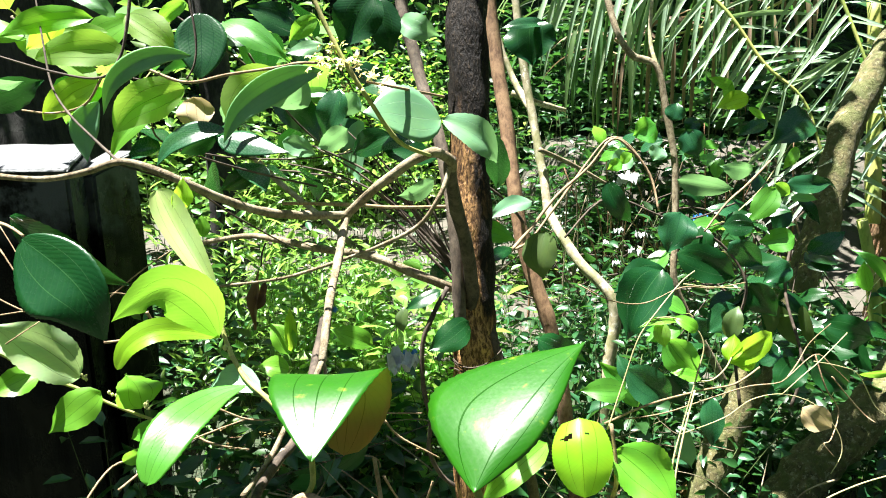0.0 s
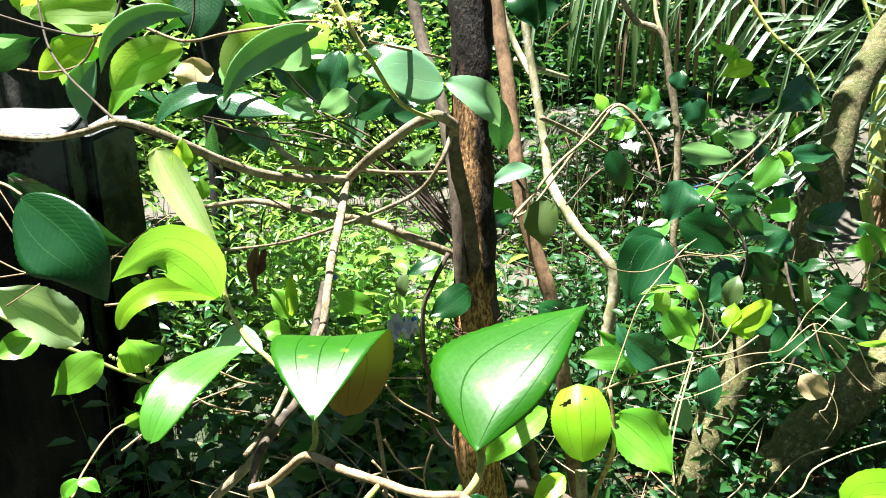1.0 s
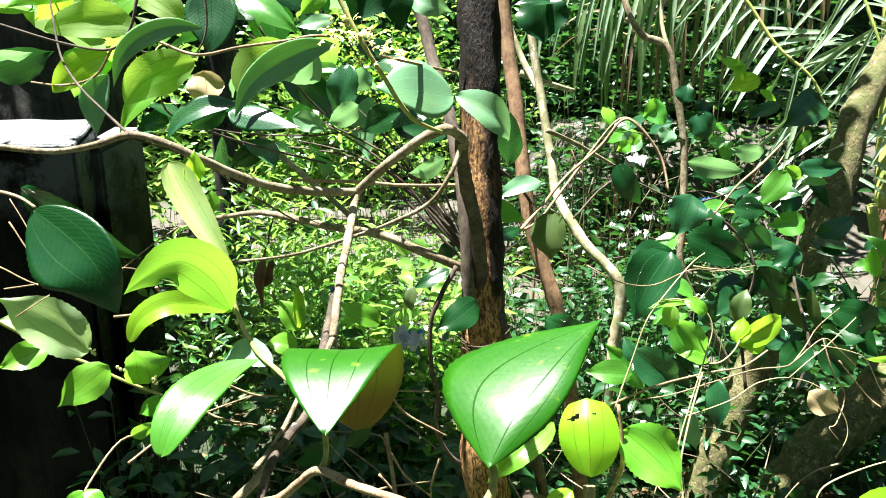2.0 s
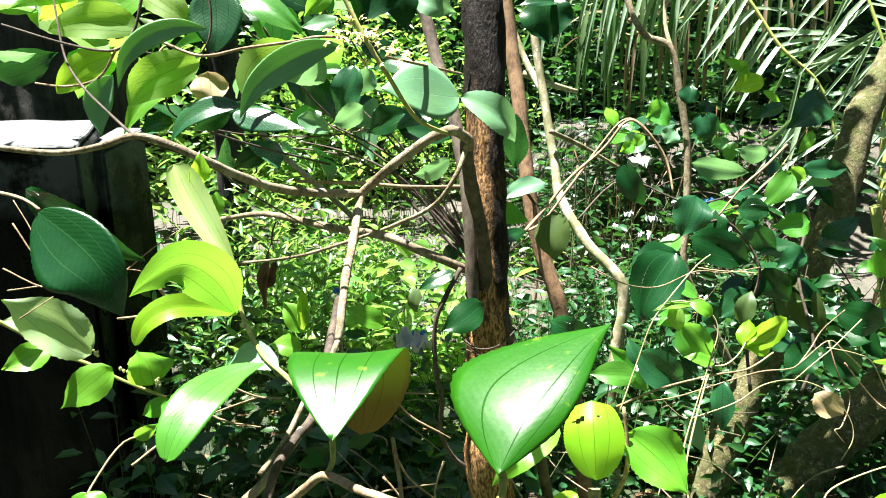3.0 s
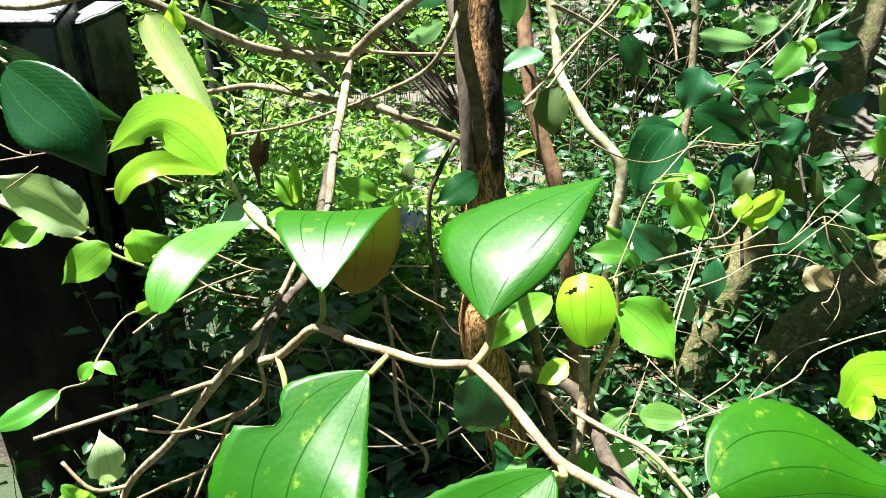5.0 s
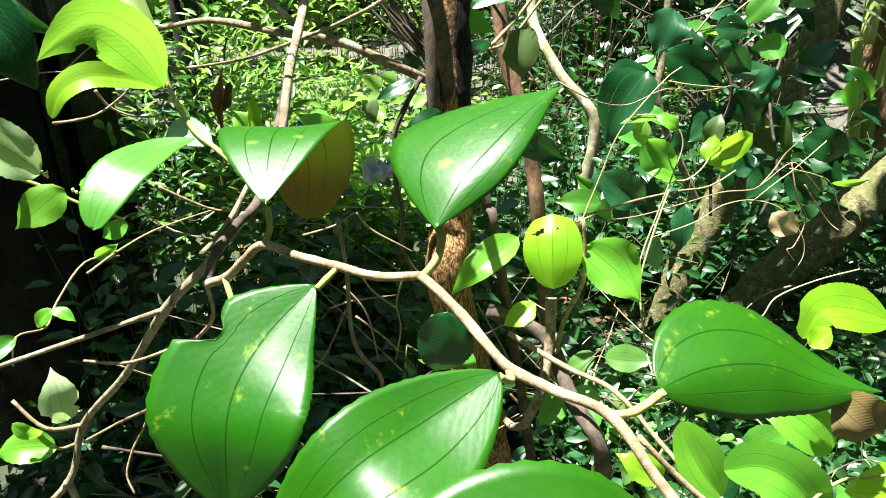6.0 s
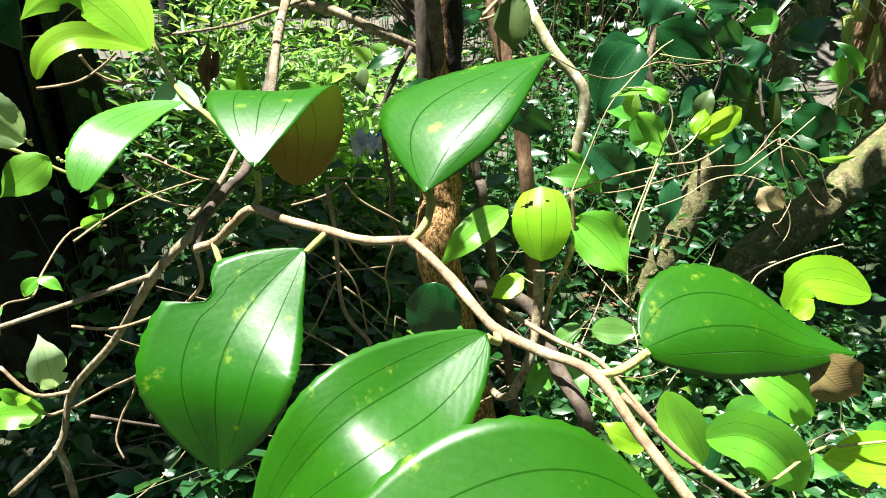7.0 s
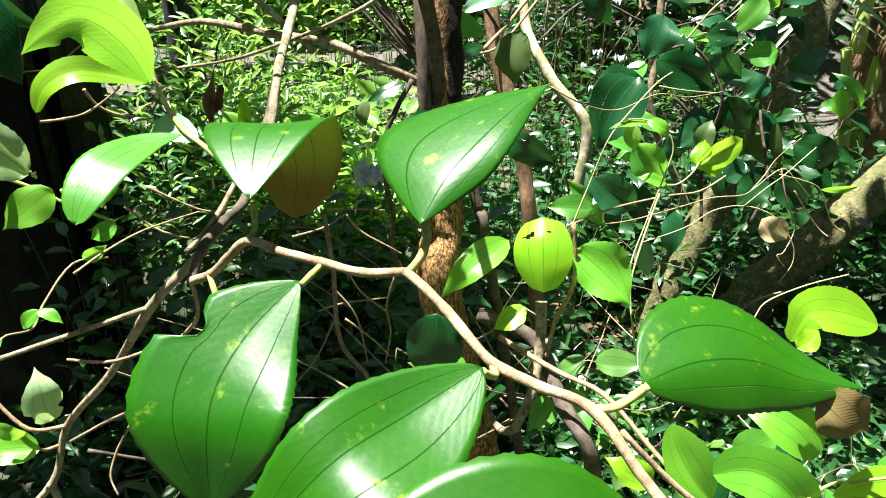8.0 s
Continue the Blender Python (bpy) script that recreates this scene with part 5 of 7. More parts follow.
stem(near, [(-0.119, 0.374, 1.123), (-0.114, 0.375, 1.132), (-0.115, 0.380, 1.146)], 0.0018, 0.0020, "green", name='petiole')
stem(near, [(-0.019, 0.327, 1.126), (-0.011, 0.330, 1.135), (-0.008, 0.334, 1.146), (-0.011, 0.338, 1.153)], 0.0024, 0.0024, "green", name='petiole')
stem(near, [(-0.068, 0.347, 1.122), (-0.073, 0.339, 1.119), (-0.078, 0.334, 1.115)], 0.0019, 0.0019, "green", name='petiole')
stem(near, [(0.025, 0.270, 1.110), (0.026, 0.259, 1.110), (0.020, 0.251, 1.118)], 0.0021, 0.0017, "green", name='petiole')
stem(near, [(0.065, 0.229, 1.116), (0.074, 0.228, 1.119), (0.085, 0.232, 1.126)], 0.0019, 0.0018, "green", name='petiole')
stem(near, [(-0.153, 0.390, 1.091), (-0.146, 0.379, 1.081), (-0.144, 0.373, 1.068)], 0.0019, 0.0019, "green", name='petiole')
stem(near, [(-0.088, 0.447, 1.111), (-0.080, 0.426, 1.080), (-0.073, 0.399, 1.038), (-0.054, 0.388, 1.017), (-0.055, 0.382, 1.005)], 0.0016, 0.0013, "twig", name='twig')
drape(near, [(-0.108, 0.355, 1.157), (-0.111, 0.375, 1.170), (-0.115, 0.410, 1.182), (-0.115, 0.450, 1.175), (-0.112, 0.475, 1.141), (-0.118, 0.475, 1.098)], 0.081, (0.0, -0.45, 0.89), belly=0.50, heel=0.9, tip=0.5, fold=2)

drape(near, [(-0.011, 0.325, 1.156), (0.003, 0.342, 1.177), (0.023, 0.365, 1.193), (0.042, 0.390, 1.203), (0.062, 0.415, 1.211)], 0.100, (-0.22, -0.50, 0.84), belly=0.38, heel=0.9, tip=1.35, sides=(1.34, 0.36), fold=-2, roll=(-16, -40))
drape(near, [(-0.079, 0.335, 1.117), (-0.101, 0.312, 1.099), (-0.114, 0.288, 1.080), (-0.117, 0.272, 1.058), (-0.119, 0.266, 1.016)], 0.084, (0.06, -0.67, 0.74), belly=0.54, heel=0.85, tip=0.9, fold=7, wave=0.03, bites=((0.36, 1, 0.045, 0.45), (0.30, 1, 0.03, 0.2)))
drape(near, [(0.020, 0.247, 1.123), (-0.009, 0.225, 1.116), (-0.035, 0.200, 1.113), (-0.055, 0.190, 1.093), (-0.071, 0.182, 1.066)], 0.066, (-0.02, -0.61, 0.79), belly=0.45, heel=0.7, tip=0.8, fold=9, sides=(1.1, 0.62))
drape(near, [(0.092, 0.184, 1.078), (0.050, 0.172, 1.097), (0.010, 0.160, 1.096), (-0.045, 0.142, 1.082)], 0.076, (0.10, -0.42, 0.90), belly=0.5, heel=0.7, tip=0.8, fold=8)
drape(near, [(0.083, 0.232, 1.127), (0.107, 0.243, 1.130), (0.134, 0.252, 1.125), (0.162, 0.258, 1.112), (0.192, 0.262, 1.105)], 0.058, (0.15, -0.60, 0.78), belly=0.38, heel=0.6, tip=1.3, sides=(1.2, 0.8), fold=-6, roll=(-14, -30))
leaf(near, (0.1698, 0.2587, 1.1030), (0.1937, 0.2562, 1.0861), 0.0260, (-0.05, -1.00, 0.07), "litter", fold=8, fine=2, bend=0.096, wave=0.088)

# ---------- yellow-green shoot beside the trunk ----------
lower = thing("yellow_shoot", "low shoot with bright yellow-green leaves, some eaten", "shrub")
stem(lower, [(0.168, 0.889, 0.928), (0.176, 0.884, 0.840), (0.152, 0.888, 0.760), (0.135, 0.862, 0.678)], 0.0026, 0.0041, "twig", name='stem')
stem(lower, [(0.128, 0.871, 0.809), (0.128, 0.857, 0.738), (0.116, 0.825, 0.677), (0.093, 0.817, 0.618)], 0.0086, 0.0074, "limb", name='stem')
stem(lower, [(0.093, 0.817, 0.618), (0.073, 0.840, 0.598), (0.047, 0.900, 0.607)], 0.0067, 0.0048, "limb", name='branch')
stem(lower, [(0.067, 0.863, 0.753), (0.147, 0.801, 0.736), (0.202, 0.747, 0.738), (0.259, 0.701, 0.690), (0.298, 0.663, 0.658)], 0.0041, 0.0030, "twig", name='branch')
stem(lower, [(0.034, 0.921, 0.758), (0.125, 0.905, 0.723), (0.164, 0.819, 0.662), (0.208, 0.777, 0.578), (0.250, 1.050, 0.100)], 0.0117, 0.0120, "darktwig", name='branch')
stem(lower, [(0.313, 0.608, 0.680), (0.359, 0.583, 0.675), (0.432, 0.607, 0.717), (0.454, 0.596, 0.737), (0.512, 0.593, 0.751)], 0.0023, 0.0016, "green", name='stem')
drape(lower, [(0.124, 0.895, 0.935), (0.123, 0.865, 0.912), (0.124, 0.850, 0.877), (0.126, 0.845, 0.839)], 0.092, (-0.13, -0.6, 0.8), "yellow", "under", belly=0.5, heel=0.2, tip=0.4, fold=-10, roll=(-25, -25), holes=((9, 9), (9, 10), (10, 9), (10, 10), (11, 10), (8, 9), (10, 11), (8, 5)), thick=0.0)
leaf(lower, (0.1751, 0.8953, 0.8855), (0.2546, 0.8570, 0.8129), 0.0803, (0.03, -0.87, 0.49), "lime", fine=2, bend=0.04, wave=0.092)
leaf(lower, (0.0458, 0.8867, 0.9997), (-0.0482, 0.8655, 0.9769), 0.0365, (-0.03, -0.67, 0.74), "yellow", bend=0.08, wave=0.065, curl=0.61)
leaf(lower, (0.0752, 0.8660, 0.9110), (-0.0215, 0.8018, 0.8566), 0.0471, (-0.03, -0.62, 0.78), "lime", bend=0.14, wave=0.062, curl=0.47)
leaf(lower, (0.1061, 0.8848, 0.7928), (0.0569, 0.8685, 0.7636), 0.0378, (-0.22, -0.64, 0.73), "yellow", bend=0.059, wave=0.041, curl=0.28)
leaf(lower, (-0.0177, 0.6598, 0.9085), (-0.0312, 0.6569, 0.8159), 0.0661, (-0.02, -1.00, 0.03), "dark", fold=-14, bend=0.08, fine=2, wave=0.052, curl=0.63)
drape(lower, [(0.437, 0.610, 0.933), (0.392, 0.600, 0.953), (0.352, 0.590, 0.958), (0.339, 0.585, 0.927)], 0.050, (0.1, -0.7, 0.7), "yellow", "under", heel=0.6, tip=0.6, fold=8, bites=((0.85, 1, 0.06, 0.25),), thick=0.0)
leaf(lower, (0.3366, 0.5681, 0.9305), (0.3586, 0.5763, 0.9455), 0.0223, (-0.10, -0.80, 0.59), "yellow", bend=0.096, wave=0.07)
drape(lower, [(0.313, 0.600, 0.838), (0.338, 0.585, 0.839), (0.364, 0.575, 0.825), (0.390, 0.570, 0.796)], 0.054, (-0.05, -0.75, 0.66), "lime", "under", belly=0.55, heel=0.7, tip=0.5, fold=6, thick=0.0)
drape(lower, [(0.319, 0.640, 0.701), (0.351, 0.620, 0.727), (0.387, 0.605, 0.715), (0.430, 0.600, 0.658)], 0.074, (0.0, -0.75, 0.65), "lime", "under", heel=0.6, tip=0.8, fold=14, thick=0.0)
drape(lower, [(0.325, 0.645, 0.654), (0.299, 0.650, 0.688), (0.279, 0.660, 0.723), (0.268, 0.670, 0.751)], 0.068, (0.15, -0.9, 0.4), "lime", "under", belly=0.55, heel=0.6, tip=0.5, fold=24, thick=0.0)

leaf(lower, (0.2577, 0.6660, 0.6654), (0.1937, 0.6699, 0.6982), 0.0382, (0.24, -0.79, 0.56), "yellow", bend=0.132, wave=0.09)
leaf(lower, (0.5392, 0.6086, 0.7143), (0.4311, 0.5884, 0.7244), 0.0661, (0.19, -0.62, 0.76), "yellow", fine=2, wave=0.05, curl=0, point=0.4, wedge=0.6, notch=0.3, bend=0.035)

# ---------- curling vine ----------
vine = thing("climbing_vine", "thin pale curling vine with small fresh leaves", "vine")
stem(vine, [(0.263, 0.913, 0.782), (0.269, 0.935, 0.843), (0.291, 0.958, 0.905), (0.312, 0.972, 0.972), (0.322, 0.980, 1.014), (0.305, 0.985, 1.044), (0.271, 0.985, 1.056), (0.241, 0.982, 1.054)], 0.0013, 0.0009, "vine", name='stem')
stem(vine, [(0.305, 0.960, 0.949), (0.277, 0.924, 0.876), (0.262, 0.894, 0.817), (0.272, 0.859, 0.734), (0.281, 0.835, 0.685), (0.300, 1.000, 0.500), (0.280, 1.050, 0.000)], 0.0014, 0.0013, "vine", name='stem')
stem(vine, [(0.174, 0.947, 0.892), (0.201, 0.963, 0.967), (0.223, 0.976, 1.025), (0.250, 0.984, 1.063), (0.298, 1.025, 1.101), (0.326, 1.050, 1.113)], 0.0012, 0.0009, "vine", name='stem')
stem(vine, [(0.315, 0.970, 0.959), (0.335, 0.972, 0.961), (0.359, 0.986, 0.975), (0.376, 1.002, 0.997)], 0.0012, 0.0011, "vine", name='stem')
stem(vine, [(0.308, 1.045, 1.093), (0.347, 1.057, 1.085), (0.409, 1.080, 1.076)], 0.0011, 0.0009, "vine", name='stem')
stem(vine, [(0.173, 0.968, 0.891), (0.246, 0.987, 0.915), (0.332, 1.016, 0.925), (0.397, 1.050, 0.922), (0.447, 1.078, 0.940)], 0.0018, 0.0015, "twig", name='stem')
stem(vine, [(0.337, 1.143, 0.786), (0.420, 1.154, 0.814), (0.471, 1.164, 0.845), (0.528, 1.170, 0.853), (0.584, 1.170, 0.834), (0.625, 1.164, 0.787), (0.634, 1.157, 0.746), (0.613, 1.149, 0.707)], 0.0010, 0.0008, "vine", name='stem')
stem(vine, [(0.528, 1.170, 0.853), (0.565, 1.178, 0.885), (0.606, 1.205, 0.902), (0.675, 1.248, 0.943)], 0.0010, 0.0009, "vine", name='stem')
stem(vine, [(0.596, 1.204, 0.903), (0.664, 1.235, 0.880), (0.707, 1.254, 0.855), (0.755, 1.275, 0.782), (0.788, 1.273, 0.759)], 0.0010, 0.0009, "vine", name='stem')
stem(vine, [(0.259, 0.872, 0.675), (0.310, 0.883, 0.699), (0.387, 0.897, 0.722), (0.456, 0.913, 0.753), (0.481, 0.925, 0.785), (0.541, 0.937, 0.809), (0.609, 0.948, 0.824)], 0.0014, 0.0010, "vine", name='stem')
leaf(vine, (0.3651, 0.9975, 0.9785), (0.4533, 1.0311, 1.0161), 0.0407, (0.28, -0.94, 0.19), "yellow", fold=25, bend=0.103, wave=0.065, curl=0.48)
leaf(vine, (0.3669, 0.9979, 0.9802), (0.3802, 1.0164, 1.0197), 0.0299, (-0.58, -0.65, 0.50), "yellow", bend=0.041, wave=0.082)
leaf(vine, (0.3757, 0.9985, 0.9799), (0.4150, 1.0011, 0.9787), 0.0210, (0.07, -0.98, 0.18), "yellow", bend=0.129, wave=0.052, curl=0.6)
leaf(vine, (0.3135, 0.9839, 1.0353), (0.2754, 0.9855, 1.0593), 0.0258, (0.28, -0.81, 0.51), "lime", bend=0.129, wave=0.066, curl=0.6)
leaf(vine, (0.2880, 0.9845, 1.0488), (0.2236, 0.9787, 1.0423), 0.0155, (-0.04, -0.51, 0.86), "lime", bend=0.068, wave=0.082)
leaf(vine, (0.2564, 0.9827, 1.0514), (0.2624, 0.9753, 1.0090), 0.0258, (-0.39, -0.92, 0.10), "under", bend=0.131, wave=0.048, curl=0.61)
leaf(vine, (0.2795, 1.0273, 1.0078), (0.3324, 1.0210, 0.9529), 0.0559, (-0.28, -0.95, -0.16), "fresh", bend=0.074, wave=0.076)
leaf(vine, (0.3259, 0.9999, 0.9518), (0.2785, 0.9984, 0.9620), 0.0230, (0.19, -0.60, 0.78), "lime", bend=0.107, wave=0.07)
leaf(vine, (0.7066, 1.2546, 0.8582), (0.7829, 1.2611, 0.8633), 0.0174, (0.10, -0.96, -0.27), "lime", bend=0.098, wave=0.075)

# ---------- dark-leaved climber on the mossy limbs ----------
climber = thing("climbing_shrub", "dense climber with dark glossy blue-green leaves", "shrub")
leaf(climber, (0.3265, 1.2464, 1.0716), (0.2453, 1.1684, 0.9571), 0.1052, (0.18, -0.87, 0.46), "dark", bend=0.045, wave=0.07)
leaf(climber, (0.3431, 1.2764, 1.0625), (0.2326, 1.2320, 1.0302), 0.0760, (0.09, -0.73, 0.68), "dark", bend=0.107, wave=0.088)
leaf(climber, (0.3697, 1.2890, 1.1754), (0.3410, 1.2729, 1.0990), 0.0720, (-0.22, -0.93, 0.28), "teal", bend=0.097, wave=0.088)
leaf(climber, (0.2326, 1.3208, 1.2351), (0.2811, 1.3086, 1.1501), 0.0469, (-0.30, -0.95, -0.04), "dark", bend=0.086, wave=0.047, curl=0.41)
leaf(climber, (0.4290, 1.5355, 1.2175), (0.5497, 1.5197, 1.1953), 0.0537, (-0.19, -0.91, -0.36), "sage", bend=0.131, wave=0.076)
leaf(climber, (0.6416, 1.6541, 1.2246), (0.5624, 1.6508, 1.2378), 0.0467, (-0.02, -0.94, -0.33), "sage", bend=0.116, wave=0.069)
leaf(climber, (0.8728, 1.9000, 1.3623), (0.7480, 1.8242, 1.2764), 0.0915, (0.16, -0.84, 0.51), "teal", bend=0.12, wave=0.078)
leaf(climber, (0.8494, 2.0982, 1.3404), (0.7561, 2.0845, 1.3027), 0.0447, (-0.08, -0.86, 0.50), "teal", bend=0.105, wave=0.05, curl=0.49)
leaf(climber, (0.7233, 1.6535, 1.1896), (0.8329, 1.6612, 1.1889), 0.0495, (0.07, -0.90, 0.43), "teal", bend=0.032, wave=0.092)
leaf(climber, (0.6522, 1.5470, 1.1928), (0.5891, 1.5283, 1.1162), 0.0567, (-0.18, -0.91, 0.37), "fresh", bend=0.061, wave=0.075)
leaf(climber, (0.6959, 1.6519, 1.1918), (0.7337, 1.6494, 1.1636), 0.0357, (-0.14, -0.98, -0.10), "lime", bend=0.042, wave=0.052, curl=0.21)
leaf(climber, (0.6939, 1.5297, 1.0826), (0.6114, 1.5219, 1.0725), 0.0593, (0.04, -0.91, 0.41), "fresh", bend=0.048, wave=0.084)
leaf(climber, (0.3691, 1.3043, 1.0925), (0.4907, 1.3030, 1.0382), 0.0737, (0.09, -0.97, 0.22), "dark", bend=0.054, wave=0.058, curl=0.26)
leaf(climber, (0.2465, 1.1595, 0.9085), (0.3358, 1.1549, 0.8489), 0.0680, (0.07, -0.98, 0.18), "teal", bend=0.098, wave=0.059, curl=0.46)
leaf(climber, (0.4865, 1.3292, 0.9061), (0.5109, 1.3435, 0.9737), 0.0417, (-0.17, -0.95, 0.26), "olive", bend=0.107, wave=0.064, curl=0.5)
leaf(climber, (0.7531, 1.4968, 0.8818), (0.8681, 1.4986, 0.8466), 0.0773, (0.06, -0.99, 0.14), "dark", bend=0.129, wave=0.085)
leaf(climber, (1.0907, 1.9225, 0.8474), (1.0793, 1.9378, 0.9345), 0.0424, (-0.47, -0.88, 0.09), "lime", bend=0.063, wave=0.096)
leaf(climber, (1.1400, 1.9305, 0.8716), (1.0475, 1.9422, 0.9707), 0.0359, (0.02, -0.99, 0.13), "fresh", bend=0.122, wave=0.064, curl=0.57)
leaf(climber, (0.5547, 1.4036, 1.0063), (0.6073, 1.3940, 0.9338), 0.0601, (-0.33, -0.94, -0.12), "dark", bend=0.074, wave=0.076)
leaf(climber, (0.6621, 1.4663, 1.0281), (0.5993, 1.4554, 0.9933), 0.0498, (-0.07, -0.91, 0.42), "teal", bend=0.107, wave=0.094)
leaf(climber, (0.5082, 1.4158, 1.0905), (0.5793, 1.4118, 1.0410), 0.0577, (-0.17, -0.97, -0.16), "teal", bend=0.03, wave=0.088)
leaf(climber, (0.6595, 1.3800, 0.8375), (0.5984, 1.3650, 0.7803), 0.0673, (-0.25, -0.84, 0.49), "dark", bend=0.03, wave=0.082)
leaf(climber, (0.6835, 1.3816, 0.8368), (0.7543, 1.3753, 0.7755), 0.0697, (-0.08, -1.00, 0.01), "dark", bend=0.096, wave=0.082)
leaf(climber, (0.5837, 1.4227, 0.8223), (0.6462, 1.4313, 0.8449), 0.0548, (-0.05, -0.88, 0.47), "teal", bend=0.096, wave=0.04, curl=0.45)
leaf(climber, (0.5178, 1.3924, 0.9602), (0.4568, 1.3775, 0.9029), 0.0601, (-0.18, -0.89, 0.42), "teal", bend=0.074, wave=0.082)
leaf(climber, (0.4330, 1.2574, 0.8138), (0.4312, 1.2390, 0.7151), 0.0491, (-0.62, -0.77, 0.15), "teal", bend=0.118, wave=0.094)
leaf(climber, (0.3817, 1.2418, 0.7495), (0.3914, 1.2282, 0.6724), 0.0447, (-0.69, -0.72, 0.04), "sage", bend=0.036, wave=0.07)
leaf(climber, (0.6576, 1.4987, 0.9291), (0.7006, 1.4828, 0.8265), 0.0386, (-0.58, -0.80, -0.12), "olive", bend=0.063, wave=0.04, curl=0.3)
leaf(climber, (0.6324, 1.5017, 0.9553), (0.6369, 1.4833, 0.8538), 0.0386, (-0.04, -0.98, 0.18), "olive", bend=0.085, wave=0.064, curl=0.4)
leaf(climber, (0.7090, 1.5021, 0.9276), (0.7328, 1.4850, 0.8255), 0.0309, (-0.78, -0.63, -0.08), "olive", bend=0.03, wave=0.04, curl=0.15)
leaf(climber, (0.5629, 1.4260, 1.1243), (0.5085, 1.4720, 1.1186), 0.0489, (-0.65, -0.75, 0.13), "teal", bend=0.035, wave=0.04, curl=0.17)
leaf(climber, (0.4955, 1.5371, 1.2002), (0.4374, 1.5298, 1.1830), 0.0515, (0.06, -0.97, 0.22), "dark", bend=0.063, wave=0.043, curl=0.3)
leaf(climber, (0.4490, 1.4185, 1.1278), (0.4294, 1.4019, 1.0457), 0.0601, (-0.28, -0.93, 0.25), "dark", bend=0.107, wave=0.082)
leaf(climber, (0.4836, 2.2555, 1.2307), (0.4075, 2.2436, 1.1959), 0.0756, (-0.01, -0.94, 0.34), "sage", bend=0.074, wave=0.076)
leaf(climber, (0.6458, 2.3906, 1.3472), (0.6668, 2.4046, 1.4146), 0.0711, (-0.19, -0.95, 0.26), "teal", bend=0.069, wave=0.061, curl=0.33)
leaf(climber, (0.7248, 2.3977, 1.3545), (0.6943, 2.3867, 1.3069), 0.0593, (-0.12, -0.95, 0.29), "dark", bend=0.085, wave=0.073)
leaf(climber, (0.5865, 2.3849, 1.3394), (0.5070, 2.3725, 1.3030), 0.0988, (0.08, -0.98, 0.16), "fresh", bend=0.03, wave=0.088)
leaf(climber, (0.5785, 2.2687, 1.2650), (0.5493, 2.2582, 1.2194), 0.0642, (-0.10, -0.95, 0.28), "sage", bend=0.052, wave=0.073)
leaf(climber, (0.6643, 2.2846, 1.3180), (0.7002, 2.2699, 1.2240), 0.0869, (-0.29, -0.96, 0.04), "teal", bend=0.113, wave=0.094)
leaf(climber, (0.3275, 1.5352, 0.7032), (0.2112, 1.5287, 0.7136), 0.0605, (0.09, -0.85, 0.53), "fresh", bend=0.057, wave=0.043, curl=0.28)
leaf(climber, (0.3764, 1.6264, 0.6260), (0.2767, 1.6410, 0.7440), 0.0584, (0.02, -0.99, 0.14), "fresh", bend=0.041, wave=0.088)
leaf(climber, (0.5286, 1.5722, 0.8254), (0.4954, 1.5800, 0.8804), 0.0605, (-0.16, -0.99, 0.05), "teal", bend=0.047, wave=0.076)
leaf(climber, (0.8807, 2.5214, 1.4117), (0.8823, 2.5365, 1.4927), 0.0412, (-0.33, -0.93, 0.18), "lime", bend=0.085, wave=0.04, curl=0.4)
leaf(climber, (0.9530, 2.5292, 1.4256), (0.8330, 2.5137, 1.3888), 0.0701, (0.09, -0.99, 0.12), "yellow", bend=0.082, wave=0.086)
leaf(climber, (0.8982, 2.5330, 1.4679), (0.8084, 2.5331, 1.5031), 0.0412, (0.00, -1.00, 0.00), "lime", bend=0.125, wave=0.04, curl=0.58)
leaf(climber, (0.9523, 2.5224, 1.3892), (1.0130, 2.5170, 1.3366), 0.0247, (-0.21, -0.97, -0.14), "lime", bend=0.102, wave=0.097)
leaf(climber, (0.9370, 2.0896, 1.2600), (0.8929, 2.0742, 1.1938), 0.0343, (-0.23, -0.90, 0.36), "lime", bend=0.074, wave=0.052, curl=0.35)
leaf(climber, (0.4052, 2.0466, 1.2342), (0.3619, 2.0391, 1.2102), 0.0412, (0.06, -0.98, 0.20), "lime", bend=0.124, wave=0.067, curl=0.58)
leaf(climber, (0.4050, 2.0451, 1.2258), (0.4399, 2.0536, 1.2585), 0.0343, (0.00, -0.97, 0.25), "lime", bend=0.129, wave=0.04, curl=0.6)
stem(climber, [(0.329, 1.297, 1.180), (0.319, 1.329, 1.246), (0.277, 1.336, 1.302), (0.244, 1.337, 1.316), (0.199, 1.324, 1.265), (0.133, 1.289, 1.214), (0.085, 1.246, 1.164), (0.040, 1.185, 1.126)], 0.0022, 0.0033, "twig", name='stem')
stem(climber, [(0.559, 1.530, 1.135), (0.666, 1.649, 1.186), (0.812, 1.876, 1.255), (0.907, 1.995, 1.312)], 0.0013, 0.0013, "vine", name='stem')
stem(climber, [(0.149, 1.295, 1.130), (0.258, 1.417, 1.193), (0.401, 1.417, 1.141), (0.559, 1.534, 1.160)], 0.0021, 0.0019, "darktwig", name='stem')
stem(climber, [(0.526, 1.354, 0.747), (0.516, 1.379, 0.889), (0.543, 1.403, 1.007), (0.472, 1.416, 1.103), (0.374, 1.356, 1.092)], 0.0036, 0.0026, "darktwig", name='stem')
stem(climber, [(0.656, 1.409, 0.722), (0.683, 1.429, 0.819), (0.671, 1.504, 0.954), (0.709, 1.577, 1.058)], 0.0037, 0.0030, "darktwig", name='stem')
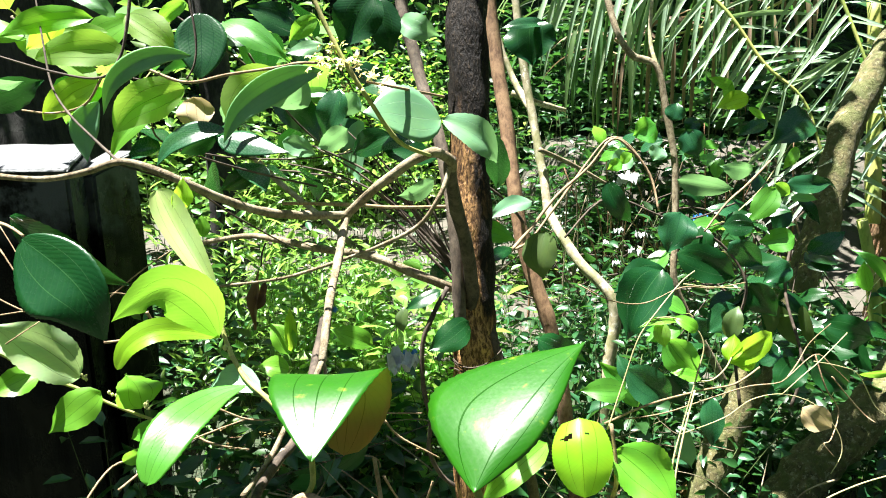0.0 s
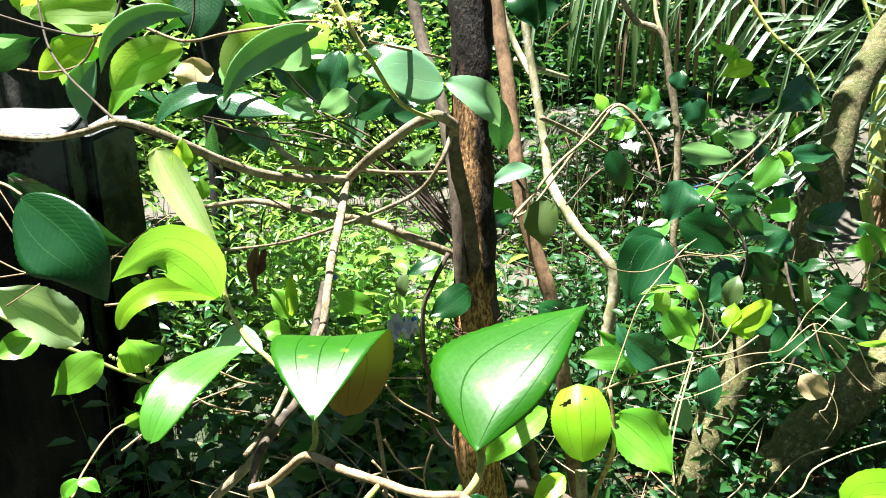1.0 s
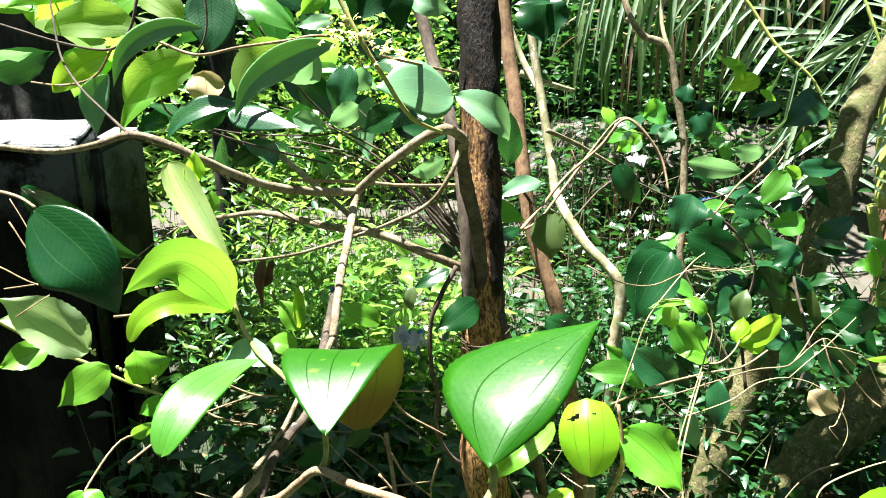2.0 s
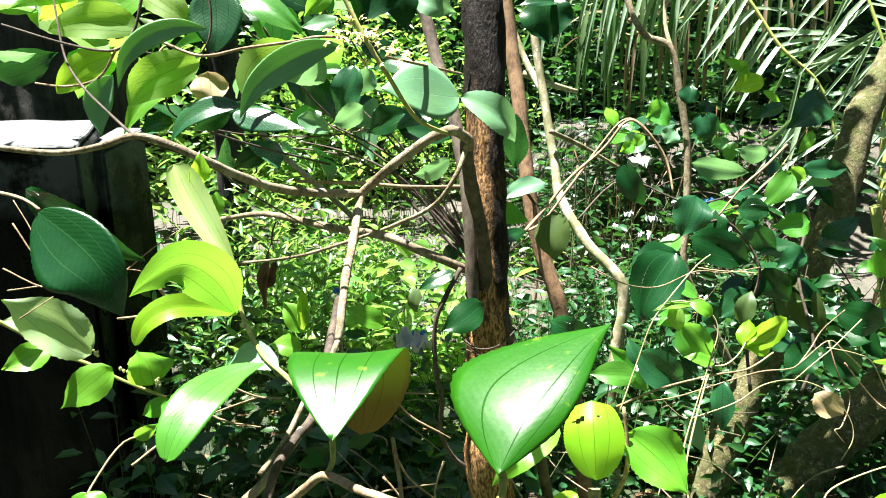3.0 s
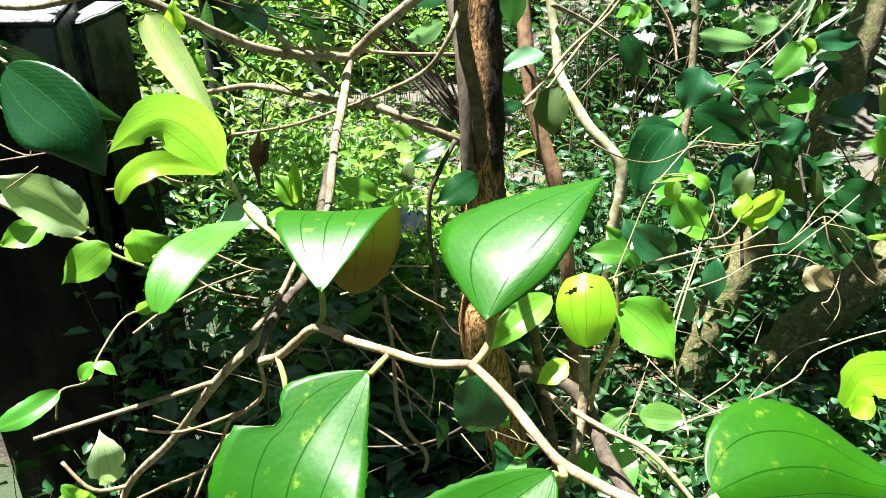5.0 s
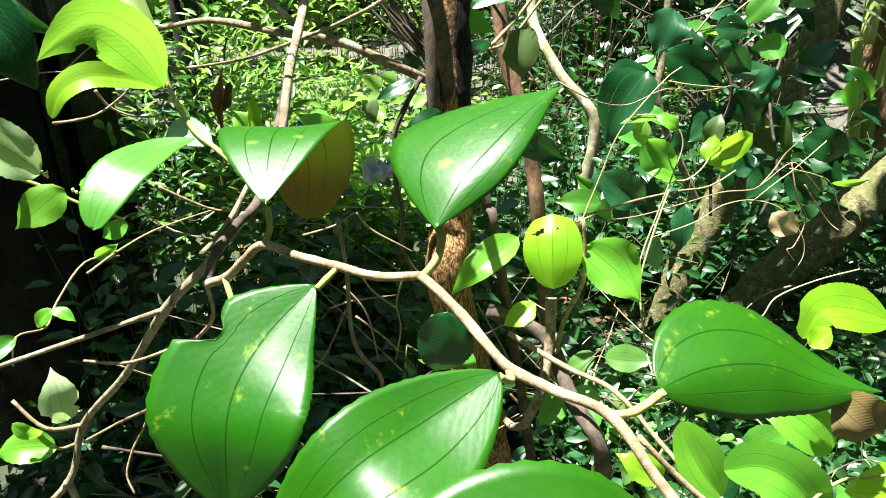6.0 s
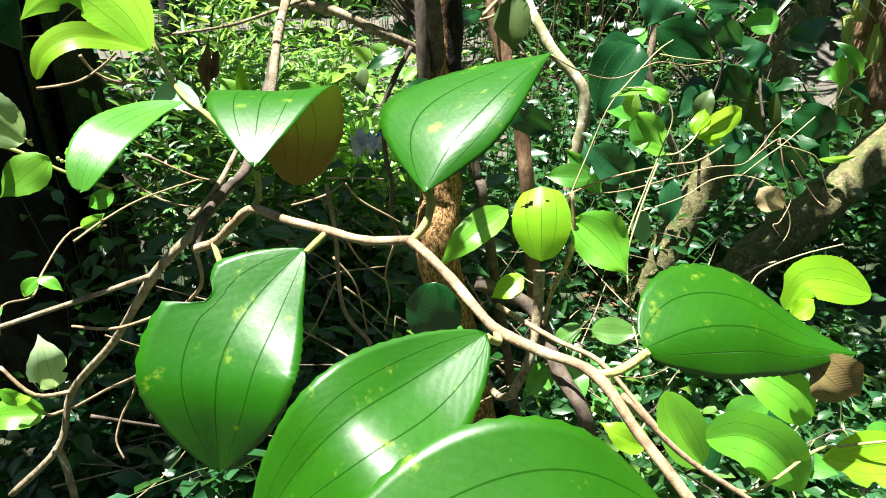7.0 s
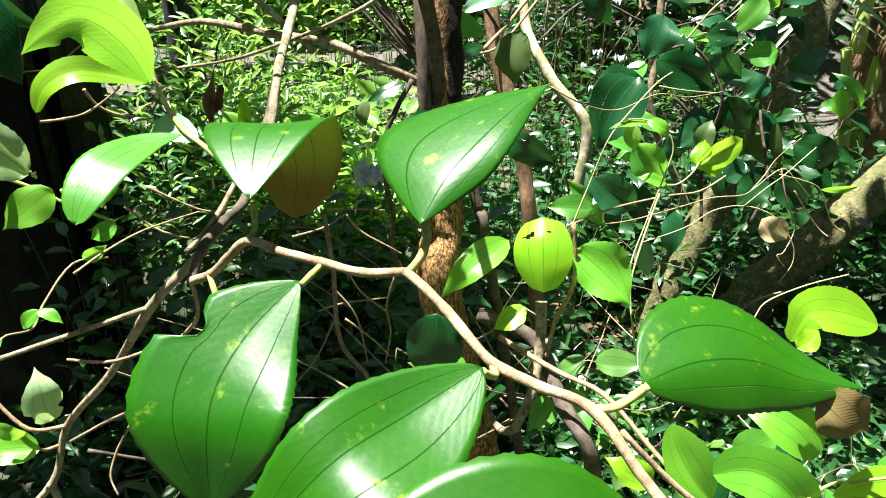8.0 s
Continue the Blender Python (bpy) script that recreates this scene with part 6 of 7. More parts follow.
stem(climber, [(0.000, 1.285, 1.105), (0.070, 1.313, 1.113), (0.136, 1.364, 1.181), (0.208, 1.439, 1.261), (0.259, 1.456, 1.315), (0.298, 1.456, 1.306), (0.340, 1.445, 1.246), (0.368, 1.450, 1.167)], 0.0029, 0.0020, "twig", name='stem')
stem(climber, [(0.604, 1.467, 1.258), (0.548, 1.432, 1.214), (0.493, 1.399, 1.177), (0.446, 1.383, 1.121)], 0.0029, 0.0019, "twig", name='stem')
stem(climber, [(0.224, 1.064, 0.854), (0.303, 1.112, 0.843), (0.412, 1.179, 0.845), (0.470, 1.178, 0.865), (0.529, 1.200, 0.862), (0.562, 1.230, 0.861), (0.624, 1.258, 0.897), (0.654, 1.253, 0.876), (0.704, 1.279, 0.831)], 0.0013, 0.0009, "twig", sides=6, name='stem')
stem(climber, [(0.562, 1.230, 0.861), (0.597, 1.264, 0.881), (0.621, 1.277, 0.913), (0.655, 1.270, 0.955)], 0.0015, 0.0009, "twig", sides=6, name='stem')
stem(climber, [(0.624, 1.258, 0.897), (0.640, 1.240, 0.835), (0.687, 1.277, 0.772), (0.653, 1.233, 0.733), (0.633, 1.218, 0.731), (0.653, 1.217, 0.706)], 0.0015, 0.0009, "twig", sides=6, name='stem')
stem(climber, [(0.654, 1.249, 0.855), (0.736, 1.291, 0.766), (0.754, 1.268, 0.751)], 0.0015, 0.0009, "twig", sides=6, name='stem')
stem(climber, [(0.149, 1.104, 1.081), (0.205, 1.096, 1.053), (0.276, 1.159, 1.031), (0.342, 1.170, 1.056), (0.413, 1.221, 1.041), (0.471, 1.218, 1.052)], 0.0013, 0.0008, "twig", sides=6, name='stem')

# ---------- caught dead leaf ----------
dead = thing("dead_leaf", "curled tan dead leaf caught on vine", "leaf")
leaf(dead, (0.5637, 1.1674, 0.8277), (0.6114, 1.1544, 0.7942), 0.0513, (-0.23, -0.97, 0.05), "dry", fold=20, bend=0.1, wave=0.083)

# ---------- saplings behind the young tree ----------
brownsap = thing("sapling", "slender red-brown sapling stem behind the tree", "tree", group="saplings")
stem(brownsap, [(-0.010, 1.760, 1.900), (0.009, 1.700, 1.653), (0.028, 1.660, 1.492), (0.046, 1.620, 1.358), (0.061, 1.570, 1.202), (0.076, 1.540, 1.092), (0.100, 1.520, 1.001), (0.131, 1.500, 0.911), (0.151, 1.490, 0.811), (0.171, 1.470, 0.677), (0.220, 1.520, 0.300), (0.240, 1.540, -0.100)], 0.0167, 0.0180, "sapling", name='trunk', sides=12)
stem(brownsap, [(0.086, 1.543, 1.117), (0.045, 1.500, 1.176), (-0.003, 1.454, 1.220), (-0.029, 1.424, 1.233)], 0.0040, 0.0018, "darktwig", name='twig')
leaf(brownsap, (-0.0269, 1.4241, 1.2332), (-0.0774, 1.3957, 1.2092), 0.0363, (0.29, -0.86, 0.41), "dark", bend=0.039, wave=0.081)
palesap = thing("sapling", "pale crooked sapling stem, bent sharply above the ground", "tree", group="saplings")
stem(palesap, [(0.117, 2.800, 1.890), (0.148, 2.720, 1.592), (0.178, 2.660, 1.385), (0.199, 2.600, 1.235), (0.217, 2.550, 1.131), (0.226, 2.500, 1.029), (0.261, 2.420, 0.951), (0.329, 2.340, 0.851), (0.417, 2.280, 0.760), (0.434, 2.260, 0.659), (0.414, 2.240, 0.551), (0.402, 2.220, 0.380), (0.420, 2.220, 0.000)], 0.0150, 0.0215, "pale", name='trunk', sides=12)
stem(palesap, [(0.018, 2.900, 1.869), (0.058, 2.850, 1.685), (0.112, 2.800, 1.535), (0.173, 2.680, 1.407)], 0.012, 0.014, "pale")
stem(palesap, [(0.101, 2.784, 1.481), (0.228, 2.784, 1.432), (0.331, 2.889, 1.408)], 0.0139, 0.0096, "pale")
stem(palesap, [(0.197, 2.546, 1.257), (0.326, 2.645, 1.195), (0.499, 2.741, 1.093)], 0.0097, 0.0070, "limb")
thinsap = thing("sapling", "thin grey sapling with a kinked pale top", "tree", group="saplings")
stem(thinsap, [(0.434, 2.688, 1.936), (0.484, 2.596, 1.695), (0.535, 2.550, 1.591), (0.620, 2.527, 1.545), (0.654, 2.499, 1.378), (0.679, 2.467, 1.195), (0.678, 2.418, 0.931), (0.683, 2.381, 0.729), (0.900, 2.400, 0.300), (0.900, 2.420, 0.000)], 0.0113, 0.0139, "limb", name='trunk', sides=10)
stem(thinsap, [(0.620, 2.527, 1.545), (0.610, 2.601, 1.670), (0.649, 2.702, 1.929)], 0.0082, 0.0064, "pale", name='branch')
stem(palm, [(1.742, 3.232, 1.857), (1.723, 3.113, 1.348), (1.689, 3.000, 0.876)], 0.0274, 0.0324, "stalk", name='stalk', sides=12)

# ---------- mossy forked tree ----------
mossy = thing("mossy_tree", "leaning forked tree with lichen-spotted mossy limbs", "tree")
stem(mossy, [(1.620, 2.560, 2.000), (1.394, 2.400, 1.657), (1.268, 2.300, 1.493), (1.144, 2.220, 1.302), (1.083, 2.160, 1.131), (1.023, 2.100, 0.972), (0.947, 2.050, 0.831), (0.879, 2.020, 0.696), (0.810, 2.000, 0.555), (0.756, 1.980, 0.451), (0.685, 1.940, 0.279), (0.640, 1.920, 0.100), (0.620, 1.930, -0.100)], 0.044, 0.056, "mossy", name='trunk', sides=20, steps=8, rough=0.05)
stem(mossy, [(1.900, 2.320, 0.960), (1.504, 2.200, 0.638), (1.228, 2.080, 0.430), (1.090, 2.020, 0.331), (0.978, 1.980, 0.233), (0.896, 1.950, 0.141), (0.760, 1.930, -0.060)], 0.066, 0.076, "mossy", name='limb', sides=20, steps=8, rough=0.05)

# ---------- palm fronds ----------
frond([(0.728, 3.522, 2.473), (0.911, 3.363, 2.091), (1.108, 3.225, 1.820), (1.242, 3.141, 1.590), (1.387, 3.070, 1.427), (1.453, 3.015, 1.212), (1.488, 2.962, 1.023)], 30, 0.52, 0.026, 3, droop=0.25, fwd=0.35, skip=0.12)
frond([(1.224, 3.366, 2.538), (1.426, 3.206, 2.148), (1.542, 3.107, 1.841), (1.629, 3.003, 1.522), (1.720, 2.957, 1.235)], 26, 0.5, 0.02, 4, droop=0.2, fwd=0.5, skip=0.1)
frond([(1.997, 3.745, 2.637), (1.460, 3.594, 2.304), (1.023, 3.487, 2.167), (0.666, 3.453, 2.124), (0.336, 3.416, 2.053)], 34, 0.8, 0.026, 7, droop=1.3, fwd=0.9, skip=0.02)
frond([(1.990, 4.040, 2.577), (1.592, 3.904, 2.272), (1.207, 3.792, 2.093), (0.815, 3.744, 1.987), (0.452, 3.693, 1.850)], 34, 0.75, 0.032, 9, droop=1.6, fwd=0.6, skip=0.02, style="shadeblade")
frond([(2.081, 4.286, 2.221), (1.599, 4.101, 1.955), (1.109, 4.044, 1.842), (0.716, 3.995, 1.725)], 20, 0.6, 0.03, 11, droop=1.8, fwd=0.4, skip=0.02, style="deadblade")
deadh = thing("hanging_dead_leaf", "long curled brown dead leaf hanging from twig", "leaf")
leaf(deadh, (-0.4854, 1.3414, 1.0740), (-0.4999, 1.3153, 0.9385), 0.0240, (-0.35, -0.91, 0.21), "litter", fold=55, wave=0.35)
leaf(deadh, (-0.4833, 1.3545, 1.0338), (-0.5138, 1.3198, 0.9685), 0.0218, (0.74, -0.67, 0.01), "litter", fold=50, wave=0.35)
stem(deadh, [(-0.475, 1.351, 1.121), (-0.483, 1.346, 1.098), (-0.485, 1.341, 1.072)], 0.0018, 0.0018, "darktwig", name='petiole')
stick = thing("pale_stick", "bare pale stick leaning in the bushes", "stick", group="dead sticks")
stem(stick, [(-0.670, 1.828, 1.299), (-0.602, 1.849, 1.216), (-0.521, 1.861, 1.140), (-0.411, 1.898, 1.023)], 0.0079, 0.0084, "pale", name='shaft')

# ---------- scraps of litter ----------
scrap("plastic_bag", "muddy white plastic scrap under the herbs", (-0.226, 1.604, 0.738), 0.080, PLASTIC, 1)
scrap("plastic_scrap", "tiny blue plastic scrap among herbs", (-0.510, 1.999, 0.779), 0.035, BLUE, 2)
scrap("plastic_scrap", "green plastic scrap hanging in the bushes", (-0.802, 3.058, 1.658), 0.060, GREEN_GLASS, 3)
scrap("plastic_scrap", "pale blue plastic scrap under the herbs", (-0.217, 1.656, 0.742), 0.040, BLUE, 4)
scrap("plastic_scrap", "small blue plastic scrap among stems", (0.834, 2.638, 0.955), 0.050, BLUE, 5)
scrap("plastic_bag", "torn white plastic sheet on the bank", (0.687, 3.257, 1.055), 0.100, PLASTIC, 6)
scrap("plastic_scrap", "small torn white plastic scrap in weeds", (0.619, 2.710, 0.881), 0.047, PLASTIC, 7)
scrap("plastic_scrap", "small torn white plastic scrap in weeds", (0.644, 2.675, 0.759), 0.040, PLASTIC, 8)
scrap("plastic_scrap", "small torn white plastic scrap in weeds", (0.509, 2.612, 0.921), 0.031, PLASTIC, 9)
scrap("plastic_scrap", "small torn white plastic scrap in weeds", (0.538, 2.771, 0.753), 0.035, PLASTIC, 10)
scrap("plastic_scrap", "small torn white plastic scrap in weeds", (0.483, 2.746, 0.853), 0.022, PLASTIC, 11)
scrap("plastic_scrap", "small torn white plastic scrap in weeds", (0.579, 2.640, 0.828), 0.041, PLASTIC, 12)
scrap("plastic_scrap", "small torn white plastic scrap in weeds", (0.693, 2.766, 0.726), 0.020, PLASTIC, 13)

# ---------- more leaves along the twigs ----------
leafy(climber, [(0.402, 1.458, 1.085), (0.507, 1.521, 1.111), (0.637, 1.634, 1.119), (0.826, 1.857, 1.148), (0.938, 1.976, 1.199)], 26, ('dark', 'teal', 'dark', 'teal', 'dark', 'fresh'), (0.06, 0.1), 1)
leafy(climber, [(0.592, 1.478, 0.843), (0.606, 1.491, 0.905), (0.614, 1.549, 0.943), (0.549, 1.564, 1.050)], 16, ('dark', 'dark', 'teal', 'olive'), (0.06, 0.1), 2)
leafy(climber, [(0.731, 1.533, 0.809), (0.769, 1.591, 0.831), (0.752, 1.650, 0.886), (0.806, 1.729, 1.015)], 26, ('dark', 'dark', 'teal'), (0.06, 0.1), 3)
leafy(climber, [(0.355, 1.536, 0.696), (0.397, 1.549, 0.748), (0.453, 1.567, 0.828), (0.524, 1.589, 0.920)], 12, ('dark', 'dark', 'teal', 'fresh', 'teal'), (0.06, 0.1), 4)
leafy(climber, [(0.988, 1.795, 0.748), (0.996, 1.804, 0.793), (1.076, 1.909, 0.777), (1.188, 2.050, 0.948)], 16, ('dark', 'dark', 'teal', 'fresh', 'teal'), (0.06, 0.1), 5)
leafy(climber, [(0.364, 2.457, 1.266), (0.528, 2.464, 1.240), (0.693, 2.479, 1.255), (0.857, 2.486, 1.230)], 16, ('dark', 'teal', 'fresh'), (0.06, 0.11), 6)
leafy(tree, [(-0.611, 0.852, 1.508), (-0.546, 0.848, 1.463), (-0.481, 0.847, 1.432), (-0.408, 0.849, 1.416)], 14, ('under', 'lime', 'under', 'fresh'), (0.07, 0.1), 7)
leafy(tree, [(-0.431, 0.918, 1.518), (-0.354, 0.913, 1.463), (-0.300, 0.929, 1.417), (-0.246, 0.954, 1.369)], 14, ('dark', 'fresh', 'sage', 'dark'), (0.07, 0.1), 8)
leafy(tree, [(-0.458, 0.933, 1.335), (-0.372, 0.966, 1.315), (-0.260, 0.994, 1.311), (-0.174, 1.002, 1.325)], 14, ('dark', 'dark', 'teal', 'olive'), (0.06, 0.1), 9)
leafy(tree, [(-0.290, 1.029, 1.514), (-0.223, 1.021, 1.445), (-0.177, 1.027, 1.350)], 10, ('dark', 'sage', 'dark'), (0.07, 0.1), 10)
leafy(lower, [(-0.087, 0.851, 0.737), (0.017, 0.830, 0.692), (0.135, 0.867, 0.646), (0.234, 0.945, 0.684)], 12, ('dark', 'herb', 'fresh'), (0.05, 0.09), 11)

leafy(lower, [(0.369, 0.747, 0.621), (0.461, 0.713, 0.615), (0.543, 0.714, 0.657), (0.606, 0.688, 0.602)], 10, ('dark', 'fresh'), (0.06, 0.09), 13)
stem(tree, [(-0.004, 0.980, 1.080), (0.004, 0.961, 1.032), (0.017, 0.953, 0.981), (0.035, 0.943, 0.921), (0.049, 0.933, 0.862), (0.140, 1.000, 0.300), (0.150, 1.020, -0.050)], 0.0078, 0.0094, "darktwig", name='branch')
stem(tree, [(0.017, 0.963, 0.985), (0.006, 0.990, 0.995), (-0.020, 1.004, 0.988), (-0.048, 0.996, 0.976), (-0.064, 0.971, 0.981), (-0.060, 0.942, 0.994), (-0.037, 0.924, 0.991), (-0.007, 0.925, 0.978), (0.013, 0.946, 0.978), (0.015, 0.976, 0.991)], 0.0012, 0.0010, "darktwig", name="tendril", sides=5)
stem(tree, [(0.015, 0.975, 1.007), (-0.003, 0.998, 0.998), (-0.032, 1.003, 0.988), (-0.057, 0.987, 0.995), (-0.065, 0.959, 1.007), (-0.052, 0.933, 1.002), (-0.025, 0.922, 0.989), (0.003, 0.932, 0.991), (0.017, 0.958, 1.004), (0.009, 0.987, 1.005)], 0.0012, 0.0010, "darktwig", name="tendril", sides=5)
stem(tree, [(0.010, 0.986, 1.009), (-0.015, 1.003, 1.000), (-0.044, 0.999, 1.008), (-0.063, 0.977, 1.019), (-0.062, 0.947, 1.013), (-0.042, 0.926, 1.001), (-0.013, 0.923, 1.004), (0.011, 0.941, 1.017), (0.016, 0.970, 1.016), (0.001, 0.995, 1.003)], 0.0012, 0.0010, "darktwig", name="tendril", sides=5)

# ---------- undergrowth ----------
# Stands in sun get the bright leaf colour, stands in shade the dark one.
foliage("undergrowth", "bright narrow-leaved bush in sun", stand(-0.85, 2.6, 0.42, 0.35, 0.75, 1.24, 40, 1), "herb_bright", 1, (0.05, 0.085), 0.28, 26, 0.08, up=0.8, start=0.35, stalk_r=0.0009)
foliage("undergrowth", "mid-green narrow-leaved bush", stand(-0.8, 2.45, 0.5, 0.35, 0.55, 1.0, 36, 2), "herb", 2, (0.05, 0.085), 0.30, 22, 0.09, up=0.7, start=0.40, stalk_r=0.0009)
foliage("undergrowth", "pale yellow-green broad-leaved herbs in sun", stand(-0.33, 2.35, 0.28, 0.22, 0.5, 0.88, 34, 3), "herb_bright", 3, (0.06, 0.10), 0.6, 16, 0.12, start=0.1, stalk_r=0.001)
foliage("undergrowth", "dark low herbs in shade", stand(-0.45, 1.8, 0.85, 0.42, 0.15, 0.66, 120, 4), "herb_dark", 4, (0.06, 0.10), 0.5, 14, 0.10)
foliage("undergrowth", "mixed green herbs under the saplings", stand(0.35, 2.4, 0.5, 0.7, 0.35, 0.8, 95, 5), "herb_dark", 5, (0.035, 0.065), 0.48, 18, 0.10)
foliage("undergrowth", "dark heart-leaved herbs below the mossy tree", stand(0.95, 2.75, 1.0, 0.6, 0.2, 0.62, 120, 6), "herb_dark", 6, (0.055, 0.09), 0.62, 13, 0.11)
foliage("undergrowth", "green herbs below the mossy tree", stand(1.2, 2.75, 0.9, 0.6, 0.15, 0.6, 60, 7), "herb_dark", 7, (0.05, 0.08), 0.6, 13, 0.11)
foliage("undergrowth", "sunlit feathery bush in the distance", stand(-0.5, 5.6, 0.8, 0.5, 1.2, 2.7, 50, 8), "herb_bright", 8, (0.06, 0.10), 0.42, 24, 0.16)
foliage("undergrowth", "green thicket in the distance", stand(-1.9, 5.2, 1.1, 0.6, 0.9, 2.6, 70, 9), "herb", 9, (0.08, 0.14), 0.5, 28, 0.25)
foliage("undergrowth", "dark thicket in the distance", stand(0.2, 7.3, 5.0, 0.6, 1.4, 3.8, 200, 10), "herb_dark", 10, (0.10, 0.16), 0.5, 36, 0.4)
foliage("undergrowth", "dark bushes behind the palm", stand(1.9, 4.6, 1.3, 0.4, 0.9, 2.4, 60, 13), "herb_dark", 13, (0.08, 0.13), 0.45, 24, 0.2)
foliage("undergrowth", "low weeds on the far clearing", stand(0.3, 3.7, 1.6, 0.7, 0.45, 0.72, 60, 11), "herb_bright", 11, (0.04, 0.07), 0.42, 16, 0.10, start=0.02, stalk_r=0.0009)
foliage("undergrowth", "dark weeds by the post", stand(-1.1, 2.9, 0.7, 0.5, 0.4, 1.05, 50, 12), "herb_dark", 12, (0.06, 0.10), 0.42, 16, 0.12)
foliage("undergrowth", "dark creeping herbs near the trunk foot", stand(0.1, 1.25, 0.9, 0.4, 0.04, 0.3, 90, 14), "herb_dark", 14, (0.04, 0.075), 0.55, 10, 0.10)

foliage("undergrowth", "sunlit yellow-green fern-like bush behind the tree", stand(-0.5, 3.9, 0.42, 0.25, 1.35, 2.05, 34, 15), "lime", 15, (0.035, 0.06), 0.45, 20, 0.13, start=0.72)

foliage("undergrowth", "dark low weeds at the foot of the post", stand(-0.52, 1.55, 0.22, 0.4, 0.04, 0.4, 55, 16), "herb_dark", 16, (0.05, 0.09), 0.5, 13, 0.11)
# Added to hide sunlit soil in the made-up drop.
foliage("undergrowth", "dark weeds added over the lit ground by the post", stand(-1.1, 1.35, 0.65, 0.5, -0.45, -0.1, 170, 26), "herb_dark", 26, (0.06, 0.10), 0.5, 13, 0.11)
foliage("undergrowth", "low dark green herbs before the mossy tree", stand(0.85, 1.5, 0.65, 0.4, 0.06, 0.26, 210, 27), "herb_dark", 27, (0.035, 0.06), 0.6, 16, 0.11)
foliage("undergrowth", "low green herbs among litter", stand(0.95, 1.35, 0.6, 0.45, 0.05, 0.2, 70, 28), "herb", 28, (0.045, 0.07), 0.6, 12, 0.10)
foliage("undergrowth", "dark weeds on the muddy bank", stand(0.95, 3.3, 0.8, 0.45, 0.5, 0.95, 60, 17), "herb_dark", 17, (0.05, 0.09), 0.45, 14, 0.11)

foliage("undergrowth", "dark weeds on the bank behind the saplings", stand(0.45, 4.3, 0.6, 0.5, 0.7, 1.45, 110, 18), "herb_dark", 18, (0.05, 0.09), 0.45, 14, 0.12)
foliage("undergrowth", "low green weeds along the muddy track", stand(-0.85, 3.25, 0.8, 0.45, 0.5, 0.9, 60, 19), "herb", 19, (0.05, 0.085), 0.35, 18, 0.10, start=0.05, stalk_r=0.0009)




def crown(parent, x, y, z, rx, ry, rz, n, seed, style, size=(0.09, 0.15), gaps=()):
    """Leaf mass high on a tree, unseen and added for its shade: stems that spread within an ellipsoid, with gaps that
    let sun through.
    """
    rng = np.random.RandomState(seed)
    spots = []
    while len(spots) < n:
        a = rng.uniform(-1, 1, 3)
        if a @ a > 1:
            continue
        c = np.array((x + a[0] * rx, y + a[1] * ry, z + a[2] * rz))
        if any((c[0] - g[0]) ** 2 + (c[1] - g[1]) ** 2 < g[2] ** 2 for g in gaps):
            continue
        d = rng.normal(0, 0.22, 3) * (0.5 if gaps else 1.0)
        spots.append((tuple(c - d), tuple(c + d)))
    return foliage("crown", "", spots, style, seed, size, 0.5, 12, 0.16, parent=parent, up=0.1)


# Unseen leaf masses placed to shade the undergrowth; gaps keep chosen spots sunlit.
crown(tree, -1.2, 1.7, 2.75, 1.25, 0.5, 0.25, 380, 21, "herb", gaps=((-1.12, 1.12, 0.27), (-0.26, 1.57, 0.32), (-1.90, 2.18, 0.44)))
# Unseen limbs added to join the leaf mass to the trunk.
for head in ((-1.5, 1.6, 2.8), (-0.9, 1.8, 2.85), (-0.6, 1.3, 2.9)):
    stem(tree, [(-0.12, 1.05, 2.35), (0.4 * head[0] - 0.1, 0.5 * head[1] + 0.5, 2.65), head], 0.016, 0.006, "limb")
crown(mossy, 1.2, 2.05, 2.9, 1.0, 0.75, 0.3, 75, 22, "herb", gaps=((0.85, 2.17, 0.26),))
crown(mossy, 1.2, 5.2, 3.6, 2.2, 1.2, 0.3, 120, 24, "herb_dark")
crown(old, -2.3, 3.4, 3.6, 1.4, 1.2, 0.4, 80, 23, "herb_dark", gaps=((-2.1, 2.3, 0.5),))


# ---------- dead twigs and fallen leaves on the ground ----------
def fallen_twigs():
    rng = np.random.RandomState(31)
    for k in range(150):
        x, y = rng.uniform(-0.9, 0.7), rng.uniform(0.9, 1.9)
        z = ground_z(x, y) + rng.uniform(0.02, 0.55)
        a, ln = rng.uniform(0, 6.28), rng.uniform(0.15, 0.5)
        d = np.array((math.cos(a), math.sin(a) * 0.7, rng.uniform(-0.5, 0.7))) * ln
        p = np.array((x, y, z))
        q = [p - d / 2, p + rng.normal(0, 0.03, 3), p + d / 2]
        for w in q:
            w[2] = max(w[2], ground_z(w[0], w[1]) + 0.005)
        twig = thing("fallen_twig", "thin bare dead twig lodged in the undergrowth", "twig", "fallen twigs")
        stem(twig, q, rng.uniform(0.0012, 0.0035), 0.001, ("twig", "limb", "darktwig", "limb")[k % 4], name="shaft", sides=5)


fallen_twigs()


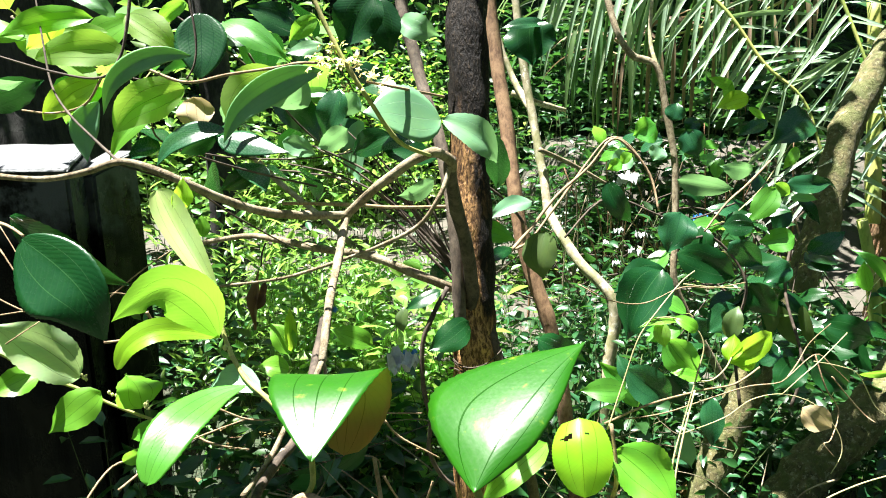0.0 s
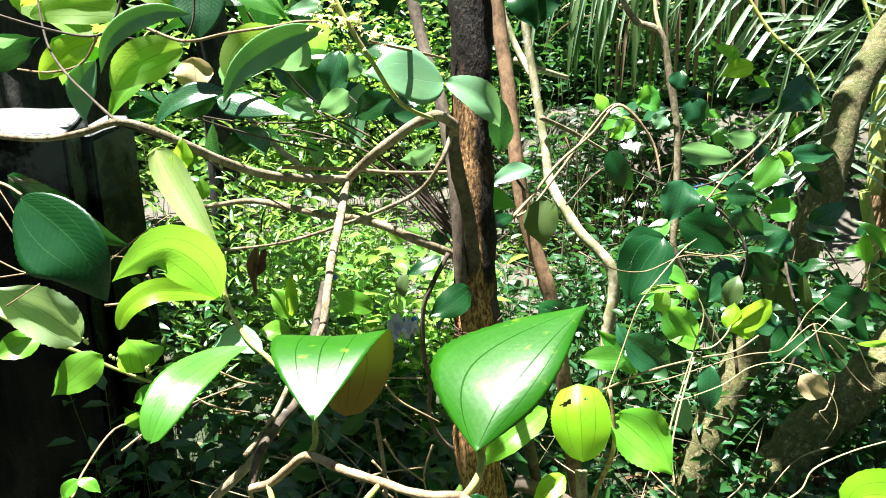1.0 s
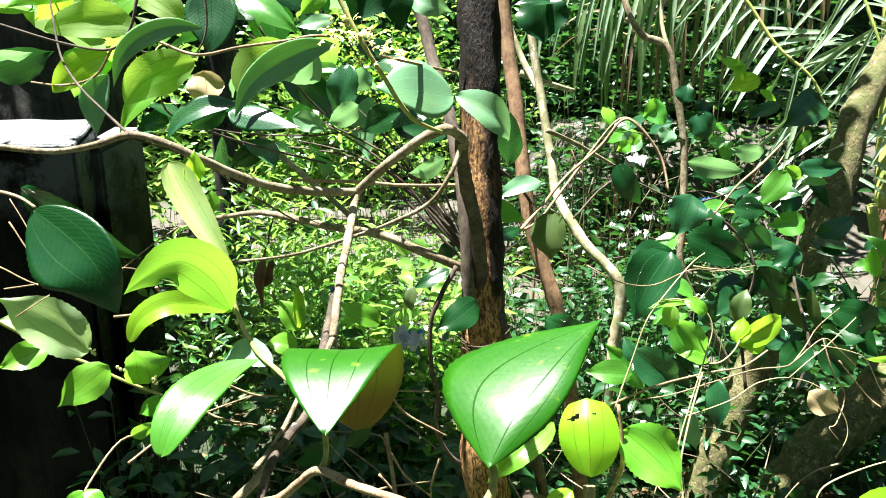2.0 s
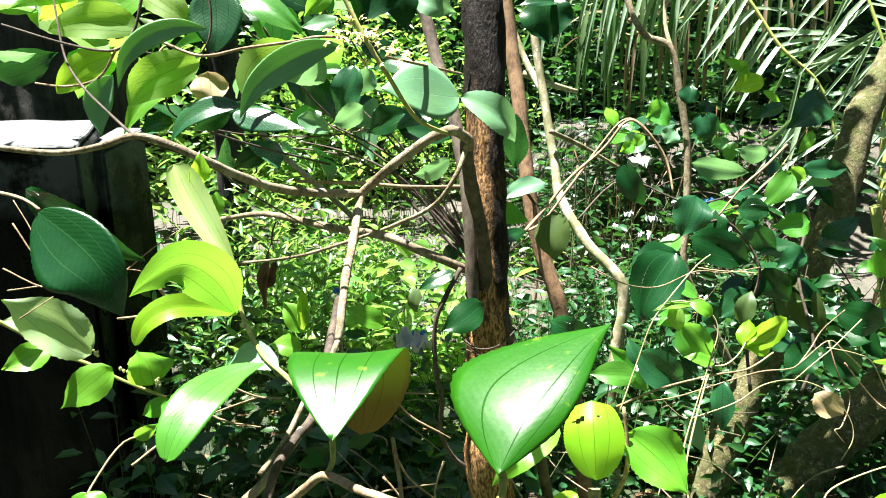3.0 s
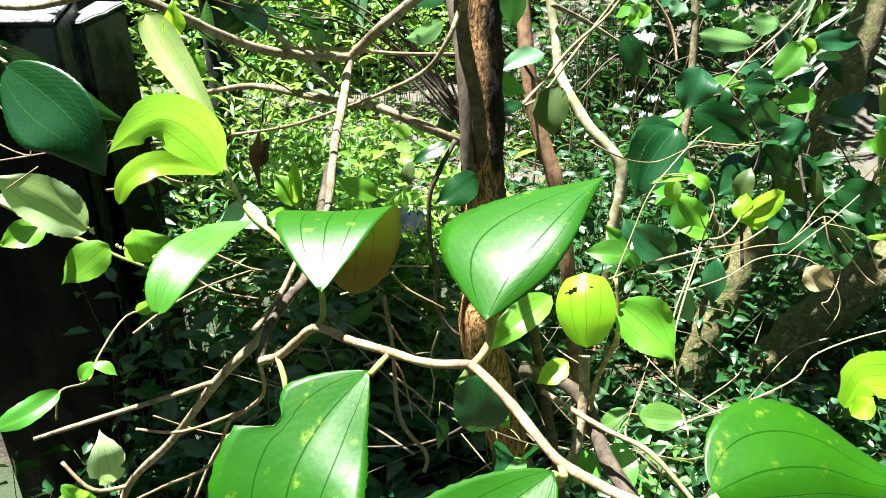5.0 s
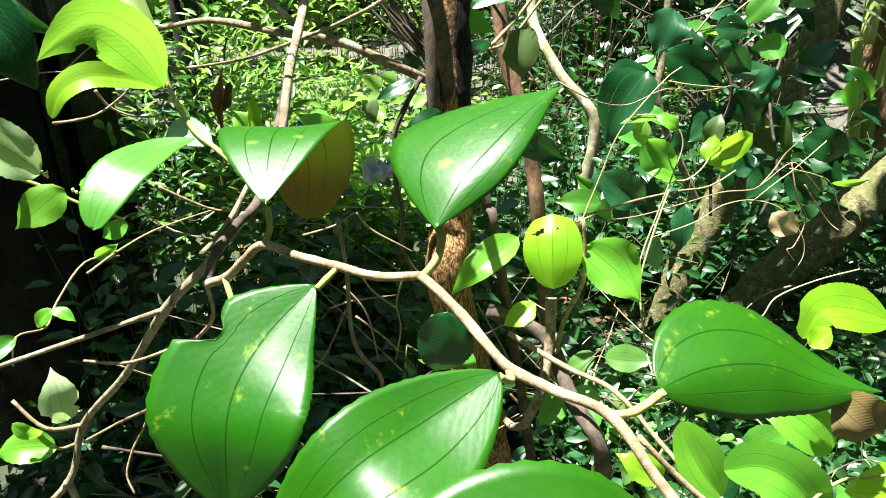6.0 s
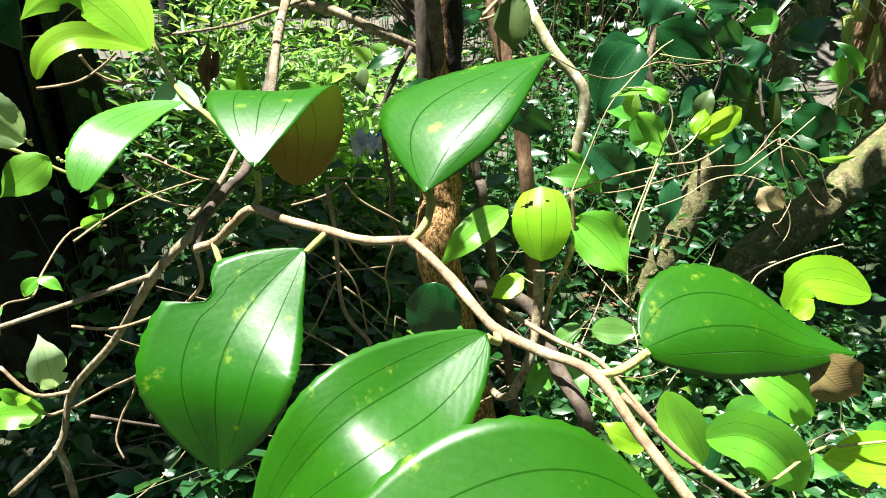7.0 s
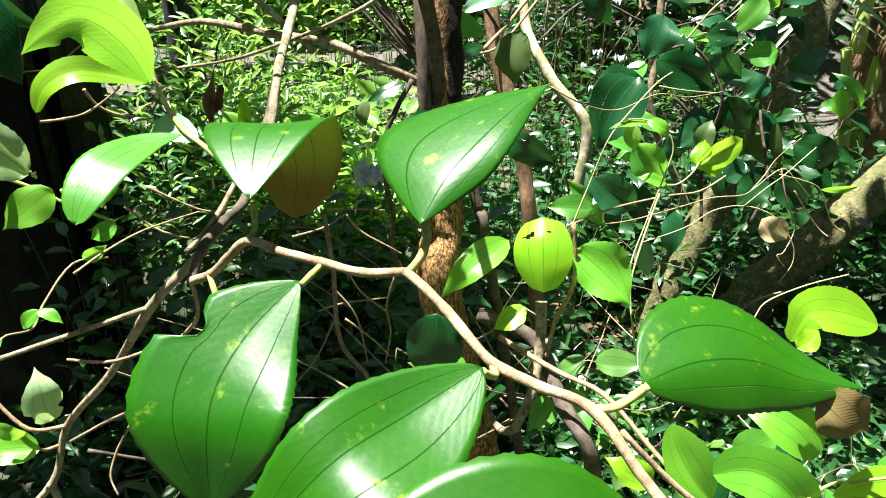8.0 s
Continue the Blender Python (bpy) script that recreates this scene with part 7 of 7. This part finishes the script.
def bank_debris():
    """Dry stalks and hanging roots along the bank below the palm."""
    rng = np.random.RandomState(41)
    for k in range(60):
        x, y = rng.uniform(0.1, 1.8), rng.uniform(3.2, 4.3)
        g = ground_z(x, y)
        if k % 3:
            q = [(x, y, g), (x + rng.normal(0, 0.05), y, g + 0.35), (x + rng.normal(0, 0.12), y - 0.05, g + rng.uniform(0.5, 1.0))]
        else:
            a = rng.uniform(-0.4, 0.4)
            q = [(x - 0.3, y, g + 0.05 + rng.uniform(0, 0.5)), (x, y - 0.03, g + 0.1 + rng.uniform(0, 0.5)), (x + 0.35, y, g + 0.06 + rng.uniform(0, 0.6))]
        root = thing("dry_stalk", "bare dry stalk standing on the muddy bank", "stalk", "dry stalks")
        stem(root, q, rng.uniform(0.004, 0.009), 0.003, ("darktwig", "limb", "husk")[k % 3], name="shaft", sides=6)


bank_debris()


def fallen_leaves():
    rng = np.random.RandomState(32)
    verts, faces, uvs = [], [], []
    for k in range(900):
        x, y = rng.uniform(-1.2, 1.2), rng.uniform(0.5, 2.6)
        z = ground_z(x, y) + rng.uniform(0.004, 0.03)
        a, ln = rng.uniform(0, 6.28), rng.uniform(0.05, 0.11)
        w = np.array((math.cos(a), math.sin(a), rng.uniform(-0.25, 0.25)))
        v, f, uv, ix = leaf_mesh((x, y, z), np.array((x, y, z)) + w * ln, ln * rng.uniform(0.25, 0.5), (rng.normal(0, 0.3), rng.normal(0, 0.3), 1), rng.uniform(-0.1, 0.15), rng.uniform(0, 35), 0, seed=k, nu=5, nv=2, wave=0.1)
        o = len(verts)
        verts += v
        uvs += uv
        faces += [tuple(q + o for q in g) for g in f]
    ob = mesh_object("leaf_litter", verts, faces, [LEAF["litter"]], uvs, smooth=False)
    return tagged(ob, "layer of fallen brown leaves on the soil", "leaf litter", kind="stuff")


fallen_leaves()


# ---------- far woods that close the place ----------
# Full ring: the unseen part behind the camera is added to block sky light.
def far_woods():
    verts, faces = [], []
    n, m = 180, 24
    for j in range(m + 1):
        h = -0.5 + 7.5 * j / m
        for i in range(n):
            a = 2 * math.pi * i / n
            r = 8.6 + 1.1 * noise.noise(Vector((math.cos(a) * 5, math.sin(a) * 5, h * 1.2))) + 0.6 * noise.noise(Vector((math.cos(a) * 16, math.sin(a) * 16, h * 3)))
            verts.append((r * math.cos(a), r * math.sin(a), h + 0.4 * noise.noise(Vector((math.cos(a) * 9, math.sin(a) * 9, h)))))
    for j in range(m):
        for i in range(n):
            i2 = (i + 1) % n
            faces.append((j * n + i, j * n + i2, (j + 1) * n + i2, (j + 1) * n + i))
    k = Mat("dense_far_foliage")
    pos = k.t.nodes.new("ShaderNodeNewGeometry").outputs["Position"]
    f = k.noise(9.0, pos, 6.0, 0.7)
    k.l(k.mix(k.ramp(f, 0.42, 0.62), (0.008, 0.02, 0.006), (0.06, 0.13, 0.03)), k.bsdf.inputs["Base Color"])
    k.bsdf.inputs["Roughness"].default_value = 0.9
    k.bump(f, 1.0, 0.15)
    return tagged(mesh_object("backdrop", verts, faces, [k.m]), "dense dark green woods closing the clearing", "woods", kind="structure")


far_woods()
